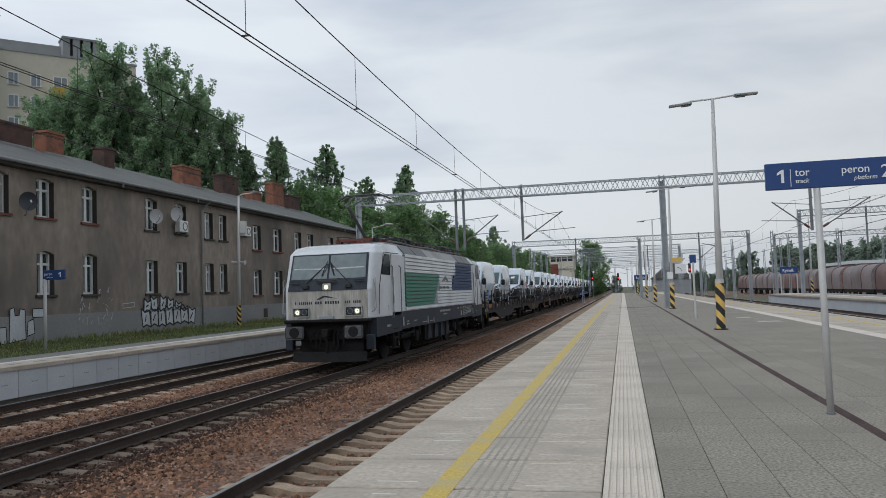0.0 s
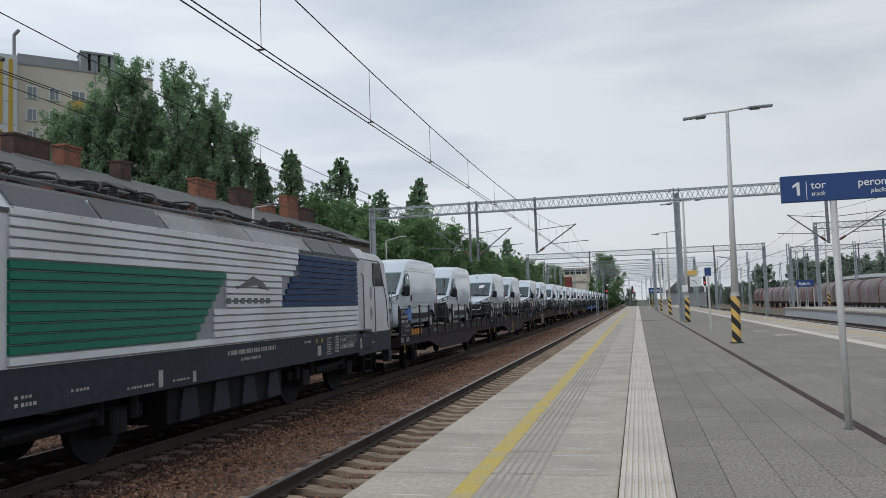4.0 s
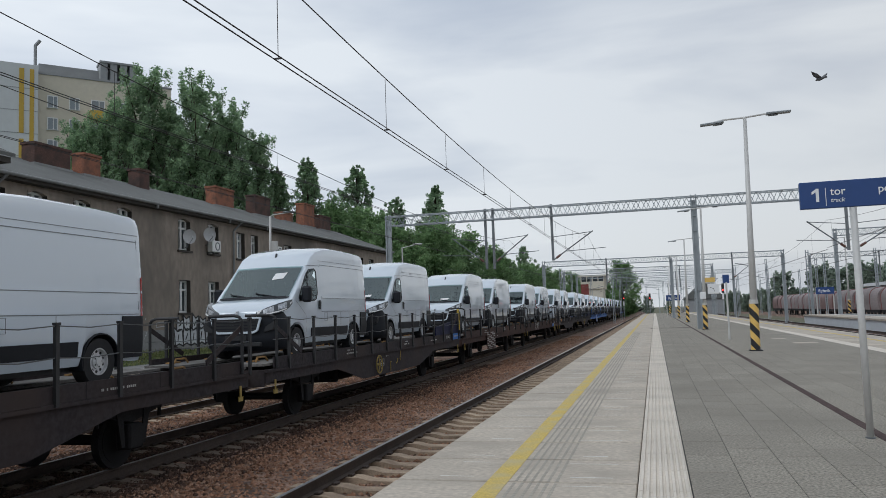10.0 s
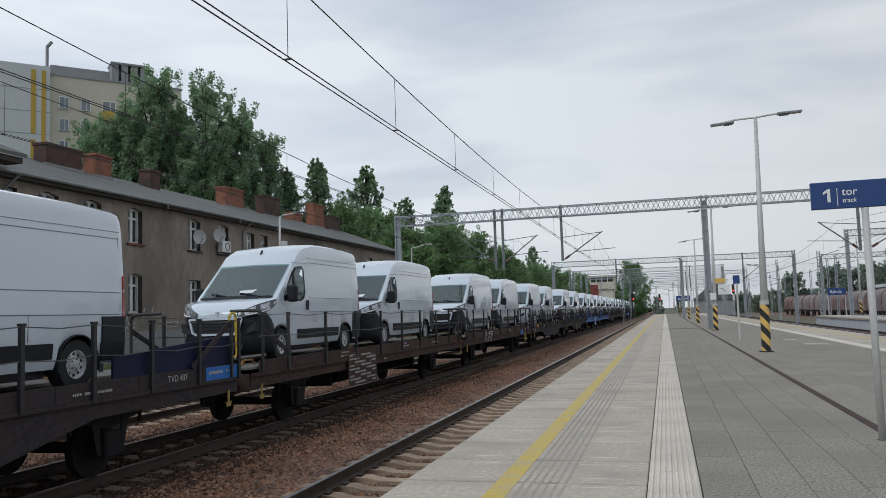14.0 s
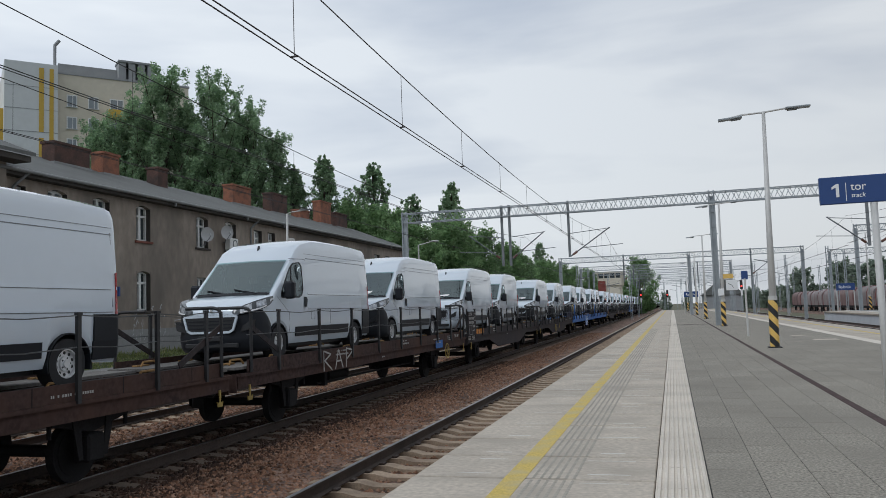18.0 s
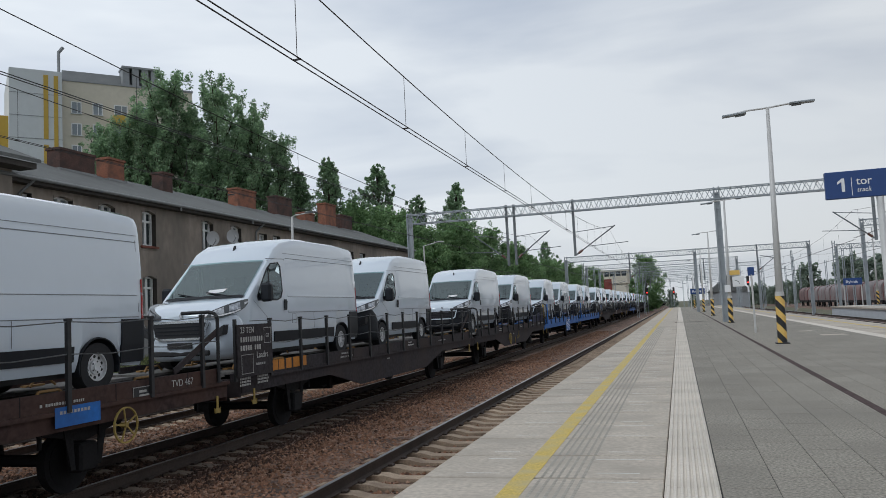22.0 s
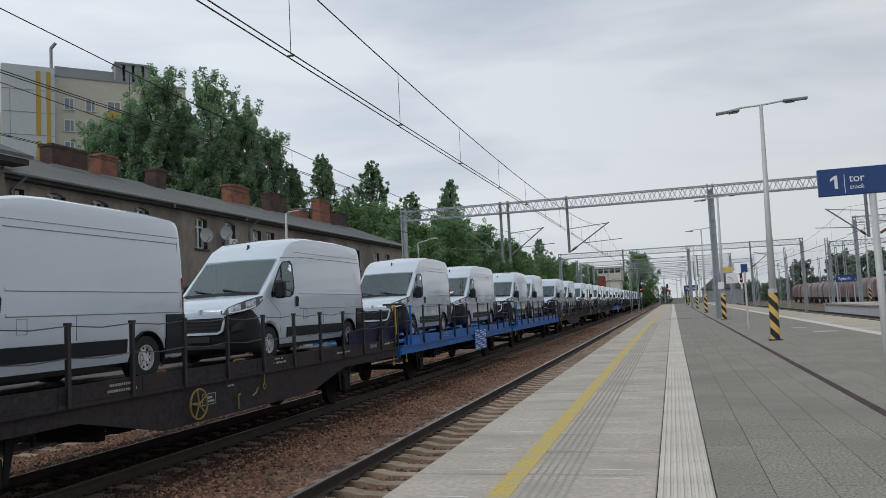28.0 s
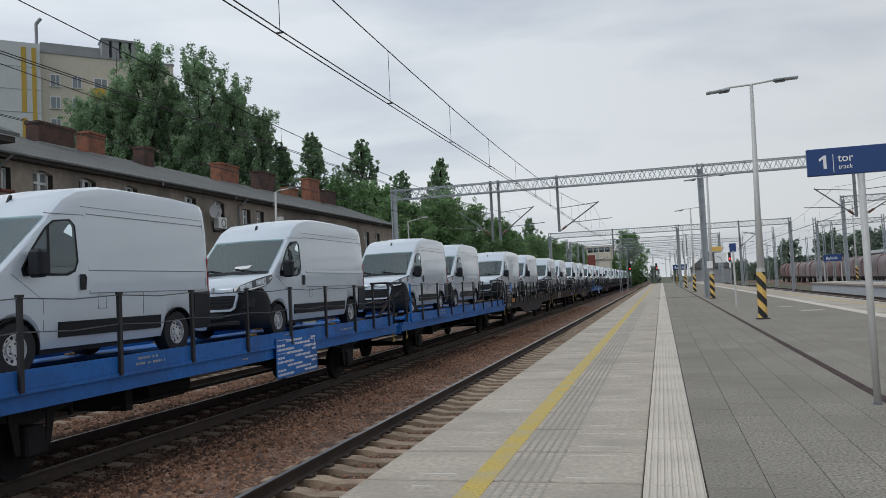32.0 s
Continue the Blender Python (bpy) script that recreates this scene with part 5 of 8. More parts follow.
        plate("windscreen_surround", [(-1.29, 0.46, 2.38), (1.29, 0.46, 2.38), (1.26, 0.885, 3.53), (-1.26, 0.885, 3.53)], M_LOCOGREY, "dark windscreen surround", 0.015)
        fy = sorted((cab + sg2 * 0.44, cab + sg2 * 0.447))
        for sx in (-1, 1):
            plate("windscreen", [(sx * 0.03, 0.6, 2.75), (sx * 1.22, 0.6, 2.75), (sx * 1.2, 0.868, 3.49), (sx * 0.03, 0.868, 3.49)], M_LOCOGLASS, "windscreen pane", 0.03)
            part("sun_blind", bar(bm_new(), P(sx * 0.1, 0.68, 3.06), P(sx * 1.15, 0.68, 3.08), 0.03, 0.035), M_LOCOWHITE, t, "pale blind edge")
            part("wiper", pipe(bm_new(), [P(sx * 0.72, 0.46, 2.6), P(sx * 0.66, 0.5, 2.66), P(sx * 0.06, 0.72, 3.22)], 0.014, 5), M_BLACK, t)
            part("wiper_blade", bar(bm_new(), P(sx * 0.04, 0.69, 3.3), P(sx * 0.2, 0.56, 2.85), 0.03, 0.02), M_BLACK, t)
            part("wiper_motor", box(bm_new(), *sorted((sx * 0.6, sx * 0.8)), *sorted((cab + sg2 * 0.4, cab + sg2 * 0.47)), 2.44, 2.58, 0.02), M_BLACK, t)
            fr = bm_new()
            for a, b, c, d in ((0.58, 1.14, 1.58, 1.61), (0.58, 1.14, 1.85, 1.88), (0.58, 0.61, 1.61, 1.85), (1.11, 1.14, 1.61, 1.85)):
                box(fr, *sorted((sx * a, sx * b)), *sorted((cab + sg2 * 0.4, cab + sg2 * 0.45)), c, d)
            hs = part("lamp_housing", fr, M_LOCOROOF, t, "grey lamp frame")
            part("lamp_recess", box(bm_new(), *sorted((sx * 0.61, sx * 1.11)), *sorted((cab + sg2 * 0.425, cab + sg2 * 0.448)), 1.61, 1.85), M_BLACK, hs)
            hl = part("headlamp", ring(bm_new(), P(sx * 0.975, 0, 1.73), "y", 0.105, 0.07, *sorted((sg2 * 0.395, sg2 * 0.43)), 20), M_REFLECTOR, t, "lit round headlamp" if sg2 > 0 else "round headlamp")
            part("lamp_core", ring(bm_new(), P(sx * 0.975, 0, 1.73), "y", 0.07, 0.02, *sorted((sg2 * 0.405, sg2 * 0.43)), 18), M_HEADLAMP if sg2 > 0 else M_LAMPGLASS, hl)
            mk = part("marker_lamp", ring(bm_new(), P(sx * 0.745, 0, 1.73), "y", 0.09, 0.075, *sorted((sg2 * 0.4, sg2 * 0.43)), 18), M_GALV_DARK, t)
            part("marker_lens", ring(bm_new(), P(sx * 0.745, 0, 1.73), "y", 0.075, 0, *sorted((sg2 * 0.412, sg2 * 0.43)), 18), M_LENS, mk)
            part("grab_rail", pipe(bm_new(), [P(sx * 0.9, 0.46, 2.66), P(sx * 0.93, 0.44, 2.69), P(sx * 1.18, 0.44, 2.69), P(sx * 1.21, 0.46, 2.66), P(sx * 1.18, 0.44, 2.63), P(sx * 0.93, 0.44, 2.63), P(sx * 0.9, 0.46, 2.66)], 0.014, 5), M_BLACK, t)
            part("front_handrail", pipe(bm_new(), [P(sx * 1.28, 0.62, 1.66), P(sx * 1.5, 0.5, 1.72), P(sx * 1.5, 0.6, 2.42), P(sx * 1.42, 0.74, 2.72)], 0.018, 6), M_LOCOROOF, t, "pale corner handrail")
            part("step_frame", box(bm_new(), *sorted((sx * 1.2, sx * 1.44)), *sorted((cab + sg2 * 0.5, cab + sg2 * 0.75)), 0.55, 1.0, 0.02), M_LOCOGREY, t)
            for x, z in ((0.2, 0.62), (0.34, 0.55), (0.52, 0.66)):
                part("air_hose", pipe(bm_new(), [P(sx * x, 0.56, 1.12), P(sx * x, 0.36, 1.0), P(sx * (x + 0.03), 0.34, z + 0.1), P(sx * (x - 0.06), 0.42, z - 0.05)], 0.026, 6), M_UNDER, t)
        part("front_grab_rail", pipe(bm_new(), [P(-0.32, 0.46, 2.66), P(-0.29, 0.44, 2.69), P(0.29, 0.44, 2.69), P(0.32, 0.46, 2.66), P(0.29, 0.44, 2.63), P(-0.29, 0.44, 2.63), P(-0.32, 0.46, 2.66)], 0.014, 5), M_BLACK, t)
        part("top_lamp_box", box(bm_new(), -0.14, 0.14, *sorted((cab + sg2 * 0.4, cab + sg2 * 0.47)), 2.38, 2.6, 0.02), M_LOCODIRT, t, "grey lamp box")
        tl = part("top_lamp", ring(bm_new(), P(0, 0, 2.49), "y", 0.095, 0.07, *sorted((sg2 * 0.375, sg2 * 0.4)), 18), M_REFLECTOR, t, "lit upper lamp" if sg2 > 0 else "upper lamp")
        part("lamp_core", ring(bm_new(), P(0, 0, 2.49), "y", 0.07, 0.02, *sorted((sg2 * 0.38, sg2 * 0.4)), 18), M_HEADLAMP if sg2 > 0 else M_LAMPGLASS, tl)
        for a, b, h, w in ((-1.06, -0.52, 0.085, 0.034), (-0.4, 0.42, 0.085, 0.05), (0.58, 1.06, 0.085, 0.034)):
            k, n = a, 0
            while k < b:
                if n != (1 if a < -1 else 3):
                    part("lettering_bar", box(bm_new(), *sorted((sg2 * k, sg2 * (k + w))), *fy, 1.97, 1.97 + h), M_LOCOGREY, t, "dark lettering bar")
                k += w + 0.032
                n += 1
        part("front_logo", prism(bm_new(), [(-0.36, 2.11), (-0.24, 2.17), (-0.12, 2.23), (0.02, 2.21), (0.34, 2.12), (0.02, 2.165), (-0.1, 2.175), (-0.24, 2.11)], "y", *fy), M_LOCOGREY, t, "dark plain logo shape")
        part("front_socket", box(bm_new(), -0.26, 0.22, *sorted((cab + sg2 * 0.38, cab + sg2 * 0.45)), 1.5, 1.6, 0.015), M_GAPGREY, t)
        part("buffer_beam", box(bm_new(), -1.28, 1.28, *sorted((cab + sg2 * 0.58, cab + sg2 * 0.85)), 0.85, 1.496, 0.03), M_UNDER, t)
        part("beam_lip", box(bm_new(), -1.4, 1.4, *sorted((cab + sg2 * 0.3, cab + sg2 * 0.7)), 1.4, 1.497, 0.03), M_UNDER, t)
        buffers(t, cab + sg2 * 0.42, sg2, 1.12, 0.3, 0.2, 0.95)
        ck = bm_new()
        prism(ck, [(-0.08, 0.98), (0.08, 0.98), (0.1, 1.2), (-0.1, 1.2)], "y", *sorted((cab + sg2 * 0.15, cab + sg2 * 0.6)))
        part("coupling_hook", ck, M_UNDER, t)
        part("screw_coupling", pipe(bm_new(), [P(0, 0.2, 1.05), P(0.04, 0.24, 0.75), P(0.0, 0.3, 0.5)], 0.045, 8), M_UNDER, t)
        pl2 = bm_new()
        loft(pl2, [[P(x, 0.32 + 0.3 * (x / 1.35) ** 2, 0.5), P(x, 0.22 + 0.3 * (x / 1.35) ** 2, 0.2), P(x, 0.26 + 0.3 * (x / 1.35) ** 2, 0.2), P(x, 0.38 + 0.3 * (x / 1.35) ** 2, 0.5)] for x in (-1.2, -1.0, -0.75, -0.4, 0, 0.4, 0.75, 1.0, 1.2)])
        part("snow_plough", pl2, M_UNDER, t, "dark curved snow plough")
        part("plough_bracket", box(bm_new(), -1.0, 1.0, *sorted((cab + sg2 * 0.7, cab + sg2 * 0.9)), 0.4, 0.849), M_UNDER, t)
    # Roof gear.
    rf = bm_new()
    box(rf, -1.15, 1.15, 3.6, L - 3.6, 3.9, 3.96)
    part("roof_walk", rf, M_LOCOROOF, t, "grey roof")
    for s in (-1, 1):
        for a, b in ((4.9, 6.5), (6.6, 8.2), (14.2, 15.7), (15.8, 17.3)):
            bm = bm_new()
            prism(bm, [(s * 1.49, 3.56), (s * 1.22, 3.885), (s * 1.235, 3.9), (s * 1.505, 3.575)], "y", a, b)
            part("roof_hatch", bm, M_HATCH, t, "grey grille hatch")
        for a, b in ((8.3, 11.2), (11.25, 14.1)):
            bm = bm_new()
            prism(bm, [(s * 1.49, 3.56), (s * 1.22, 3.885), (s * 1.232, 3.897), (s * 1.502, 3.572)], "y", a, b)
            part("roof_panel", bm, M_LOCOROOF, t, "grey sloping roof panel")
        bm = bm_new()
        prism(bm, [(s * 1.52, 3.5), (s * 1.53, 3.56), (s * 1.5, 3.56), (s * 1.5, 3.5)], "y", 4.6, L - 4.2)
        k = 4.8
        while k < L - 4.2:
            box(bm, min(s * 1.5, s * 1.54), max(s * 1.5, s * 1.54), k, k + 0.05, 3.5, 3.575)
            k += 0.62
        part("roof_flange", bm, M_HATCH, t)
    rng = random.Random(4)
    for k in range(22):
        y = 4.3 + 0.6 * k
        for x in (-0.72, 0.68):
            if rng.random() < 0.8:
                h = rng.uniform(0.2, 0.34)
                ib = bm_new()
                for q in range(4):
                    ring(ib, (x, y, 3.96 + h * q / 4), "z", 0.1 - 0.015 * (q % 2), 0, 0.0, h / 4 - 0.01, 10)
                rod(ib, (x, y, 3.96), (x, y, 4.0 + h), 0.04, 6)
                part("roof_insulator", ib, M_INSUL if rng.random() < 0.4 else M_BLACK, t, "dark ribbed insulator")
    for y, w in ((5.6, 0.5), (8.2, 0.9), (9.6, 0.4), (11.0, 0.8), (12.6, 0.5), (14.6, 0.6), (16.0, 0.4)):
        part("roof_box", box(bm_new(), -0.35, 0.3, y, y + w, 3.96, 4.16 + 0.08 * math.sin(y), 0.03), M_BLACK if int(y) % 2 else M_PANTO, t)
    for x in (-0.72, 0.68):
        part("roof_conductor", pipe(bm_new(), [(x, 4.2 + k * 0.9, 4.27 + 0.05 * math.sin(k * 1.7 + x)) for k in range(15)], 0.025, 6), M_BLACK, t)
    part("roof_pipe", pipe(bm_new(), [(1.0, 4.6 + k * 0.8, 4.05 + 0.02 * math.sin(k)) for k in range(17)], 0.03, 8), M_HATCH, t, "grey pipe along the roof edge")
    for y in (4.9, 5.7, 6.6, 8.0, 9.3, 10.6, 13.2, 14.3, 15.2, 16.2, 17.0):
        pts = [(0.78 - 0.5 * math.cos(a), y + 0.45 * math.sin(a * 0.9), 4.03 + 0.24 * math.sin(a)) for a in [k * math.pi / 7 for k in range(8)]]
        part("roof_cable", pipe(bm_new(), pts, 0.017, 6), M_BLACK, t, "curved dark cable")
    for yb, up in ((4.65, True), (7.2, False), (14.2, False), (16.9, False)):
        pb = bm_new()
        for x in (-0.55, 0.55):
            bar(pb, (x, yb - 0.5, 4.12), (x, yb + 0.9, 4.12), 0.08, 0.08)
        for y in (yb - 0.5, yb + 0.9):
            bar(pb, (-0.6, y, 4.12), (0.6, y, 4.12), 0.08, 0.08)
        pa = part("pantograph", pb, M_PANTO, t, "red pantograph frame")
        arm = bm_new()
        if up:
            pipe(arm, [(0, yb + 0.4, 4.28), (0, yb - 1.35, 5.2)], 0.048)
            pipe(arm, [(0.18, yb + 0.1, 4.2), (0.1, yb - 1.2, 5.05)], 0.018)
            for x in (-0.35, 0.35):
                rod(arm, (x * 0.3, yb - 1.35, 5.2), (x, yb + 0.45, 5.75), 0.024)
            for y in (yb + 0.35, yb + 0.65):
                pipe(arm, [(-0.95, y, 5.62), (-0.6, y, 5.78), (0.6, y, 5.78), (0.95, y, 5.62)], 0.03)
        else:
            pipe(arm, [(0, yb + 0.7, 4.17), (0, yb - 0.9, 4.26)], 0.055)
            for x in (-0.3, 0.3):
                rod(arm, (x * 0.3, yb - 0.9, 4.26), (x, yb + 0.8, 4.36), 0.025)
            for y in (yb + 0.65, yb + 0.95):
                pipe(arm, [(-0.95, y, 4.24), (-0.6, y, 4.38), (0.6, y, 4.38), (0.95, y, 4.24)], 0.028)
        part("pantograph_arm", arm, M_CABLE, pa)
    # Running gear.
    ug = bm_new()
    box(ug, -1.2, 1.2, 8.6, 13.0, 0.35, 0.99, 0.02)
    for s in (-1, 1):
        for yc in (5.85, 15.72):
            box(ug, s * 1.02 - 0.1, s * 1.02 + 0.1, yc - 2.2, yc + 2.2, 0.6, 0.82, 0.02)
            for dy in (-1.45, 1.45):
                box(ug, s * 1.1 - 0.14, s * 1.1 + 0.14, yc + dy - 0.2, yc + dy + 0.2, 0.42, 0.8, 0.03)
                for k in (-0.42, 0.42):
                    rod(ug, (s * 1.15, yc + dy + k, 0.62), (s * 1.15, yc + dy + k, 1.0), 0.1, 10)
            rod(ug, (s * 1.22, yc - 0.9, 0.72), (s * 1.22, yc + 0.9, 0.8), 0.06, 8)
    part("bogie_frames", ug, M_UNDER, t, "dark bogie frames and gear")
    for s in (-1, 1):
        for y in (9.2, 10.3, 11.4, 12.5):
            tr = prism(bm_new(), [(y - 0.32, 0.38), (y + 0.32, 0.38), (y + 0.2, 0.92), (y - 0.2, 0.92)], "x", s * 1.21, s * 1.26)
            part("jacking_plate", tr, M_LOCOGREY, t)
    for y in (4.4, 7.3, 14.27, 17.17):
        wheelset(t, y, 0.625)
    return t


LOCO = locomotive()
MOVERS.append((LOCO, 21.95))


def van(length, wb, paper=0, alloy=False):
    """A white high-roofed panel van; its nose is at y = 0, the tyres stand on z = 0."""
    t = thing("panel_van", "new white high-roofed panel van with black bumpers and mouldings", "van", group="new panel vans")
    ax1 = 0.95
    ax2 = ax1 + wb
    Lr = length
    R_A = 0.42

    def top(y):
        pts = [(0.0, 1.02), (0.04, 1.075), (0.1, 1.13), (0.3, 1.235), (0.66, 1.325), (0.74, 1.345), (1.58, 2.08), (1.7, 2.2), (1.9, 2.38), (2.2, 2.53), (2.7, 2.62), (3.2, 2.645), (Lr - 1.0, 2.64), (Lr - 0.2, 2.61), (Lr - 0.06, 2.575), (Lr, 2.5)]
        return float(np.interp(y, *zip(*pts)))

    def half(y):
        pts = [(0.0, 0.42), (0.03, 0.54), (0.07, 0.645), (0.13, 0.735), (0.2, 0.8), (0.32, 0.875), (0.5, 0.935), (0.8, 0.982), (1.6, 1.0), (2.2, 1.02), (Lr - 0.6, 1.02), (Lr - 0.06, 1.0), (Lr - 0.015, 0.985), (Lr, 0.965)]
        return float(np.interp(y, *zip(*pts)))

    def side(y, z):
        return half(y) * float(np.interp(z, (0.3, 0.6, 1.25, 1.9, 2.3, 2.65), (0.965, 0.995, 1.0, 0.97, 0.94, 0.91)))

    def under(y):
        z = 0.3 if y > 0.1 else 0.34
        for a in (ax1, ax2):
            d = abs(y - a)
            if d < R_A:
                z = max(z, 0.34 + math.sqrt(R_A * R_A - d * d))
        return z

    ys = {0.0, 0.03, 0.07, 0.13, 0.2, 0.32, 0.5, 0.66, 0.74, 1.1, 1.4, 1.58, 1.7, 1.9, 2.2, 2.7, 3.2, Lr - 1.0, Lr - 0.2, Lr - 0.06, Lr - 0.02, Lr}
    for a in (ax1, ax2):
        for k in range(11):
            ys.add(round(a - R_A + 2 * R_A * (0.5 - 0.5 * math.cos(math.pi * k / 10)), 4))
    secs = []
    fr = ((0.0, 0.96), (0.06, 1.0), (0.25, 1.0), (0.45, 1.0), (0.65, 1.0), (0.8, 1.0), (0.9, 1.0), (0.95, 0.99), (0.982, 0.96), (1.0, 0.87))
    for y in sorted(ys):
        zb, zt = under(y), top(y)
        half_pts = [(side(y, zb + (zt - zb) * f) * r, zb + (zt - zb) * f) for f, r in fr]
        cap = 0.03 if y > 1.9 else 0.02
        secs.append([(x, y, z) for x, z in half_pts] + [(0.0, y, zt + cap)] + [(-x, y, z) for x, z in reversed(half_pts)] + [(0.0, y, zb)])
    body = bm_new()
    loft(body, secs)
    PANE = [(1.12, 1.31), (1.1, 1.37), (1.27, 1.62), (1.53, 1.92), (1.67, 2.02), (1.96, 2.05), (2.04, 1.98), (2.06, 1.49), (1.99, 1.36), (1.86, 1.31)]
    # Openings for the windscreen and the cab's side windows.
    def within(y, z):
        return all((b[0] - a[0]) * (z - a[1]) - (b[1] - a[1]) * (y - a[0]) > -1e-5 for a, b in zip(PANE, PANE[1:] + PANE[:1])) or all((b[0] - a[0]) * (z - a[1]) - (b[1] - a[1]) * (y - a[0]) < 1e-5 for a, b in zip(PANE, PANE[1:] + PANE[:1]))
    for a, b in zip(PANE, PANE[1:] + PANE[:1]):
        fs = [f for f in body.faces if 0.8 < f.calc_center_median().y < 2.35 and 1.1 < f.calc_center_median().z < 2.35 and abs(f.calc_center_median().x) > 0.75]
        geom = list({e for f in fs for e in f.edges}) + list({v for f in fs for v in f.verts}) + fs
        bmesh.ops.bisect_plane(body, geom=geom, dist=1e-5, plane_co=(0, a[0], a[1]), plane_no=(0, b[1] - a[1], a[0] - b[0]))
    gone = []
    for f in body.faces:
        c = f.calc_center_median()
        if abs(c.x) > 0.75 and within(c.y, c.z):
            gone.append(f)
        elif 0.74 < c.y < 1.58 and abs(c.x) < 0.6 and c.z > 1.34:
            gone.append(f)
    bmesh.ops.delete(body, geom=gone, context="FACES")
    shell = part("body", body, M_VANWHITE, t, "glossy white body", smooth=True)
    shell.data.set_sharp_from_angle(angle=0.6)
    # The cab behind the glass.
    part("dashboard", prism(bm_new(), [(0.72, 1.18), (0.74, 1.3), (1.0, 1.34), (1.22, 1.33), (1.32, 1.22), (1.3, 0.7), (0.72, 0.7)], "x", -0.86, 0.86), M_CABTRIM, t, "dark dashboard")
    part("headliner", prism(bm_new(), [(1.62, 2.1), (1.9, 2.24), (2.28, 2.3), (2.28, 2.27), (1.9, 2.21), (1.62, 2.07)], "x", -0.92, 0.92), M_HEADLINER, t, "pale headliner")
    part("bulkhead", box(bm_new(), -0.88, 0.88, 2.29, 2.31, 0.5, 2.3), M_BULKHEAD, t, "grey bulkhead")
    for q in (-1, 1):
        part("pillar_lining", box(bm_new(), *sorted((q * 0.88, q * 0.925)), 2.075, 2.289, 0.9, 2.26), M_BULKHEAD, t, "grey pillar lining")
    for x0, x1 in ((0.22, 0.72), (-0.72, -0.28), (-0.24, 0.18)):
        sb = bm_new()
        prism(sb, [(1.95, 0.9), (2.1, 0.9), (2.22, 1.62), (2.1, 1.64)], "x", x0, x1)
        prism(sb, [(2.1, 1.62), (2.18, 1.62), (2.2, 1.82), (2.13, 1.82)], "x", (x0 + x1) / 2 - 0.13, (x0 + x1) / 2 + 0.13)
        part("seat", sb, M_SEAT, t, "dark cloth seat")
    stw = part("steering_wheel", ring(bm_new(), (0, 0, 0), "y", 0.2, 0.165, -0.015, 0.015, 20), M_CABTRIM, t, "dark steering wheel")
    stw.location, stw.rotation_euler = (0.42, 1.36, 1.43), (radians(-52), 0, 0)

    def plate(name, poly, material, s, off=0.004, label="", parent=None, thick=0.012):
        """A thin plate on the van's side, following its curve."""
        bm = bm_new()
        a = [bm.verts.new((s * (side(y, z) + off), y, z)) for y, z in poly]
        b = [bm.verts.new((s * (side(y, z) + off - thick), y, z)) for y, z in poly]
        n = len(poly)
        bm.faces.new(a)
        bm.faces.new(b[::-1])
        for k in range(n):
            bm.faces.new((a[k], b[k], b[(k + 1) % n], a[(k + 1) % n]))
        return part(name, bm, material, parent or t, label)

    def strip(name, y0, y1, z0, z1, material, s, off, label="", thick=0.022):
        """A long plate along the side, in short steps so that it keeps to the curve."""
        bm = bm_new()
        secs = []
        steps = [y0 + (y1 - y0) * k / 14 for k in range(15)]
        for y in steps:
            a, b = side(y, z0) + off, side(y, z1) + off
            secs.append([(s * a, y, z0), (s * b, y, z1), (s * (b - thick), y, z1), (s * (a - thick), y, z0)])
        loft(bm, secs)
        return part(name, bm, material, t, label)

    # Windscreen following the raked front.
    ws = bm_new()
    rows = []
    for k in range(7):
        y = 0.76 + (1.6 - 0.76) * k / 6
        w = side(y, top(y)) * 0.895
        rows.append([ws.verts.new((w * q, y, top(y) + 0.016 + 0.012 * (1 - q * q))) for q in (-1, -0.6, -0.2, 0.2, 0.6, 1)])
    for a, b in zip(rows, rows[1:]):
        for k in range(5):
            ws.faces.new((a[k], a[k + 1], b[k + 1], b[k]))
    sc = part("windscreen", ws, M_SCREEN, t, "dark raked windscreen", smooth=True)
    cw = bm_new()
    for a, b in ((0.7, 0.74), (0.74, 0.785)):
        rows = [[cw.verts.new((side(y, top(y)) * 0.9 * q, y - 0.05 * (1 - q * q), top(y) + 0.012 + 0.012 * (1 - q * q))) for q in (-1, -0.6, -0.2, 0.2, 0.6, 1)] for y in (a, b)]
        for k in range(5):
            cw.faces.new((rows[0][k], rows[0][k + 1], rows[1][k + 1], rows[1][k]))
    part("cowl", cw, M_VANBLACK, sc, "black cowl below the windscreen")
    for x0, x1 in ((-0.1, -0.65), (0.6, 0.0)):
        part("wiper", rod(bm_new(), (x0, 0.73, top(0.73) + 0.04), (x1, 0.84, top(0.84) + 0.05), 0.012, 5), M_VANBLACK, sc)
    if paper:
        pp = bm_new()
        a, b = (1.22, 1.42) if paper == 2 else (0.82, 0.93)
        xs = (0.22, 0.5) if paper == 2 else (0.0, 0.36)
        q = [pp.verts.new((x, y, top(y) + 0.034)) for x, y in ((xs[0], a), (xs[1], a + 0.03), (xs[1] + 0.05, b), (xs[0] + 0.02, b - 0.02))]
        pp.faces.new(q)
        part("paper_sheet", pp, M_SIGNWHITE, sc, "white paper behind the glass")
    # Nose: bumper, grille, lamps, badge. The plan of the nose runs from the middle to the wheel arch.
    nose = [(0.0, -0.06), (0.25, -0.05), (0.46, -0.02), (0.6, 0.02), (0.72, 0.075), (0.81, 0.14), (0.88, 0.22), (0.945, 0.34), (0.985, 0.48), (1.002, 0.57)]
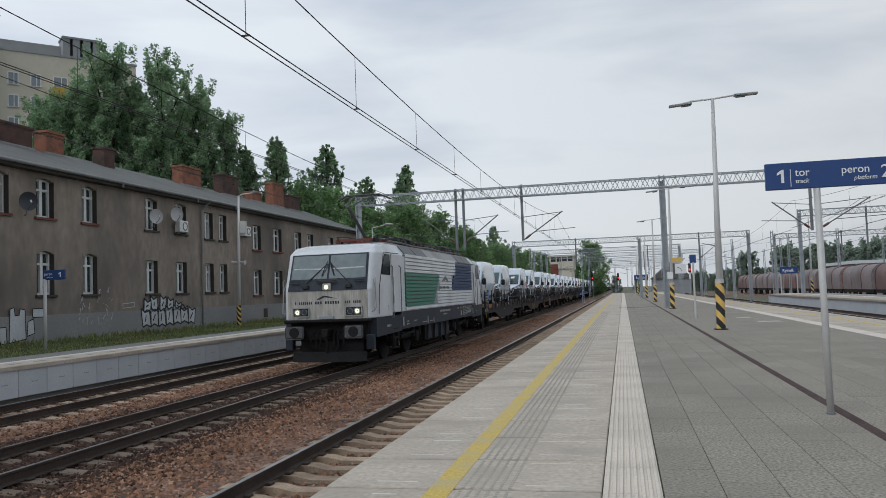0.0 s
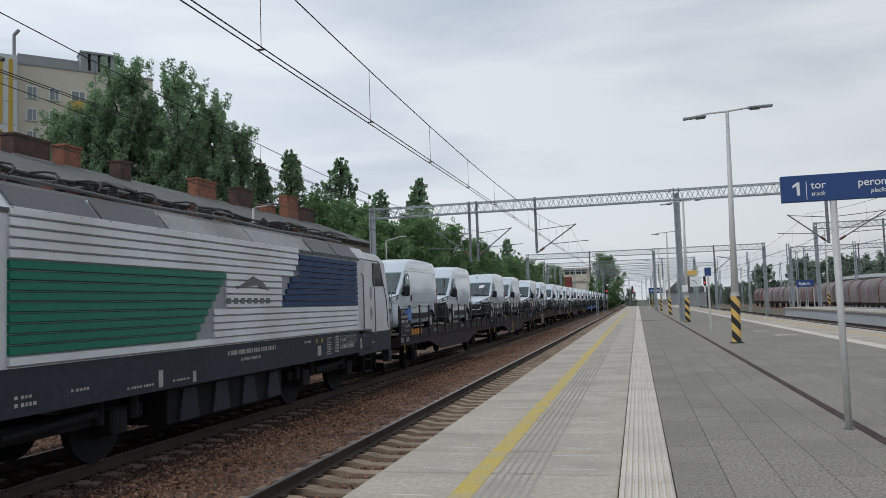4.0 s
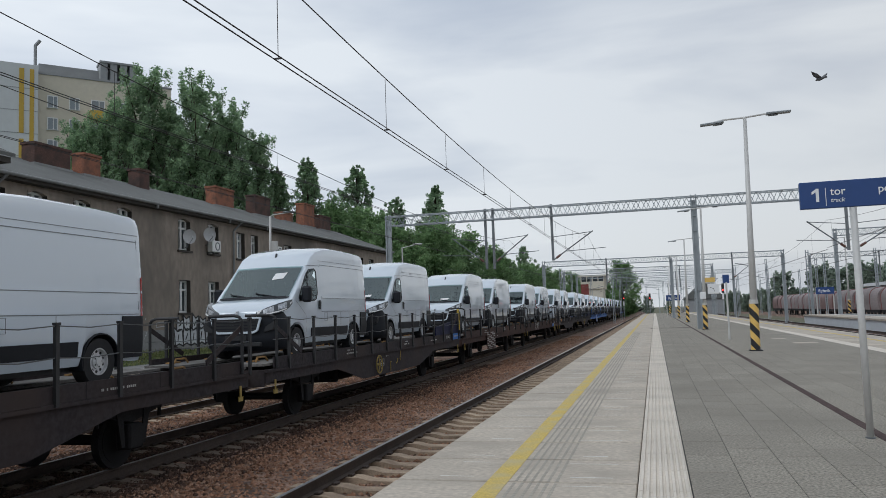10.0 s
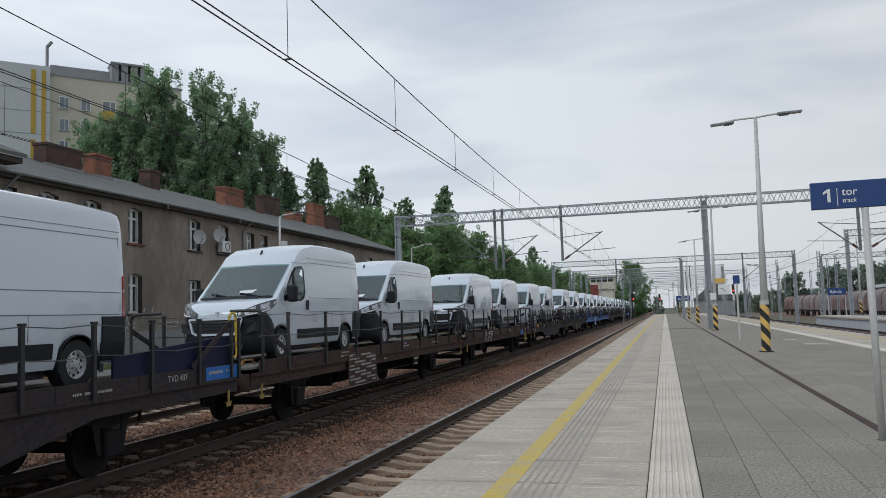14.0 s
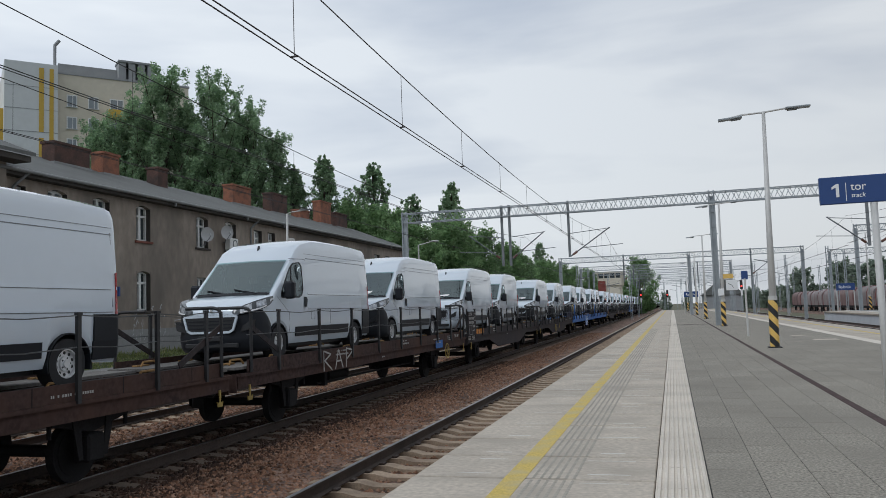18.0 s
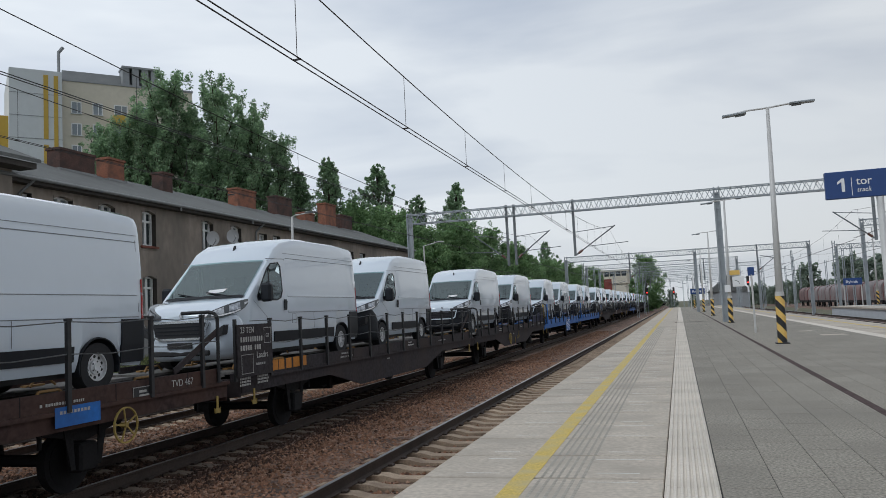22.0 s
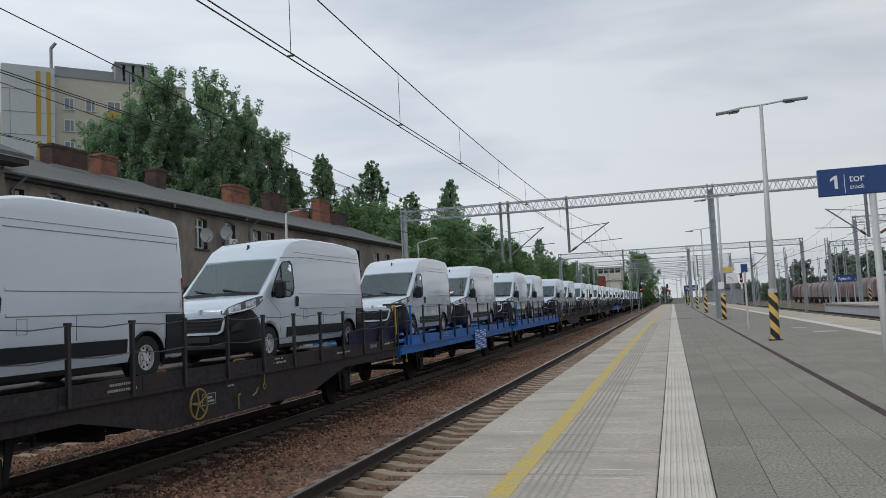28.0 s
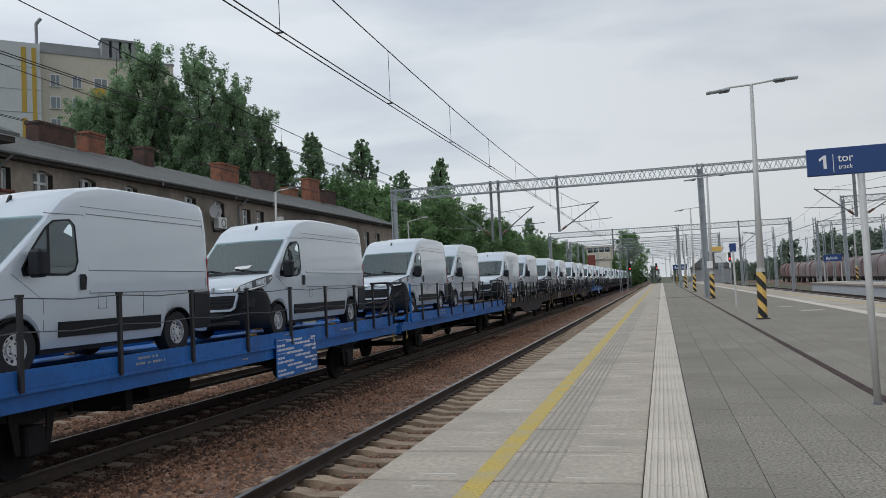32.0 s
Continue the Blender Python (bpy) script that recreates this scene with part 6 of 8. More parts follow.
    tops = [0.95, 0.95, 0.958, 0.968, 0.985, 1.005, 1.03, 1.03, 0.9, 0.74]
    cols = [(-x, y, h) for (x, y), h in zip(nose[:0:-1], tops[:0:-1])] + [(x, y, h) for (x, y), h in zip(nose, tops)]
    nb = bm_new()
    secs = []
    for x, y, h in cols:
        k = 1.0 if abs(x) < 0.9 else 0.5
        secs.append([(x * 0.94, y + 0.09 * k, 0.2), (x * 0.99, y + 0.02 * k, 0.29), (x, y - 0.012 * k, 0.42), (x, y - 0.018 * k, 0.52), (x * 0.998, y, 0.57), (x * 0.995, y + 0.004, 0.7), (x * 0.992, y + 0.012, h - 0.04), (x * 0.98, y + 0.035, h), (x * 0.86, y + 0.12, h), (x * 0.86, y + 0.2, 0.2)])
    loft(nb, secs)
    part("front_bumper", nb, M_VANWHITE if alloy else M_VANBLACK, t, "white painted bumper" if alloy else "black plastic bumper", smooth=True)
    gr = bm_new()
    prism(gr, [(-0.58, 0.9), (0.58, 0.9), (0.5, 0.66), (0.42, 0.62), (-0.42, 0.62), (-0.5, 0.66)], "y", -0.075, 0.02)
    g = part("grille", gr, M_BLACK, t, "black grille in a pale frame")
    gf = bm_new()
    run = [(-0.6, -0.07, 0.925), (0.6, -0.07, 0.925), (0.52, -0.08, 0.65), (0.43, -0.08, 0.605), (-0.43, -0.08, 0.605), (-0.52, -0.08, 0.65), (-0.6, -0.07, 0.925)]
    for a, b in zip(run, run[1:]):
        bar(gf, a, b, 0.04, 0.045)
    part("grille_frame", gf, M_CHROME if alloy else M_VANWHITE, g, "pale grille frame")
    for z in (0.69, 0.76, 0.83):
        part("grille_bar", bar(bm_new(), (-0.5, -0.078, z), (0.5, -0.078, z), 0.02, 0.02), M_VANBLACK, g)
    part("plate_holder", box(bm_new(), -0.26, 0.26, -0.095, -0.05, 0.43, 0.54, 0.006), M_BLACK, t)
    part("lower_intake", box(bm_new(), -0.6, 0.6, -0.055, 0.0, 0.29, 0.39, 0.02), M_BLACK, t)
    bd = bm_new()
    prism(bd, [(-0.03, 1.0), (0.035, 1.0), (0.015, 1.04), (0.035, 1.075), (-0.03, 1.07)], "y", -0.03, 0.035)
    part("badge", bd, M_CHROME, t, "plain silver badge shape")
    rm = bm_new()
    prism(rm, [(1.84, top(1.84) - 0.01), (1.94, top(1.94) - 0.01), (1.955, top(1.94) + 0.075), (1.93, top(1.94) + 0.085)], "x", -0.02, 0.02)
    part("aerial", rm, M_VANBLACK, t)
    for s in (-1, 1):
        lampline = [(0.5, -0.02, 0.97, 1.03), (0.62, 0.015, 0.965, 1.085), (0.73, 0.065, 0.97, 1.135), (0.82, 0.13, 0.985, 1.175), (0.885, 0.21, 1.005, 1.21), (0.935, 0.32, 1.03, 1.24), (0.965, 0.45, 1.075, 1.265), (0.985, 0.57, 1.13, 1.285), (0.992, 0.7, 1.22, 1.298)]
        def lamp_patch(name, a, b, lo, hi, out, material, parent, label=""):
            bm = bm_new()
            secs = []
            for x, y, z0, z1 in lampline[a:b]:
                p, q = z0 + (z1 - z0) * lo, z0 + (z1 - z0) * hi
                lean = 0.045 if x < 0.9 else 0.02
                d0, d1 = lean * lo, lean * hi
                secs.append([(s * (x + out - d0), y - out + d0, p), (s * (x + out - d1), y - out + d1, q + 0.02 * hi), (s * (x - 0.1 - d1), y + 0.06 + d1, q), (s * (x - 0.1 - d0), y + 0.06, p)])
            loft(bm, secs)
            return part(name, bm, material, parent, label, smooth=False)
        lamp = lamp_patch("headlamp", 0, 9, 0.06, 0.96, 0.02, M_LENS, t, "swept headlamp behind dark grey glass")
        lamp_patch("reflector", 1, 4, 0.32, 0.86, 0.028, M_REFLECTOR, lamp, "bright reflector")
        lamp_patch("reflector", 4, 7, 0.34, 0.84, 0.028, M_REFLECTOR, lamp, "bright reflector")
        lamp_patch("light_strip", 1, 7, 0.14, 0.25, 0.028, M_SIGNWHITE, lamp, "white light strip")
        lamp_patch("light_strip", 7, 9, 0.4, 0.62, 0.028, M_REFLECTOR, lamp, "bright reflector")
        fl = bm_new()
        prism(fl, [(s * 0.62, 0.6), (s * 0.84, 0.66), (s * 0.87, 0.84), (s * 0.66, 0.72)], "y", 0.02, 0.19)
        part("fog_lamp_recess", fl, M_BLACK, t)
        # Cab door window, pillar, handle, mirror.
        rim_line = [(1.085, 1.275), (1.06, 1.365), (1.245, 1.635), (1.515, 1.945), (1.662, 2.045), (1.97, 2.075), (2.065, 1.99), (2.085, 1.48), (2.01, 1.335), (1.865, 1.28)]
        wf = bm_new()
        loops = [[wf.verts.new((s * (side(y, z) + d), y, z)) for y, z in line] for line, d in ((rim_line, 0.004), (PANE, 0.005), (PANE, -0.03), (rim_line, -0.004))]
        for la, lc in zip(loops, loops[1:] + loops[:1]):
            for k in range(len(la)):
                j = (k + 1) % len(la)
                wf.faces.new((la[k], la[j], lc[j], lc[k]))
        part("window_frame", wf, M_VANBLACK, t, "black window surround")
        dw = plate("door_window", PANE, M_SIDEPANE, s, 0.0, "tinted cab window", thick=0.001)
        plate("window_pillar", [(1.5, 1.315), (1.55, 1.315), (1.58, 1.95), (1.54, 1.925)], M_VANBLACK, s, 0.006, parent=dw)
        hd = plate("door_handle", [(2.08, 1.08), (2.18, 1.08), (2.2, 1.25), (2.17, 1.3), (2.08, 1.3)], M_VANBLACK, s, 0.03, "black door handle")
        mr = bm_new()
        xm = side(1.2, 1.5)
        box(mr, *sorted((s * (xm + 0.04), s * (xm + 0.27))), 1.1, 1.27, 1.25, 1.62, 0.045)
        mi = part("wing_mirror", mr, M_VANBLACK, t, "black wing mirror")
        part("mirror_arm", box(bm_new(), *sorted((s * (xm - 0.03), s * (xm + 0.09))), 1.14, 1.24, 1.3, 1.4), M_VANBLACK, mi)
        # Door joints, swage lines, mouldings.
        for a, b in (((1.42, 0.55), (1.42, 0.95)), ((1.42, 0.95), (0.9, 1.3)), ((2.24, 0.45), (2.24, 2.15)), ((2.24, 2.15), (1.5, 2.13)), ((3.5, 0.68), (3.5, 1.02))):
            d = 0.005 if abs(a[0] - b[0]) < 0.4 else 0.0
            e = 0.0 if d else 0.006
            plate("door_joint", [(a[0] - d, a[1] - e), (a[0] + d, a[1] + e), (b[0] + d, b[1] + e), (b[0] - d, b[1] - e)], M_VANSEAM_SHADE, s, 0.002, thick=0.004)
        strip("swage_line", 2.28, Lr - 0.03, 1.36, 1.4, M_VANWHITE, s, 0.008)
        strip("lower_panel", 2.28, Lr - 0.03, 1.035, 1.07, M_VANWHITE, s, 0.009)
        # The two long grey strips paint the shadow below each swage line.
        strip("seam_and_shade", 2.28, Lr - 0.03, 1.349, 1.36, M_VANSEAM_SHADE, s, 0.004, thick=0.006)
        strip("seam_and_shade", 2.28, Lr - 0.03, 1.023, 1.035, M_VANSEAM_SHADE, s, 0.004, thick=0.006)
        strip("seam_and_shade", Lr - 0.14, Lr - 0.13, 1.1, 2.2, M_VANSEAM_SHADE, s, 0.004, thick=0.006)
        strip("roof_joint", 2.3, Lr - 0.12, 2.165, 2.178, M_VANSEAM_SHADE, s, 0.004, thick=0.006)
        strip("roof_joint", 2.2, Lr - 0.1, 2.27, 2.278, M_VANSEAM_SHADE, s, 0.004, thick=0.006)
        strip("side_moulding", 1.68, ax2 - R_A - 0.1, 0.44, 0.65, M_VANBLACK, s, 0.022, "black side moulding", thick=0.03)
        strip("rear_corner", ax2 + R_A + 0.03, Lr - 0.01, 0.62, 1.0, M_VANBLACK, s, 0.022, "black rear corner moulding", thick=0.04)
        strip("rear_corner", ax2 + R_A + 0.01, Lr - 0.01, 0.36, 0.62, M_VANBLACK, s, 0.022, "black rear corner moulding", thick=0.04)
        plate("tail_lamp", [(Lr - 0.075, 1.0), (Lr - 0.004, 1.0), (Lr - 0.004, 1.62), (Lr - 0.075, 1.6)], M_RED, s, 0.016, "red tail lamp", thick=0.04)
        flap = bm_new()
        for y0, y1, z0, z1 in ((2.45, 2.456, 0.8, 1.0), (2.624, 2.63, 0.8, 1.0), (2.456, 2.624, 0.8, 0.806), (2.456, 2.624, 0.994, 1.0)):
            x = side(2.5, 0.9)
            box(flap, *sorted((s * (x - 0.01), s * (x + 0.003))), y0, y1, z0, z1)
        part("fuel_flap_joint", flap, M_VANSEAM_SHADE, t)
        for a in (ax1, ax2):
            lin = bm_new()
            arc = [k * math.pi / 12 for k in range(-1, 14)]
            loft(lin, [[(s * 0.62, a + r * math.cos(q), 0.34 + r * math.sin(q)), (s * (side(a, 0.7) - 0.004), a + r * math.cos(q), 0.34 + r * math.sin(q)), (s * (side(a, 0.7) - 0.004), a + (r - 0.016) * math.cos(q), 0.34 + (r - 0.016) * math.sin(q)), (s * 0.62, a + (r - 0.016) * math.cos(q), 0.34 + (r - 0.016) * math.sin(q))] for q in arc for r in (0.416,)])
            part("arch_liner", lin, M_VANBLACK, t, "black wheel-arch liner")
            ty = bm_new()
            ring(ty, (s * 0.86, a, 0.34), "x", 0.34, 0.2, -0.11, 0.11, 28)
            w = part("wheel", ty, M_TYRE, t, "black tyre")
            rb = bm_new()
            ring(rb, (s * 0.9, a, 0.34), "x", 0.215, 0.185, -0.1, 0.065, 24)
            if alloy:
                ring(rb, (s * 0.9, a, 0.34), "x", 0.06, 0, -0.02, 0.055, 16)
                for k in range(10):
                    an = 2 * math.pi * k / 10
                    bar(rb, (s * 0.925, a + 0.05 * math.cos(an), 0.34 + 0.05 * math.sin(an)), (s * 0.935, a + 0.19 * math.cos(an), 0.34 + 0.19 * math.sin(an)), 0.03, 0.03)
            else:
                ring(rb, (s * 0.9, a, 0.34), "x", 0.19, 0, *sorted((-s * 0.02, s * 0.015)), 24)
                ring(rb, (s * 0.9, a, 0.34), "x", 0.105, 0, *sorted((0.0, s * 0.045)), 18)
                ring(rb, (s * 0.9, a, 0.34), "x", 0.055, 0, *sorted((0.0, s * 0.065)), 14)
            rim = part("rim", rb, M_RIM, w, "silver wheel rim")
            hb = bm_new()
            if alloy:
                ring(hb, (s * 0.87, a, 0.34), "x", 0.2, 0, 0.0, 0.02, 20)
            else:
                for k in range(10):
                    an = 2 * math.pi * (k + 0.5) / 10
                    ring(hb, (s * 0.9, a + 0.147 * math.cos(an), 0.34 + 0.147 * math.sin(an)), "x", 0.024, 0, *sorted((s * 0.005, s * 0.019)), 8)
                for k in range(5):
                    an = 2 * math.pi * k / 5
                    ring(hb, (s * 0.9, a + 0.078 * math.cos(an), 0.34 + 0.078 * math.sin(an)), "x", 0.014, 0, *sorted((s * 0.03, s * 0.05)), 6)
            part("rim_holes", hb, M_BLACK, w)["kind"] = "stuff"
    part("rear_bumper", box(bm_new(), -0.9, 0.9, Lr - 0.03, Lr + 0.05, 0.36, 0.6, 0.02), M_VANBLACK, t)
    ub = bm_new()
    box(ub, -0.78, 0.78, 0.5, Lr - 0.3, 0.22, 0.33)
    box(ub, -0.85, 0.85, ax1 - 0.4, ax1 + 0.4, 0.33, 0.8)
    box(ub, -0.68, 0.68, ax2 - 0.4, ax2 + 0.4, 0.33, 0.8)
    part("underbody", ub, M_BLACK, t)
    return t


DECK_Z = 1.315  # above the rails
VAN_REARS = [50.05, 56.87, 67.06, 73.74, 83.4, 90.53, 100.68, 107.68, 116.15, 122.45, 133.2, 141.25, 149.95, 157.75, 166.6, 172.3]
SHORT = {1, 2, 3, 4, 9, 12, 14, 15}
PAPERS = {2: 2, 4: 1, 7: 1, 8: 1, 3: 1, 10: 1, 13: 1, 5: 1}
ALLOY = {0, 8}
u = 182.9
while u < 262:
    VAN_REARS += [u, u + 6.9]
    u += 16.6
VAN_MODELS = {}
for k, rear in enumerate(VAN_REARS):
    key = (k in SHORT, PAPERS.get(k, 0), k in ALLOY)
    length = 5.45 if k in SHORT else 6.07
    if key in VAN_MODELS:
        v = copy_thing(VAN_MODELS[key], pose(0, 0, 0))
    else:
        v = VAN_MODELS[key] = van(length, length - 1.96, key[1], key[2])
        if k in SHORT:
            v["label"] = "new white medium-length panel van with black bumpers and mouldings"
    v.location = (TRACK, rear - length, RAIL + DECK_Z)
    MOVERS.append((v, rear - length))


def flat_wagon(material, name_bars=None, wheel_y=None, bars=M_CHALK, belly=True, blue_end=False, scrawl=False, data_board=None):
    """One unit of a twin car-carrying wagon: 15.4 m of deck with posts, wire rails and end hoops."""
    t = thing("car_carrier_wagon", "flat two-axle car-carrier wagon with post-and-wire sides", "wagon", group="car-carrier wagons")
    L = 15.5
    for s in (-1, 1):
        sp = bm_new()
        prism(sp, [(-0.0, 1.2), (L, 1.2), (L, 1.43), (0.0, 1.43)], "x", s * 1.4, s * 1.44)
        part("side_plate", sp, material, t)
        jb = bm_new()
        for k in range(9):
            box(jb, *sorted((s * 1.441, s * 1.443)), 1.33 + k * 1.66, 1.345 + k * 1.66, 1.2, 1.43)
        part("plate_joints", jb, material if material is M_WAG_BLUE else M_UNDER, t)["kind"] = "stuff"
        sl = bm_new()
        low = 0.55 if belly else 0.93
        prism(sl, [(-0.3, 0.93), (3.4, 0.93), (5.2, low - 0.001), (L - 5.2, low - 0.001), (L - 3.4, 0.93), (L + 0.3, 0.93), (L + 0.3, 1.198), (-0.3, 1.198)], "x", s * 1.36, s * 1.4)
        box(sl, *sorted((s * 1.36, s * 1.46)), -0.3, L + 0.3, 1.14, 1.198)
        part("fishbelly_sill", sl, material, t)
        if belly:
            posts, head = [0.63 + 1.26 * j for j in range(13)], 2.24
        elif material is M_WAG_BLUE:
            posts, head = [0.46, 1.71, 3.53, 5.33, 7.12, 8.91, 10.7, 12.48, 13.8, 15.04], 2.34
        else:
            posts, head = [1.13, 3.0, 4.84, 6.65, 8.45, 10.25, 12.05, 13.7, 15.0], 2.34
        for y in posts:
            pb = bm_new()
            box(pb, *sorted((s * 1.441, s * 1.49)), y - 0.032, y + 0.032, 1.16, head - 0.035)
            box(pb, *sorted((s * 1.435, s * 1.5)), y - 0.042, y + 0.042, head - 0.035, head)
            part("post", pb, material if material is M_WAG_BLUE and y < 1 else M_BLACK, t, "blue post" if material is M_WAG_BLUE and y < 1 else "dark post")
        for z in (head - 0.04, head - 0.45):
            line = [-0.1] + [q for y, y2 in zip(posts, posts[1:] + [L]) for q in (y, (y + y2) / 2)][:-1] + [L]
            wb = bm_new()
            loft(wb, [[(s * 1.47 + 0.01 * math.cos(a), y, z - (0.035 if k % 2 == 0 and 0 < k < len(line) - 1 else 0) + 0.01 * math.sin(a)) for a in (0.5, 2.6, 4.7)] for k, y in enumerate(line)])
            part("wire_rail", wb, M_GALV_DARK, t)
        for y, d in ((0.05, 1), (L - 0.05, -1)):
            hb = bm_new()
            if name_bars and d > 0:
                part("end_post", box(bm_new(), *sorted((s * 1.445, s * 1.49)), -0.64, -0.58, 1.16, 2.24), M_BLACK, t)
                part("end_sill", box(bm_new(), *sorted((s * 1.38, s * 1.444)), -0.66, -0.301, 1.16, 1.3), material, t)
                continue
            if blue_end and d < 0:
                # A tall yellow grab loop takes the hoop's place at this end.
                if s > 0:
                    pipe(hb, [(1.46, L + 0.02, 1.6), (1.46, L + 0.05, 1.55), (1.46, L + 0.14, 1.55), (1.46, L + 0.17, 1.6), (1.46, L + 0.17, 2.26), (1.46, L + 0.12, 2.33), (1.46, L + 0.02, 2.33), (1.46, L - 0.05, 2.27), (1.46, L - 0.05, 2.2)], 0.022, 8)
                    part("grab_loop", hb, M_WAGYELLOW, t, "yellow grab loop")
                part("end_post", box(bm_new(), *sorted((s * 1.445, s * 1.49)), L - 0.03, L + 0.03, 1.2, 2.2), M_BLACK, t)
                part("end_brace", bar(bm_new(), (s * 1.455, y, 2.15), (s * 1.455, y - 1.15, 1.45), 0.02, 0.09), M_WAG_DARK, t)
                continue
            pipe(hb, [(s * 1.47, y, 1.2), (s * 1.47, y, head - 0.06), (s * 1.42, y, head + 0.01), (s * 1.32, y, head + 0.04), (s * 0.78, y, head + 0.04)], 0.03, 8)
            part("end_hoop", hb, M_BLACK, t, "end hoop rail")
            part("end_brace", bar(bm_new(), (s * 1.455, y, 2.05), (s * 1.455, y + d * 1.2, 1.48), 0.02, 0.1), M_WAG_DARK, t)
        dk = bm_new()
        box(dk, *sorted((s * 0.5, s * 1.36)), -0.3, L + 0.3, DECK_Z - 0.05, DECK_Z - 0.002)
        part("wheel_deck", dk, material if material is M_WAG_BLUE else M_DECK, t, "blue deck plates" if material is M_WAG_BLUE else "grey deck plates")
    for y in (-0.34, L + 0.302):
        part("headstock", box(bm_new(), -1.38, 1.38, y, y + 0.038, 0.86, 1.19, 0.01), material, t)
    part("deck_middle", box(bm_new(), -0.499, 0.499, -0.3, L + 0.3, DECK_Z - 0.16, DECK_Z - 0.06), M_UNDER, t)
    cm = bm_new()
    for k in range(12):
        box(cm, -1.355, 1.355, 0.6 + k * 1.28, 0.75 + k * 1.28, 1.0, DECK_Z - 0.161)
    part("cross_members", cm, M_UNDER, t)["kind"] = "stuff"
    for y in (0.4, 1.9, 5.7, 8.2, 12.3, 14.2):
        for s in (-1, 1):
            x = s * 0.95
            ck = bm_new()
            pipe(ck, [(x, y - 0.26, DECK_Z + 0.01), (x, y - 0.2, DECK_Z + 0.1), (x, y + 0.15, DECK_Z + 0.1), (x, y + 0.26, DECK_Z + 0.01)], 0.02, 6)
            bar(ck, (x - 0.2, y - 0.2, DECK_Z + 0.02), (x - 0.2, y + 0.2, DECK_Z + 0.02), 0.1, 0.03)
            part("wheel_chock", ck, M_CHOCK, t, "worn orange-brown wheel chock")
    for s in (-1, 1):
        for y in (2.25, L - 2.75):
            ab = bm_new()
            box(ab, s * 1.05 - 0.13, s * 1.05 + 0.13, y - 0.17, y + 0.17, 0.3, 0.68, 0.03)
            prism(ab, [(y - 0.75, 0.86), (y, 0.7), (y + 0.75, 0.86), (y + 0.75, 0.93), (y - 0.75, 0.93)], "x", s * 1.0, s * 1.1)
            for d in (-0.75, 0.75):
                rod(ab, (s * 1.05, y + d, 0.7), (s * 1.05, y + d, 0.95), 0.03, 6)
            for d in (-1, 1):
                prism(ab, [(y + d * 0.2, 0.35), (y + d * 0.28, 0.35), (y + d * 0.42, 0.95), (y + d * 0.26, 0.95)], "x", s * 1.1, s * 1.12)
            part("axle_box", ab, M_UNDER, t, "dark axle box and leaf spring")
    ug = bm_new()
    rod(ug, (0.5, 5.2, 0.7), (0.5, 6.4, 0.7), 0.2, 12)
    box(ug, -0.3, 0.3, 1.0, L - 1.0, 0.85, 1.1)
    rod(ug, (0.9, 4.0, 0.62), (0.9, 11.0, 0.62), 0.025, 6)
    for y in (4.3, 10.9):
        box(ug, -1.0, 1.0, y - 0.08, y + 0.08, 0.55, 0.95)
    part("brake_gear", ug, M_UNDER, t)
    for y in (2.25, L - 2.75):
        wheelset(t, y, 0.42)
    for y, o in ((-0.3, 1), (L + 0.3, -1)):
        buffers(t, y, o, 1.0)
        hk = bm_new()
        x = 1.47
        yy = y + o * 0.35
        prism(hk, [(yy - 0.025, 0.98), (yy + 0.025, 0.98), (yy + 0.02, 0.78), (yy + 0.07, 0.76), (yy + 0.09, 0.79), (yy + 0.07, 0.7), (yy - 0.07, 0.7), (yy - 0.09, 0.79), (yy - 0.07, 0.76), (yy - 0.02, 0.78)], "x", 1.42, 1.44)
        part("lashing_hook", hk, M_DULLYELLOW, t, "yellow lashing hook")
    if wheel_y is not None:
        hw = bm_new()
        ring(hw, (1.47, wheel_y, 0.85), "x", 0.25, 0.228, 0, 0.025, 24)
        for k in range(5):
            an = k * 2 * math.pi / 5 + 0.5
            bar(hw, (1.485, wheel_y, 0.85), (1.485, wheel_y + 0.235 * math.cos(an), 0.85 + 0.235 * math.sin(an)), 0.016, 0.022)
        rod(hw, (1.4, wheel_y, 0.85), (1.5, wheel_y, 0.85), 0.035, 8)
        part("handbrake_wheel", hw, M_DULLYELLOW, t, "worn yellow handbrake wheel")
        dp = part("brake_plate", box(bm_new(), *((1.402, 1.406) if belly else (1.442, 1.446)), wheel_y + 0.2, wheel_y + 0.62, *((0.78, 0.98) if belly else (1.14, 1.34))), M_BLACK, t, "small dark plate with pale marks")
        pk = bm_new()
        x, z = (1.4065, 0.8) if belly else (1.4465, 1.16)
        for a, b, c, d in ((0.21, 0.61, -0.01, 0.0), (0.21, 0.61, 0.165, 0.175), (0.21, 0.22, 0.0, 0.165), (0.6, 0.61, 0.0, 0.165), (0.34, 0.56, 0.03, 0.065), (0.34, 0.5, 0.09, 0.125)):
            box(pk, x, x + 0.002, wheel_y + a, wheel_y + b, z + c, z + d)
        part("plate_marks", pk, M_CHALK, dp)["kind"] = "stuff"
    if belly and wheel_y is not None:
        part("lever", pipe(bm_new(), [(1.42, 7.38, 0.86), (1.43, 7.3, 0.84), (1.43, 7.3, 0.6)], 0.014, 6), M_DULLYELLOW, t, "yellow release lever")
        part("lever", pipe(bm_new(), [(1.42, 8.0, 0.9), (1.44, 7.9, 0.82), (1.44, 7.78, 0.78)], 0.014, 6), M_DULLYELLOW, t, "yellow release lever")
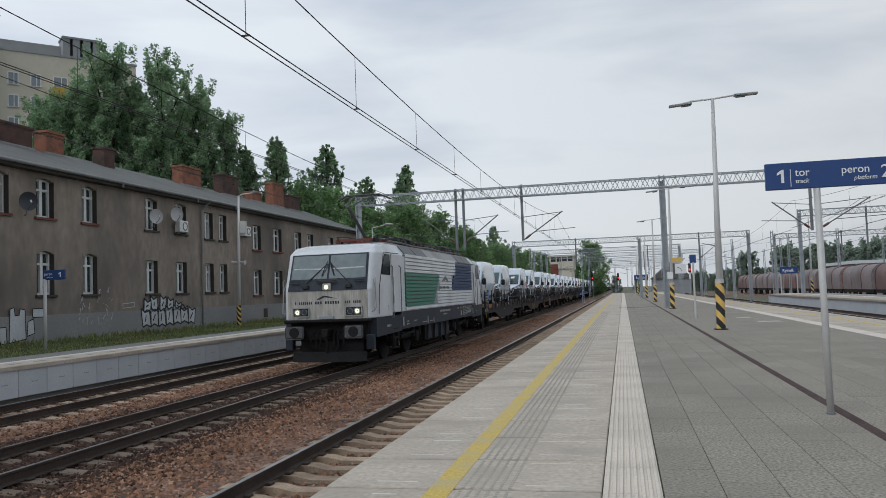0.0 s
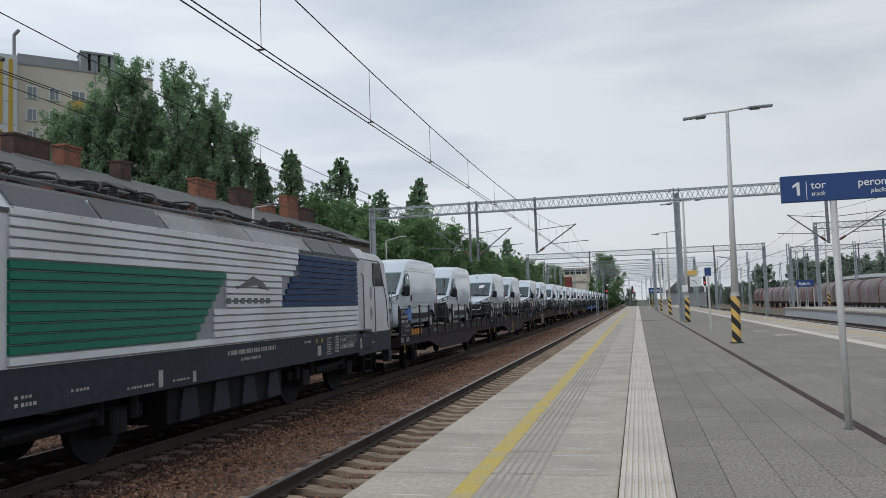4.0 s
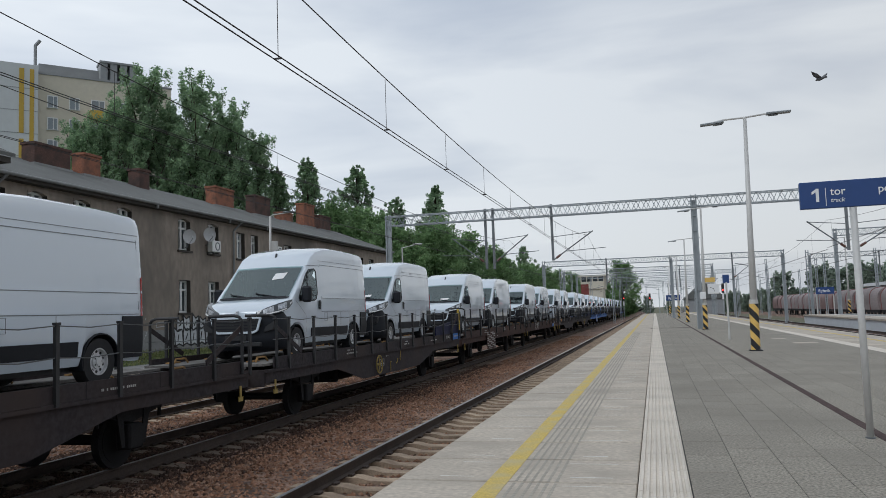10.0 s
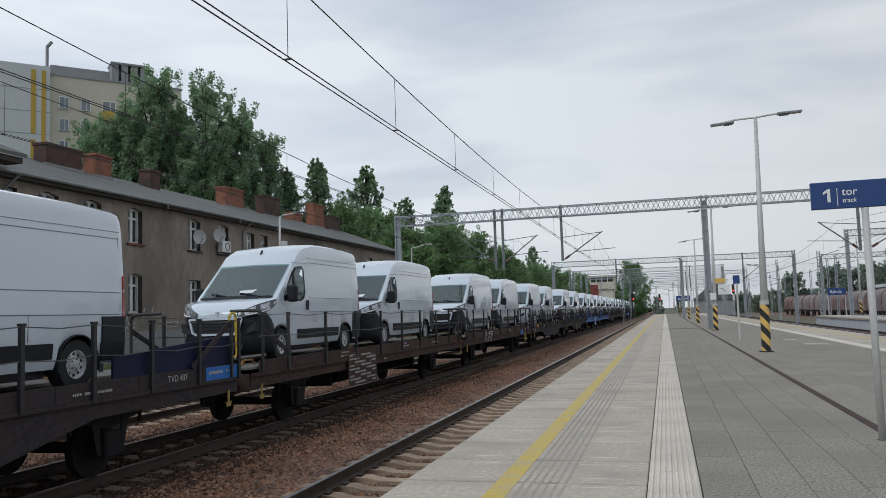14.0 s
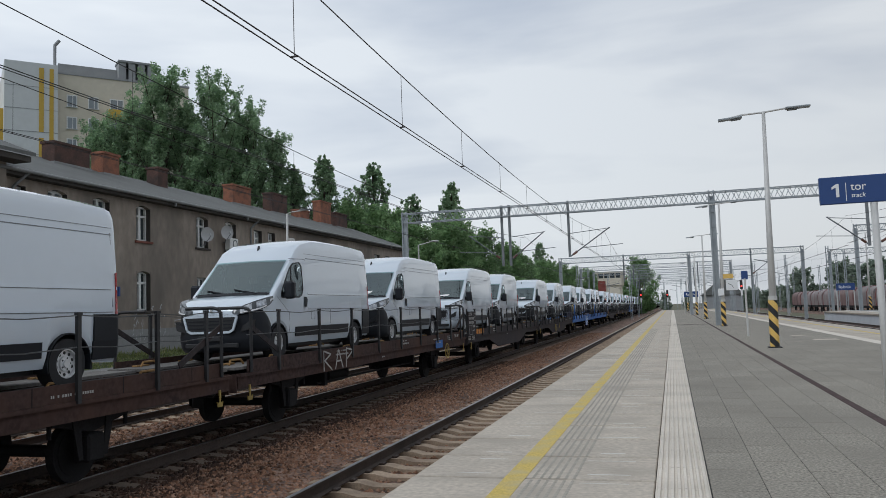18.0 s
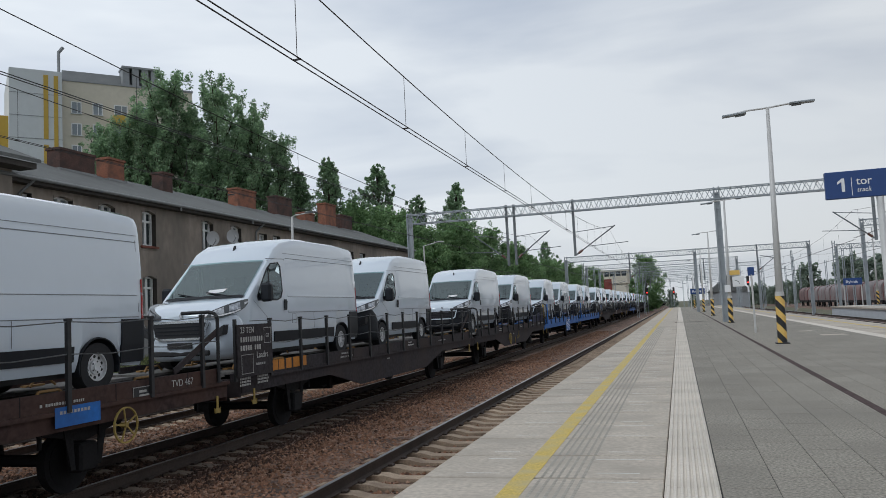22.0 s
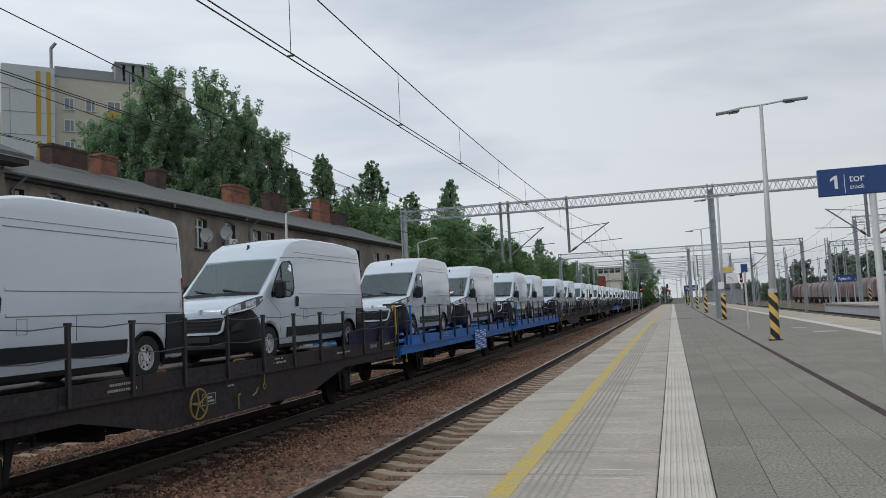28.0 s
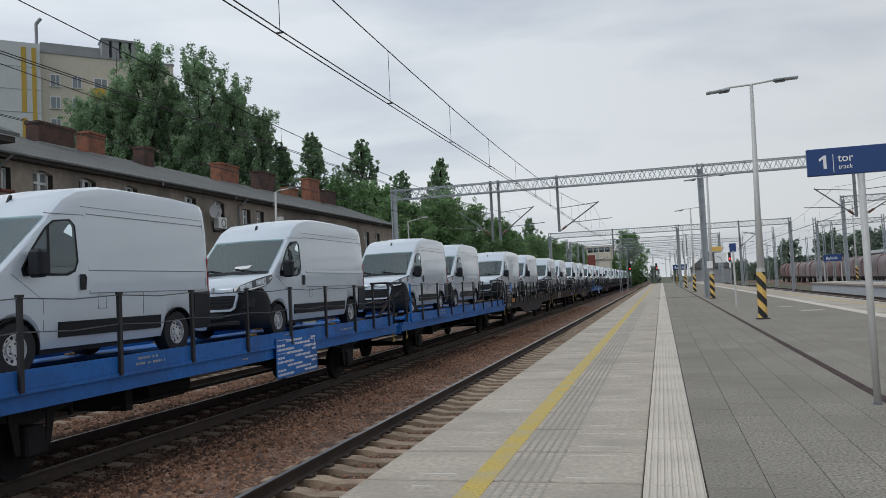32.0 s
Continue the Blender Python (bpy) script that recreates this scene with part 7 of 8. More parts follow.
        part("pull_ring", pipe(bm_new(), [(1.42, 8.26, 1.12), (1.42, 8.26, 0.97), (1.42, 8.2, 0.9), (1.42, 8.25, 0.84), (1.42, 8.31, 0.9), (1.42, 8.26, 0.97)], 0.01, 5), M_DULLYELLOW, t, "yellow pull ring")
    lb = bm_new()
    rng = random.Random(int((wheel_y or 3) * 10))
    for y, z, w, h in ((3.9, 1.26, 0.7, 0.035), (3.95, 1.34, 0.5, 0.035), (8.6, 1.28, 0.5, 0.04), (8.65, 1.36, 0.3, 0.03), (11.6, 1.27, 0.75, 0.035), (7.0, 1.02, 0.2, 0.03)):
        k = y
        while k < y + w:
            d = rng.uniform(0.018, 0.04)
            x = 1.402 if z < 1.14 else 1.442
            if rng.random() < 0.85:
                box(lb, x, x + 0.004, k, k + d, z, z + h)
            k += d + 0.016
    part("lettering_bars", lb, bars, t, "pale lettering bars")["kind"] = "stuff"
    if name_bars:
        # A row of broad bars in place of the painted name.
        for k, w in enumerate((0.27, 0.22, 0.22, 0.27, 0.28)):
            y = 0.68 + k * 0.3
            part("name_bar", box(bm_new(), 1.442, 1.446, y, y + w, 1.24, 1.44, 0.0), M_ORANGE, t, "orange painted bar")
        bo = bm_new()
        box(bo, 1.495, 1.52, -0.62, 0.6, 1.22, 2.14)
        bd = part("placard", bo, M_WAG_DARK, t, "dark placard with pale markings")
        def on_board(y, z):
            return Matrix(((0, 0, 1, 1.5215), (1, 0, 0, y), (0, 1, 0, z), (0, 0, 0, 1)))
        words("placard_text", "23 TEN", 0.15, M_CHALK, bd, on_board(-0.52, 1.99))
        words("placard_text", "Laadrs", 0.16, M_CHALK, bd, on_board(0.02, 1.53))
        pm = bm_new()
        for z, a, b in ((1.83, -0.52, 0.25), (1.68, -0.52, 0.2)):
            k = a
            while k < b:
                d = rng.uniform(0.04, 0.06)
                if rng.random() < 0.9:
                    box(pm, 1.521, 1.524, k, k + d, z, z + 0.09)
                k += d + 0.03
        for a, b, c, d in ((-0.5, -0.1, 1.27, 1.28), (-0.5, -0.1, 1.6, 1.61), (-0.5, -0.49, 1.28, 1.6), (-0.11, -0.1, 1.28, 1.6), (0.3, 0.56, 1.78, 1.79), (0.3, 0.56, 2.06, 2.07), (0.3, 0.31, 1.79, 2.06), (0.55, 0.56, 1.79, 2.06)):
            box(pm, 1.521, 1.524, a, b, c, d)
        for k in range(5):
            box(pm, 1.521, 1.524, 0.0 + k * 0.07, 0.04 + k * 0.07, 1.4, 1.44)
        if name_bars == "blue":
            part("placard_sticker", box(bm_new(), 1.5202, 1.5225, 0.2, 0.66, 1.74, 2.15), M_WAG_BLUE, bd, "bright blue patch with a white frame")
            part("placard_sticker", box(bm_new(), 1.5202, 1.5225, -0.1, 0.18, 1.95, 2.08), M_WAG_BLUE, bd, "bright blue patch")
            words("placard_text", "GE", 0.17, M_CHALK, bd, Matrix(((0, 0, 1, 1.5245), (1, 0, 0, 0.325), (0, 1, 0, 1.87), (0, 0, 0, 1))))
        else:
            words("placard_text", "G1", 0.1, M_CHALK, bd, on_board(0.37, 1.89))
        part("placard_marks", pm, M_CHALK, bd, "pale marks")["kind"] = "stuff"
        lm = bm_new()
        for y0, y1 in ((-0.48, -0.15), (0.12, 0.5)):
            for z in (1.06, 1.115, 1.17):
                k = y0
                while k < y1:
                    d = rng.uniform(0.025, 0.05)
                    box(lm, 1.466, 1.47, k, k + d, z, z + 0.036)
                    k += d + 0.018
        part("data_marks", lm, M_CHALK, t, "pale marks")["kind"] = "stuff"
    if blue_end:
        part("navy_board", prism(bm_new(), [(12.45, 1.32), (L + 0.2, 1.32), (L + 0.2, 1.94), (13.7, 1.82), (12.45, 1.72)], "x", 1.36, 1.398), M_NAVY, t, "navy end board")
        words("fleet_code", "TVD 407", 0.14, M_CHALK, t, Matrix(((0, 0, 1, 1.4445), (1, 0, 0, 13.66), (0, 1, 0, 1.27), (0, 0, 0, 1))), bold=0.004)
        if blue_end == "plate":
            part("blue_plate", box(bm_new(), 1.442, 1.452, 14.72, L + 0.35, 1.18, 1.42), M_WAG_BLUE, t, "bright blue plate with pale marks")
        bm = bm_new()
        y0, x = (14.8, 1.4525) if blue_end == "plate" else (14.75, 1.443)
        for k in range(8):
            box(bm, x, x + 0.002, y0 + k * 0.055, y0 + 0.04 + k * 0.055, 1.3, 1.35)
        for k in range(3):
            box(bm, x, x + 0.002, y0 + 0.55 + k * 0.1, y0 + 0.61 + k * 0.1, 1.31, 1.35)
        part("plate_marks", bm, M_CHALK, t)["kind"] = "stuff"
    if scrawl:
        part("blue_plate", box(bm_new(), 1.462, 1.466, 11.82, 12.62, 0.99, 1.24), M_WAG_BLUE, t, "blue painted panel")
        sm = bm_new()
        for k in range(9):
            box(sm, 1.4665, 1.469, 11.9 + k * 0.06, 11.94 + k * 0.06, 1.15, 1.19)
        part("panel_marks", sm, M_CHALK, t)["kind"] = "stuff"
        words("fleet_code", "TVD 467", 0.15, M_CHALK, t, Matrix(((0, 0, 1, 1.4445), (1, 0, 0, 14.2), (0, 1, 0, 1.25), (0, 0, 0, 1))), bold=0.0)
        # Three chalk letters drawn as strokes.
        for letter, strokes in (("R", ((0, 0, 0, 1), (0, 1, 0.6, 0.8), (0.6, 0.8, 0.05, 0.5), (0.1, 0.5, 0.7, 0))), ("A", ((1.0, 0, 1.3, 1), (1.3, 1, 1.7, 0), (1.1, 0.4, 1.55, 0.4))), ("S", ((2.0, 0, 2.05, 1), (2.05, 1, 2.7, 0.85), (2.7, 0.85, 2.1, 0.45)))):
            sb_ = bm_new()
            for a, b, c, d in strokes:
                bar(sb_, (1.463, 3.2 + a * 0.62, 0.96 + b * 0.44), (1.463, 3.2 + c * 0.62, 0.96 + d * 0.44), 0.006, 0.035)
            part("chalk_scrawl", sb_, M_CHALK, t, "chalk scrawl")
    if data_board:
        y = data_board
        do = part("data_board", box(bm_new(), 1.462, 1.472, y, y + 1.92, 0.52, 1.32), material, t, "board of vehicle data marks")
        dm = bm_new()
        rng2 = random.Random(9)
        for r in range(9):
            k = y + 0.05
            while k < y + 1.85:
                d = rng2.uniform(0.025, 0.06)
                if math.sin(k * 5.3 + r * 2.1) > -0.35:
                    box(dm, 1.4725, 1.4755, k, k + d, 0.56 + r * 0.083, 0.56 + r * 0.083 + 0.045)
                k += d + 0.02
        for a, b, c, d in ((0.05, 0.62, 1.0, 1.01), (0.05, 0.62, 1.27, 1.28), (1.5, 1.51, 0.95, 1.2), (1.5, 1.8, 1.2, 1.21), (1.8, 1.81, 0.95, 1.2)):
            box(dm, 1.4725, 1.4755, y + a, y + b, c, d)
        part("data_marks", dm, M_SIGNWHITE if material is M_WAG_BLUE else M_CHALK, do, "pale marks")["kind"] = "stuff"
    return t


UNIT_FRONTS = [43.7, 60.5, 77.1, 93.5, 110.1, 126.8, 143.3, 159.9]
STYLES = [
    (M_WAG_DARK, dict(name_bars="blue")),
    (M_WAG_DARK, dict(wheel_y=6.2, blue_end="plate")),
    (M_WAG_BROWN, dict(belly=False, data_board=4.3)),
    (M_WAG_BROWN, dict(belly=False, wheel_y=13.1, scrawl=True)),
    (M_WAG_DARK, dict(name_bars=True)),
    (M_WAG_DARK, dict(wheel_y=6.0, blue_end="bare")),
    (M_WAG_BLUE, dict(belly=False, data_board=8.2)),
    (M_WAG_BLUE, dict(belly=False)),
]
UNITS = []
for f, (m_, how) in zip(UNIT_FRONTS, STYLES):
    w = flat_wagon(m_, **how)
    if m_ is M_WAG_BLUE:
        w["label"] = "blue flat two-axle car-carrier wagon with post-and-wire sides"
    elif m_ is M_WAG_BROWN:
        w["label"] = "rusty brown flat car-carrier wagon with post-and-wire sides"
    else:
        w["label"] = "black-brown fishbelly car-carrier wagon with post-and-wire sides"
    w.location = (TRACK, f, RAIL)
    MOVERS.append((w, f))
    UNITS.append(w)
f = 176.5
k = 0
while f < 258:
    w = copy_thing(UNITS[(0, 3, 1, 6)[k % 4]], pose(TRACK, f, RAIL))
    MOVERS.append((w, f))
    f += 16.6
    k += 1


# The rest of the train runs on far beyond the station.
def distant_van():
    t = thing("panel_van", "white panel van far down the train", "van", group="new panel vans")
    side = [(0.0, 0.35), (5.6, 0.35), (5.6, 2.4), (5.4, 2.56), (2.4, 2.58), (1.7, 2.25), (0.75, 1.33), (0.1, 1.1), (0.0, 0.95)]
    part("body", prism(bm_new(), side, "x", -0.97, 0.97), M_VANWHITE, t, "white body")
    part("windscreen", prism(bm_new(), [(0.8, 1.4), (1.62, 2.18), (1.6, 2.2), (0.78, 1.42)], "x", -0.86, 0.86), M_SCREEN, t)
    part("front_bumper", box(bm_new(), -0.98, 0.98, -0.06, 0.5, 0.22, 0.93, 0.03), M_VANBLACK, t)
    part("side_window", box(bm_new(), -0.975, 0.975, 1.5, 2.1, 1.4, 2.05), M_VANGLASS, t)
    wb = bm_new()
    for y in (0.95, 4.6):
        ring(wb, (0, y, 0.34), "x", 0.34, 0, -0.98, 0.98, 14)
    part("wheels", wb, M_TYRE, t)["kind"] = "stuff"
    return t


def distant_wagon():
    t = thing("car_carrier_wagon", "dark flat car-carrier wagon far down the train", "wagon", group="car-carrier wagons")
    part("deck", box(bm_new(), -1.44, 1.44, -0.3, 15.8, 0.95, DECK_Z), M_WAG_DARK, t)
    wb = bm_new()
    for y in (2.25, 12.75):
        ring(wb, (0, y, 0.42), "x", 0.42, 0, -0.85, 0.85, 14)
    part("wheels", wb, M_UNDER, t)["kind"] = "stuff"
    pb = bm_new()
    for k in range(10):
        for s in (-1, 1):
            box(pb, *sorted((s * 1.44, s * 1.49)), 0.47 + k * 1.66, 0.53 + k * 1.66, 1.16, 2.2)
    part("posts", pb, M_BLACK, t)["kind"] = "stuff"
    return t


far_van, far_wagon = distant_van(), distant_wagon()
first = True
while f < 620:
    for src, at, z in ((far_wagon, f, RAIL), (far_van, f + 0.4, RAIL + DECK_Z), (far_van, f + 7.6, RAIL + DECK_Z)):
        if first and at != f + 7.6:
            ob = src
        else:
            ob = copy_thing(src, pose(TRACK, at, z))
        ob.location = (TRACK, at, z)
        MOVERS.append((ob, at))
    first = False
    f += 16.6

# ---- trees and far buildings ----


def leaves(points, size, rng):
    """A small rhombic leaf spray at each point, turned at random."""
    n = len(points)
    up = rng.normal(size=(n, 3)) + np.array([0.0, 0.0, 1.1])
    a = np.cross(up, rng.normal(size=(n, 3)))
    a /= np.linalg.norm(a, axis=1, keepdims=True)
    b = np.cross(up, a)
    b /= np.linalg.norm(b, axis=1, keepdims=True)
    s = size * rng.uniform(0.55, 1.35, (n, 1))
    quad = np.stack([points - a * s, points + b * s * 0.6, points + a * s, points - b * s * 0.6], 1)
    return quad.reshape(-1, 3).tolist(), [(4 * k, 4 * k + 1, 4 * k + 2, 4 * k + 3) for k in range(n)]


def tree(name, label, seed, height, spread, shape="round", material=None, size=0.16, branches=80, per=380, low=0.1, clump=0.7, m=6):
    """Upswept limbs from a trunk, each ending in an upright plume of leaves."""
    rng = np.random.default_rng(seed)
    t = thing(name, label, "tree", group="trees")
    tk = bm_new()
    rod(tk, (0, 0, -0.5), (0.1, 0, height * 0.55), 0.016 * height + 0.08, 9, 0.008 * height + 0.05)
    rod(tk, (0.1, 0, height * 0.55), (0, 0.05, height * 0.93), 0.008 * height + 0.05, 8, 0.03)
    clouds = []
    for k in range(branches):
        g = low + (1 - low) * (k + rng.uniform()) / branches
        if shape == "poplar":
            w = min(spread, 0.85 * height * (1.0 - g)) + 0.1
        else:
            w = spread * math.sin(math.pi * (0.2 + 0.72 * g)) ** 0.75
        a = rng.uniform(0, 2 * math.pi)
        d = w * math.sqrt(rng.uniform(0.03, 1.0))
        tip = np.array([d * math.cos(a), d * math.sin(a), height * g])
        rise = (1.6 + 1.3 * d) if shape != "bush" else (0.5 + 0.5 * d)
        base = np.array([0.0, 0.0, max(0.4, tip[2] - rise - 0.04 * height)])
        # Each limb carries a handful of tight clumps, with air between them.
        for q in range(m):
            u = 0.38 + 0.66 * (q + rng.uniform()) / m
            c = base + (tip - base) * u + rng.normal(size=3) * clump * 0.8 * (1.3 - u)
            r = clump * rng.uniform(0.55, 1.1) * (1.2 - 0.45 * u) * (1.0 if shape != "poplar" else 0.5 + 0.9 * (1 - g))
            n = per // m
            d3 = rng.normal(size=(n, 3))
            d3 *= (r * rng.uniform(0.25, 1.0, (n, 1)) ** 0.5) / np.linalg.norm(d3, axis=1, keepdims=True)
            p = c + d3 * np.array([0.85, 0.85, 1.15])
            p[:, 2] = np.maximum(p[:, 2], 0.2)
            clouds.append(p)
        if k % 2 == 0:
            rod(tk, tuple(base), tuple(tip), 0.03 + 0.003 * height, 5, 0.015)
    part("trunk", tk, M_BARK, t, "grey-brown trunk and limbs")
    v, f = leaves(np.concatenate(clouds), size, rng)
    cr = new("crown", bulk("crown", v, f, material or M_LEAF))
    cr.parent = t
    cr["label"] = "green leafy crown"
    return t


def plant(src, x, y, z=0.1, turn=0.0, s=1.0):
    c = copy_thing(src, pose(x, y, z, 0, 0, turn))
    c.scale = (s, s, s)
    return c


BIG = tree("poplar_tree", "tall green broad poplar behind the house", 11, 25.8, 5.4, "round", M_LEAF, 0.125, 112, 430, 0.14, 0.66, 10)
BIG.location = (-45.6, 64.0, 0.1)
for x, y, a, k in ((-42.4, 68.0, 140, 1.0), (-40.9, 72.0, 250, 0.92), (-39.5, 74.5, 30, 0.82), (-49.6, 60.0, 70, 0.77), (-46.5, 70.5, 200, 0.84), (-43.6, 73.5, 310, 0.86), (-48.2, 66.5, 20, 0.84), (-46.9, 62.2, 290, 0.86), (-44.2, 66.6, 100, 0.86), (-50.9, 58.6, 130, 0.6), (-48.6, 61.5, 210, 0.8)):
    plant(BIG, x, y, turn=a, s=k)
SLIM = tree("poplar_tree", "slim pointed green poplar", 23, 18.3, 4.3, "poplar", M_LEAF, 0.12, 116, 380, 0.05, 0.62, 8)
SLIM.location = (-35.0, 77.2, 0.1)
plant(SLIM, -30.0, 78.8, turn=80, s=0.95)
plant(SLIM, -24.6, 90.8, turn=150, s=0.91)
plant(SLIM, -38.6, 77.0, turn=10, s=0.96)
plant(SLIM, -27.6, 85.0, turn=110, s=0.8)
plant(SLIM, -21.9, 139.0, turn=200, s=0.7)
BUSH = tree("broadleaf_tree", "full green broadleaf tree beside the tracks", 37, 9.8, 4.4, "bush", M_LEAF_B, 0.135, 84, 340, 0.0, 0.72, 8)
BUSH.location = (-23.5, 70.0, 0.0)
FAR_BUSH = tree("broadleaf_tree", "round tree far beyond the yard, leaves greyed for haze", 41, 9.8, 4.6, "bush", M_LEAF_FAR, 0.4, 56, 64, 0.0, 1.0, 4)
FAR_BUSH.location = (52.0, 181.0, -1.0)
for x, y, s, a in ((-27.0, 74, 1.2, 40), (-31, 76, 1.3, 80), (-34, 79, 1.18, 130), (-20.5, 76, 1.0, 170), (-19.5, 84, 1.0, 220), (-23, 84, 1.2, 260), (-18.6, 92, 0.92, 300), (-19.2, 100, 0.86, 10), (-18.8, 110, 0.72, 60), (-19.0, 122, 0.86, 100), (-20, 136, 0.92, 140), (-20, 150, 0.95, 180), (-19.5, 165, 0.95, 220), (-18, 182, 0.98, 20), (-38, 71, 1.0, 210)):
    plant(BUSH, x, y, 0.0, a, s)
for k in range(14):
    plant(FAR_BUSH, 46 + k * 6.2, 178 + 9 * math.sin(k * 2.1), -1, k * 67, 0.85 + 0.2 * math.sin(k * 1.9))
plant(BUSH, -7.8, 206, -1, 33, 1.42)
# A low wood closes the yard on the far side.
for k in range(11):
    plant(FAR_BUSH, 21 + k * 2.7, 256 + 7 * math.sin(k * 2.6), -1, k * 71, 0.56 + 0.08 * math.sin(k * 1.9))
for k in range(5):
    plant(FAR_BUSH, 48.5 + k * 4.1, 247 + 6 * math.sin(k * 1.9), -1, k * 83, 1.1 + 0.14 * math.sin(k * 2.7))
for k in range(24):
    plant(FAR_BUSH, 30 + k * 6.5, 235 + 18 * math.sin(k * 1.7), -1, k * 50, (0.45, 1.12, 1.2, 0.9, 1.25, 1.15)[k] if k < 6 else 1.2 + 0.3 * math.sin(k * 2.3))
for k in range(16):
    plant(FAR_BUSH, -70 + k * 7.5, 300 + 12 * math.sin(k * 1.3), -1, k * 37, (1.0 if k < 7 else 0.55) + 0.15 * math.sin(k))


def flats():
    """A slab block seen over the house: a white projecting bay with yellow stripes and a cream front."""
    t = thing("apartment_block", "tall cream and white block of flats with yellow stripes", "apartment block", (-69.6, 77.4, 0))
    t.rotation_euler = (0, 0, radians(47.5))
    top, fl = 31.6, 2.68
    part("front_wall", box(bm_new(), 0.0, 15.5, 0.0, 12, 0, top), M_BLOCK_CREAM, t, "cream wall")
    part("white_bay", box(bm_new(), -5.6, -0.01, -0.9, 11.4, 0, top + 0.75), M_BLOCK_WHITE, t, "white wall with joints")
    part("side_wing", box(bm_new(), -14, -5.61, 1.0, 11.4, 0, top - 4.6), M_BLOCK_YELLOW, t, "yellow wing")
    for x0, x1, z0, z1 in ((-2.0, -1.5, 12.0, top - 8.2), (-2.0, -1.5, top - 7.5, top + 0.2), (-0.9, -0.45, 8.0, top - 10.5), (-0.9, -0.45, top - 9.5, top + 0.2)):
        part("yellow_stripe", box(bm_new(), x0, x1, -0.96, -0.895, z0, z1), M_BLOCK_YELLOW, t)
    for k in range(1, 12):
        part("panel_joint", box(bm_new(), -5.6, -0.01, -0.93, -0.9, top - k * fl + 0.5, top - k * fl + 0.56), M_BLOCK_GREY, t)
    part("parapet", box(bm_new(), -0.009, 15.6, -0.1, 0.3, top, top + 0.25), M_BLOCK_GREY, t)
    for k in range(1, 9):
        z = top - 1.2 - k * fl
        for x, w in ((1.1, 1.05), (3.5, 1.05), (5.95, 1.5), (9.3, 1.05), (11.8, 1.05)):
            g = part("window", box(bm_new(), x, x + w, -0.05, -0.01, z, z + 1.35), M_PALE_GLASS, t)
            fr = bm_new()
            for a, b in ((x - 0.06, x + 0.05), (x + w * 0.55, x + w * 0.55 + 0.08), (x + w - 0.05, x + w + 0.06)):
                box(fr, a, b, -0.09, -0.052, z - 0.06, z + 1.41)
            box(fr, x - 0.06, x + w + 0.06, -0.088, -0.053, z + 1.3, z + 1.42)
            part("window_frame", fr, M_WINWHITE, g)
            part("window_sill", box(bm_new(), x - 0.12, x + w + 0.12, -0.2, -0.05, z - 0.14, z - 0.06), M_BLOCK_WHITE, g)
        part("balcony", box(bm_new(), 5.7, 8.2, -1.1, -0.1, z - 1.25, z - 0.1), M_BLOCK_YELLOW, t, "yellow balcony front")
    part("roof_house", box(bm_new(), 0.3, 7.6, 2.0, 10, top, top + 1.9), M_BLOCK_GREY, t)
    for k in range(4):
        part("roof_vent", box(bm_new(), 7.1 + k * 1.15, 7.9 + k * 1.15, 0.6, 3, top + 0.0, top + 2.6), M_BLOCK_GREY, t)
    part("vent_cap", box(bm_new(), 7.0, 11.5, 0.5, 3.1, top + 2.6, top + 2.85), M_BLOCK_GREY, t)
    part("flue", rod(bm_new(), (-0.2, 0.6, top), (-0.2, 0.6, top + 3.6), 0.18, 8), M_BLOCK_GREY, t)
    part("flue", rod(bm_new(), (-0.2, 0.6, top + 3.6), (0.3, 0.6, top + 4.3), 0.2, 8), M_BLOCK_GREY, t)
    return t


flats()

# Signal box in the distance.
sb = thing("signal_box", "cream signal box with a red brick pier beside the far tracks", "signal box", (-12.3, 163, -1))
part("wall", box(bm_new(), -1.6, 2.4, 0, 8, 0, 6.4), M_BLOCK_CREAM, sb, "cream rendered wall")
part("brick_pier", box(bm_new(), -1.9, -0.4, -0.25, 8.1, 0, 7.4), M_REDBRICK, sb, "red brick pier")
part("cabin", box(bm_new(), -1.9, 2.7, -0.3, 8.3, 7.4, 7.9), M_BLOCK_CREAM, sb)
part("sill_band", box(bm_new(), -0.38, 2.7, -0.3, 8.3, 6.4, 7.38), M_BLOCK_CREAM, sb)
for k in range(4):
    part("cabin_window", box(bm_new(), -1.75 + k * 1.13, -0.8 + k * 1.13, -0.2, 8.2, 7.9, 8.85), M_GLASS, sb, "dark cabin window")
for k in range(5):
    part("mullion", box(bm_new(), -1.93 + k * 1.13, -1.75 + k * 1.13, -0.28, 8.28, 7.9, 8.85), M_BLOCK_CREAM, sb)
part("flat_roof", box(bm_new(), -2.5, 3.2, -0.9, 8.9, 8.85, 9.2), M_BLOCK_CREAM, sb, "pale flat roof")


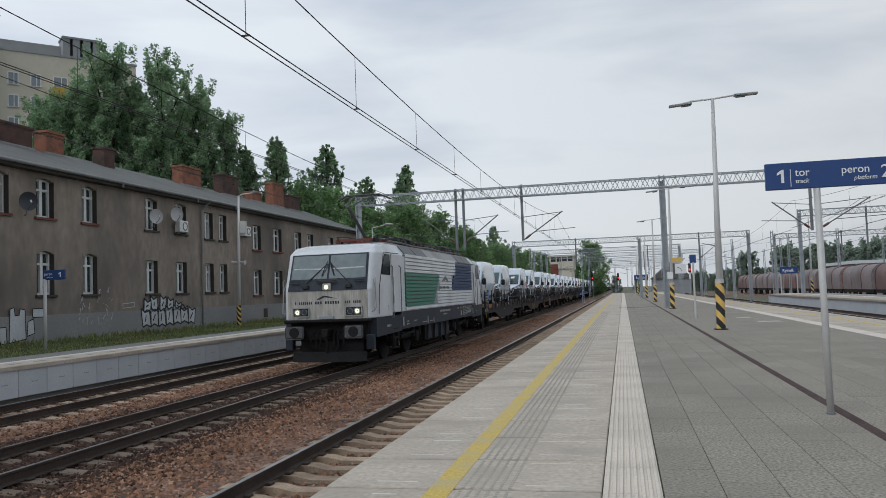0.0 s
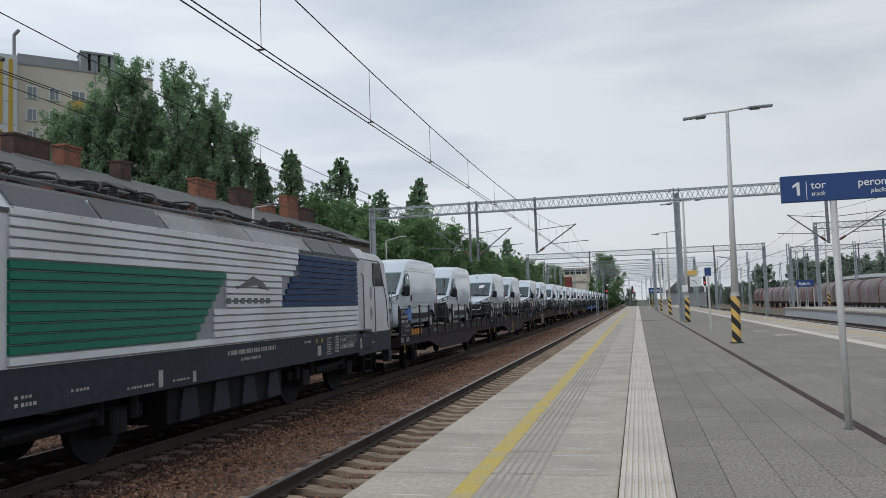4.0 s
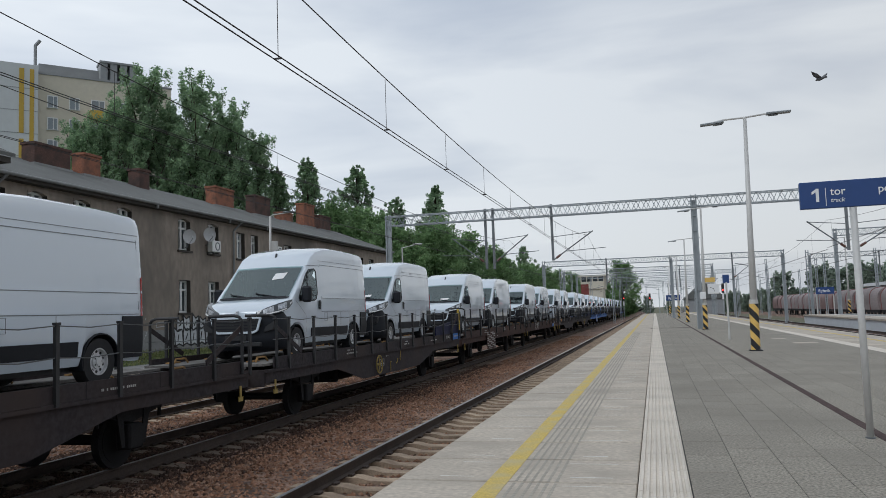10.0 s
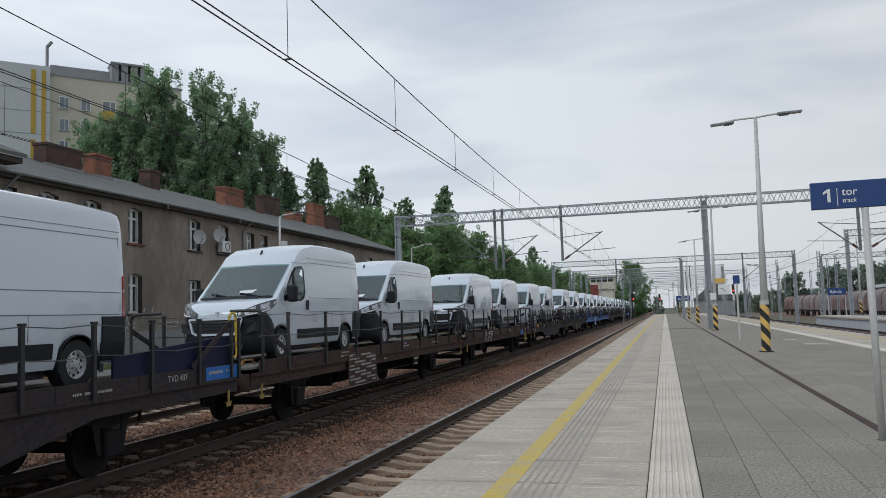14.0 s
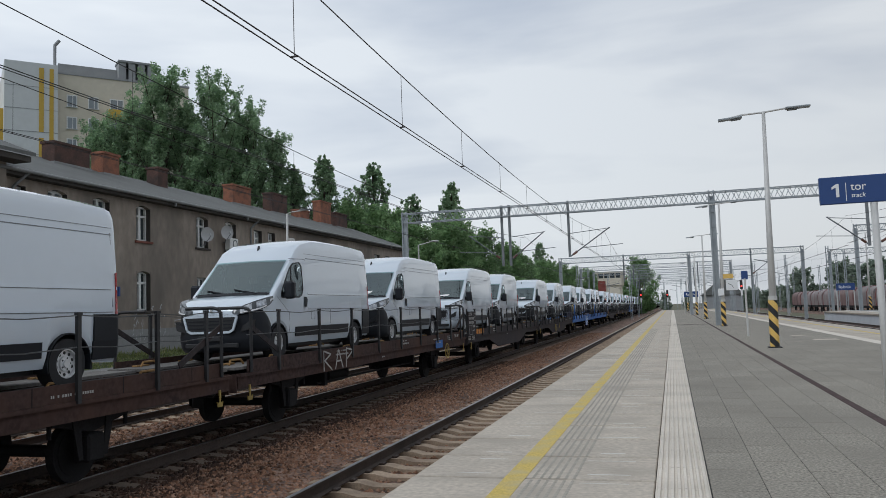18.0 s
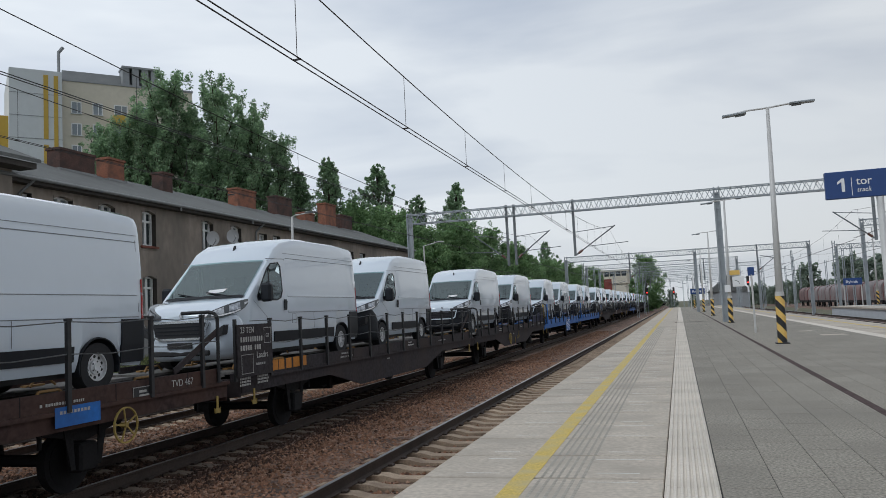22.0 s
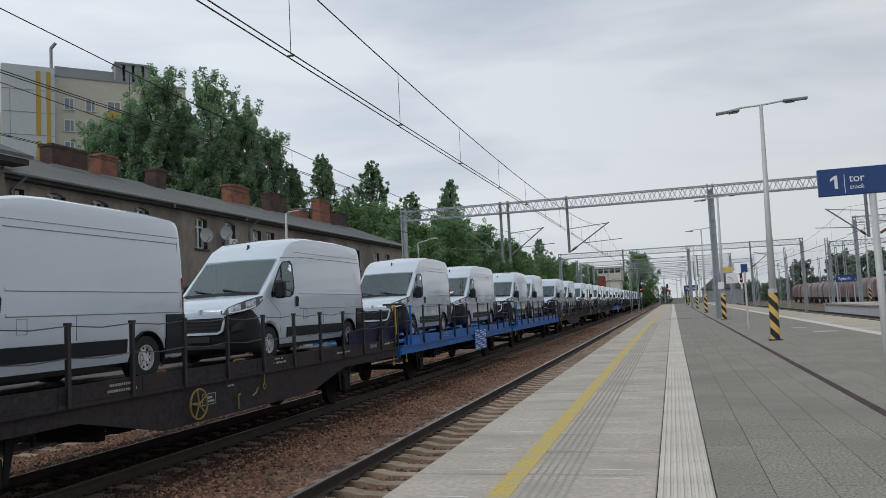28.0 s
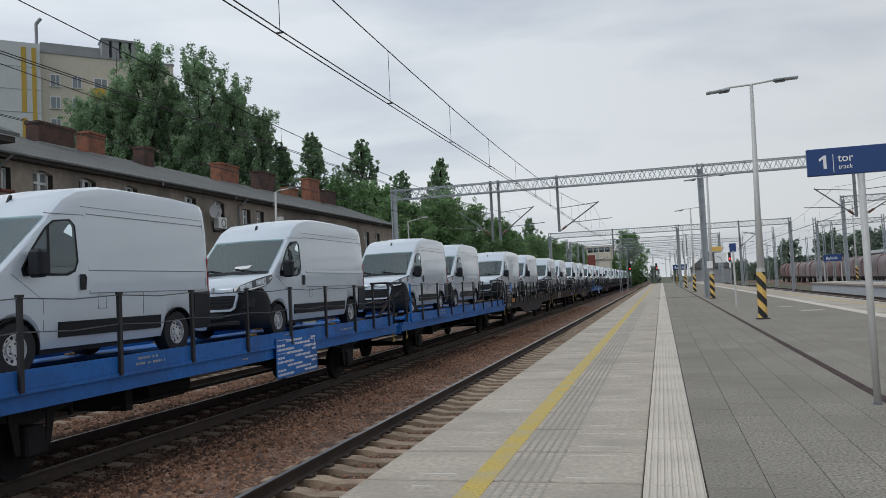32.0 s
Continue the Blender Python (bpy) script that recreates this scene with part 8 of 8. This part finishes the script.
def covered_wagon(material):
    t = thing("covered_freight_wagon", "dirty grey-brown telescopic-hood freight wagon with dark ribs", "freight wagon", group="freight wagons in the yard")
    arch = [k * math.pi / 14 for k in range(15)]
    prof = [(-1.45, 1.2), (1.45, 1.2)] + [(1.5 * math.copysign(abs(math.cos(a)) ** 0.75, math.cos(a)), 2.4 + 1.5 * math.sin(a) ** 0.8) for a in arch]
    for k in range(3):
        grow = 1.02 if k == 1 else 1.0
        hood = part("hood", prism(bm_new(), [(x * grow, z * grow if z > 1.3 else z) for x, z in prof], "y", 0.3 + k * 3.75, 3.95 + k * 3.75), material, t, smooth=True)
        hood.data.set_sharp_from_angle(angle=0.7)
        part("hood_rib", prism(bm_new(), [(x * 1.03, z * 1.012 if z > 1.3 else z) for x, z in prof], "y", 3.95 + k * 3.75, 4.05 + k * 3.75), M_BLACK if material is M_FREIGHT else M_RIB_RED, t)
    part("frame", box(bm_new(), -1.4, 1.4, 0, 11.8, 0.85, 1.2), M_UNDER, t)
    bg = bm_new()
    for y in (1.6, 3.4, 8.4, 10.2):
        ring(bg, (1.1, y, 0.46), "x", 0.46, 0, -0.06, 0.06, 16)
        ring(bg, (-1.1, y, 0.46), "x", 0.46, 0, -0.06, 0.06, 16)
    part("wheels", bg, M_UNDER, t)["kind"] = "stuff"
    return t


CW = [covered_wagon(M_FREIGHT_B), covered_wagon(M_FREIGHT)]
for k in range(10):
    y = 66 + k * 12.6
    if k < 2:
        CW[k].location = (27.0, y, RAIL - 0.3)
    else:
        copy_thing(CW[1 if k % 4 == 1 else 0], pose(27.0, y, RAIL - 0.3))

# ---- paving, sleepers and stones ----
slab_mesh = finish("slab", box(bm_new(), -1.01, 1.023, -0.478, 0.478, -0.1, 0.0, 0.008), M_SLAB)
for k in range(60):
    piece("slab", slab_mesh, platform, (-1.235, 4.18 + k * 1.0, 0.0))
filler = bm_new()
for k in range(61):
    box(filler, -2.235, -0.235, 3.661 + k, 3.699 + k, -0.06, -0.03)
for k in range(31):
    box(filler, 6.24, 8.24, 18.172 + k, 18.208 + k, -0.06, -0.03)
part("joint_filler", filler, M_JOINT, platform, "dark joint filler between slabs")["kind"] = "stuff"
part("joint_bed", box(bm_new(), 0.2, 5.8, -12, 172, -0.059, -0.005), M_JOINT, platform, "dark sand in the joints")["kind"] = "stuff"
part("far_slabs", box(bm_new(), -2.245, -0.225, 63.7, 172, -0.1, 0.0), M_SLAB, platform)
part("near_slabs", box(bm_new(), -2.245, -0.225, -12, 3.66, -0.1, 0.0), M_SLAB, platform)
for k in range(30):
    piece("slab", slab_mesh, platform, (7.24, 18.69 + k * 1.0, 0.0))
part("far_slabs", box(bm_new(), 6.23, 8.25, 48.2, 172, -0.1, 0.0), M_SLAB, platform)
part("near_slabs", box(bm_new(), 6.23, 8.25, -12, 18.19, -0.1, 0.0), M_SLAB, platform)
part("yellow_line", box(bm_new(), -1.44, -1.262, -12, 172, 0.0, 0.003), M_YELLOW, platform, "worn yellow safety line")
part("yellow_line", box(bm_new(), 7.27, 7.44, -12, 172, 0.0, 0.003), M_YELLOW, platform, "worn yellow safety line")
part("white_strip", box(bm_new(), 5.8, 6.21, -12, 172, -0.08, 0.004), M_TACT, platform, "white guidance strip")
tact = bm_new()
box(tact, -0.2, 0.2, -0.397, 0.397, -0.08, -0.002)
for k in range(8):
    x = -0.188 + 0.0495 * k
    prism(tact, [(x, -0.002), (x + 0.03, -0.002), (x + 0.026, 0.011), (x + 0.004, 0.011)], "y", -0.395, 0.395)
tact_mesh = finish("tactile_tile", tact, M_TACT)
for k in range(70):
    piece("tactile_tile", tact_mesh, platform, (-0.003, 4.4 + k * 0.8, 0.0))
part("tactile_near", box(bm_new(), -0.2, 0.2, -12, 3.99, -0.08, 0.002), M_TACT, platform)
part("tactile_far", box(bm_new(), -0.2, 0.2, 60.1, 172, -0.08, 0.002), M_TACT, platform)
paver_mesh = finish("paver", box(bm_new(), -0.1976, 0.1976, -0.395, 0.395, -0.07, 0.0, 0.003), M_PAVER)
PV = [0.406 + 0.4 * k for k in range(14)]
for i, x in enumerate(PV):
    for k in range(21):
        piece("paver", paver_mesh, platform, (x, 4.4 + (0.4 if i % 2 else 0.0) + k * 0.8, 0.0))
vs, fs = [], []
for i, x in enumerate(PV):
    y = 4.4 + 21 * 0.8 - 0.4 + (0.4 if i % 2 else 0)
    while y < 172:
        d = 0.8 if y < 60 else 8.0
        b = len(vs)
        vs += [(x - 0.1975, y, 0), (x + 0.1975, y, 0), (x + 0.1975, y + d - 0.007, 0), (x - 0.1975, y + d - 0.007, 0)]
        fs.append((b, b + 1, b + 2, b + 3))
        y += d
for i, x in enumerate(PV):
    y = 4.4 - 0.4 + (0.4 if i % 2 else 0)
    while y > -12:
        b = len(vs)
        vs += [(x - 0.197, y - 0.795, 0), (x + 0.197, y - 0.795, 0), (x + 0.197, y, 0), (x - 0.197, y, 0)]
        fs.append((b, b + 1, b + 2, b + 3))
        y -= 0.8
far_pavers = new("far_pavers", bulk("far_pavers", vs, fs, M_PAVER))
far_pavers.parent = platform
far_pavers["kind"] = "stuff"

# Rows of small raised dots beside the yellow line, and pale scuffs on the slabs.
vs, fs = [], []
for i in range(6):
    x = -1.2 + 0.068 * i
    for k in range(60 * 17):
        if k % 17 == 16:
            continue
        y = 3.72 + k / 17.0
        if y > 46:
            break
        b = len(vs)
        vs += [(x - 0.014, y - 0.017, 0.0), (x + 0.014, y - 0.017, 0.0), (x + 0.014, y + 0.017, 0.0), (x - 0.014, y + 0.017, 0.0), (x - 0.008, y - 0.01, 0.006), (x + 0.008, y - 0.01, 0.006), (x + 0.008, y + 0.01, 0.006), (x - 0.008, y + 0.01, 0.006)]
        fs += [(b, b + 1, b + 5, b + 4), (b + 1, b + 2, b + 6, b + 5), (b + 2, b + 3, b + 7, b + 6), (b + 3, b, b + 4, b + 7), (b + 4, b + 5, b + 6, b + 7)]
dots = new("tactile_dots", bulk("tactile_dots", vs, fs, M_DOT))
dots.parent = platform
dots["kind"] = "stuff"
rng = random.Random(31)
for k in range(44):
    for x, d in ((-1.72, 0.12), (-0.62, 0.1)):
        y = 3.68 + k + rng.uniform(0.12, 0.2)
        w = rng.uniform(0.2, 0.42)
        part("scuff_mark", box(bm_new(), x - w / 2 + rng.uniform(-0.06, 0.06), x + w / 2, y, y + rng.uniform(0.008, 0.02), 0.0, 0.002), M_WHITE_LINE, platform)
        if rng.random() < 0.6:
            y = 3.68 + k + rng.uniform(0.78, 0.88)
            part("scuff_mark", box(bm_new(), x - w / 2, x + w / 2 + rng.uniform(-0.06, 0.06), y, y + rng.uniform(0.008, 0.016), 0.0, 0.002), M_WHITE_LINE, platform)

panel = bm_new()
box(panel, -0.05, 0.05, -0.492, 0.492, -0.78, -0.06, 0.008)
panel_mesh = finish("panel", panel, M_PANEL)
slot = box(bm_new(), -0.003, 0.003, -0.1, 0.1, -0.025, -0.008)
box(slot, -0.003, 0.003, -0.1, -0.09, -0.008, 0.02)
box(slot, -0.003, 0.003, 0.09, 0.1, -0.008, 0.02)
slot_mesh = finish("panel_slot", slot, M_BLOCK_GREY)
for k in range(70):
    piece("panel", panel_mesh, lp, (-14.72, 14.45 + k * 1.0 - 6, 0.0))
    piece("panel_slot", slot_mesh, lp, (-14.668, 14.5 + k * 1.0 - 6, -0.42))

sl = bm_new()
prism(sl, [(-1.3, -0.2), (1.3, -0.2), (1.3, -0.03), (0.95, -0.005), (0.5, -0.005), (0.3, -0.05), (-0.3, -0.05), (-0.5, -0.005), (-0.95, -0.005), (-1.3, -0.03)], "y", -0.13, 0.13)
sleeper_mesh = finish("sleeper", sl, M_SLEEPER)
dark_sleeper_mesh = sleeper_mesh.copy()
dark_sleeper_mesh.materials[0] = M_SLEEPER_DARK
clip = bm_new()
for s in (-1, 1):
    for d in (-0.11, 0.11):
        box(clip, s * 0.75 + d - 0.04, s * 0.75 + d + 0.04, -0.07, 0.07, -0.005, 0.03, 0.01)
clip_mesh = finish("rail_clip", clip, M_RAIL_SIDE)
for trk, cx, n in ((TRACK_NEAR, -3.86, 95), (TRACK_TRAIN, TRACK, 95), (TRACK_FAR, -13.08, 80)):
    for k in range(n):
        s = piece("sleeper", dark_sleeper_mesh if trk is TRACK_TRAIN else sleeper_mesh, trk, (cx, 2.9 + 0.6 * k, RAIL - 0.172), (0, 0, radians(random.uniform(-0.4, 0.4))))
        piece("rail_clips", clip_mesh, s)
    rest = bm_new()
    for k in list(range(-24, 0)) + list(range(n, 400)):
        y = 2.9 + 0.6 * k
        box(rest, cx - 1.3, cx + 1.3, y - 0.13, y + 0.13, RAIL - 0.35, RAIL - 0.178)
    part("far_sleepers", rest, M_SLEEPER_DARK if trk is TRACK_TRAIN else M_SLEEPER, trk)["kind"] = "stuff"


def stones(n, seed, x0, x1, y0, y1, zf, material=None):
    rng = np.random.default_rng(seed)
    base = np.array([(1, 0, 0), (-1, 0, 0), (0, 1, 0), (0, -1, 0), (0, 0, 1), (0, 0, -1)], float)
    tri = [(0, 2, 4), (2, 1, 4), (1, 3, 4), (3, 0, 4), (2, 0, 5), (1, 2, 5), (3, 1, 5), (0, 3, 5)]
    x, y = rng.uniform(x0, x1, n), y0 + (y1 - y0) * rng.uniform(0, 1, n) ** 1.35
    s = rng.uniform(0.022, 0.05, n)
    v = base[None] * rng.uniform(0.6, 1.25, (n, 6, 1)) + rng.uniform(-0.25, 0.25, (n, 6, 3))
    a = rng.uniform(0, 6.28, n)
    c, q = np.cos(a)[:, None], np.sin(a)[:, None]
    vx = (v[..., 0] * c - v[..., 1] * q) * s[:, None] + x[:, None]
    vy = (v[..., 0] * q + v[..., 1] * c) * s[:, None] + y[:, None]
    vz = v[..., 2] * s[:, None] * 0.75 + (np.array([zf(t) for t in x]) + rng.uniform(-0.006, 0.014, n))[:, None]
    verts = np.stack([vx, vy, vz], -1).reshape(-1, 3).tolist()
    faces = [(6 * i + p, 6 * i + r, 6 * i + t) for i in range(n) for p, r, t in tri]
    me = bulk("ballast_stones", verts, faces, material or M_STONE)
    ob = new("ballast_stones", me)
    return tagged(ob, "loose reddish brown ballast stones between the rails", "ballast", kind="stuff")


def bed_z(x):
    return float(np.interp(x, (-14.7, -13.8, -12.4, -11.0, -9.7, -8.1, -6.4, -4.6, -3.1, -2.4), (-1.0, -0.985, -0.985, -0.965, -0.985, -0.985, -0.965, -1.035, -1.035, -1.06)))


stones(21000, 5, -7.3, -4.75, 5.5, 34, bed_z)
stones(9000, 15, -8.0, -6.75, 6.5, 36, bed_z, M_STONE_DARK)
stones(9000, 25, -7.3, -4.75, 33, 72, bed_z)
stones(5000, 6, -4.5, -2.4, 5.0, 30, bed_z)
stones(8000, 7, -12.3, -10.2, 9.0, 40, bed_z)
stones(22000, 17, -10.8, -8.1, 9.0, 40, bed_z, M_STONE_DARK)
stones(5000, 8, -14.6, -12.3, 13.0, 40, bed_z)


def grass(n, seed, x0, x1, y0, y1, h, z=0.0):
    rng = np.random.default_rng(seed)
    x, y = rng.uniform(x0, x1, n), rng.uniform(y0, y1, n)
    a, hh = rng.uniform(0, 6.28, n), h * rng.uniform(0.4, 1.2, n)
    w = 0.02 + 0.02 * rng.uniform(0, 1, n)
    lx, ly = rng.normal(0, 0.35, n) * hh, rng.normal(0, 0.35, n) * hh
    z0 = z + 0.08 * np.clip((-17.55 - x) / 4.45, 0, 1) - 0.03
    verts = np.stack([np.stack([x - w * np.cos(a), y - w * np.sin(a), z0], -1), np.stack([x + w * np.cos(a), y + w * np.sin(a), z0], -1), np.stack([x + lx, y + ly, z0 + hh], -1)], 1).reshape(-1, 3).tolist()
    ob = new("grass", bulk("grass", verts, [(3 * i, 3 * i + 1, 3 * i + 2) for i in range(n)], M_GRASS))
    return tagged(ob, "green grass and weeds along the house wall", "grass", kind="stuff")


grass(20000, 3, -22.0, -17.6, 16, 66, 0.085, 0.0)
grass(2500, 4, -22.0, -21.2, 16, 66, 0.26, 0.0)


# ---- birds ----


def bird(label):
    t = thing("pigeon", label, "bird", group="flying pigeons")
    bd = bm_new()
    loft(bd, [[(r * math.cos(a), y, r * 0.8 * math.sin(a)) for a in [k * math.pi / 4 for k in range(8)]] for y, r in ((-0.17, 0.01), (-0.13, 0.035), (-0.05, 0.06), (0.05, 0.05), (0.12, 0.03), (0.2, 0.05))])
    part("body", bd, M_BIRD, t, "grey feathered body")
    wings = []
    for s in (-1, 1):
        wb = bm_new()
        prism(wb, [(0.0, -0.08), (s * 0.18, -0.1), (s * 0.36, -0.02), (s * 0.2, 0.07), (0.0, 0.08)], "z", -0.004, 0.006)
        wings.append((part("wing", wb, M_BIRD, t, "dark grey wing"), s))
    return t, wings


# ---- movement ----


BIRDS = [bird("grey pigeon gliding away over the tracks"), bird("dark pigeon flying high over the tracks"), bird("dark pigeon crossing the sky with beating wings")]


def fly(pair, rows, beat):
    """A bird along its way, with wings that beat; rows of seconds and places."""
    ob, wings = pair
    poses = []
    for k, (t, x, y, z) in enumerate(rows):
        a, b = rows[max(0, k - 1)], rows[min(len(rows) - 1, k + 1)]
        poses.append((t, pose(x, y, z, 0, 0, math.degrees(math.atan2(b[2] - a[2], b[1] - a[1])) + 90)))
    walk(ob, poses)
    t0, t1 = rows[2][0], rows[-3][0]
    for w, s in wings:
        beats = [(0.0, pose(0, 0, 0))]
        t = t0
        while t < t1:
            beats.append((t, pose(0, 0, 0, 0, s * -34 * math.sin(beat * (t - t0)), 0)))
            t += 0.1
        beats.append((32.0, pose(0, 0, 0)))
        walk(w, beats)


def motions():
    fly(BIRDS[0], [(0.0, 60.0, -30.0, 8.0), (9.0, 9.0, 18.0, 7.0), (9.8, 5.65, 22.54, 7.43), (10.0, 4.81, 23.74, 7.59), (10.5, 1.0, 29.14, 8.46), (10.9, -2.52, 35.19, 8.6), (11.3, -6.35, 40.84, 8.88), (11.7, -10.76, 46.19, 8.81), (12.4, -19.0, 56.0, 8.5), (32.0, -240.0, 400.0, 14.0)], 9.0)
    fly(BIRDS[1], [(0.0, 60.0, -20.0, 9.0), (10.0, 9.0, 22.0, 9.8), (10.5, 5.51, 25.99, 10.27), (10.9, 1.91, 30.44, 11.1), (11.3, -2.74, 34.4, 11.67), (11.7, -8.13, 37.77, 11.76), (12.1, -13.36, 40.64, 11.7), (12.8, -23.0, 46.0, 11.7), (32.0, -300.0, 200.0, 14.0)], 14.0)
    fly(BIRDS[2], [(0.0, -300.0, 60.0, 9.0), (22.6, -15.5, 37.0, 8.2), (23.3, -7.59, 38.68, 8.24), (23.7, -3.06, 39.26, 8.46), (24.1, 1.87, 39.33, 8.46), (24.5, 6.83, 38.76, 8.53), (25.3, 17.0, 37.0, 8.8), (32.0, 110.0, 20.0, 10.0)], 12.0)
    # Every thing of the train rolls along the track towards the platform's near end.
    for ob, place in MOVERS:
        x, z = ob.location.x, ob.location.z
        walk(ob, [(t, pose(TRACK, place - travelled(t), z or RAIL)) for t in ROLL_TIMES])
    # Wheels turn as they roll.
    for ob, at, r in WHEELSETS:
        rows, t = [], 0.0
        while t < 32.0:
            rows.append((t, Matrix.Translation(at) @ Matrix.Rotation(travelled(t) / r, 4, "X")))
            t += 0.2 if r > 0.5 else 0.1
        rows.append((32.0, Matrix.Translation(at) @ Matrix.Rotation(travelled(32.0) / r, 4, "X")))
        walk(ob, rows)


motions()
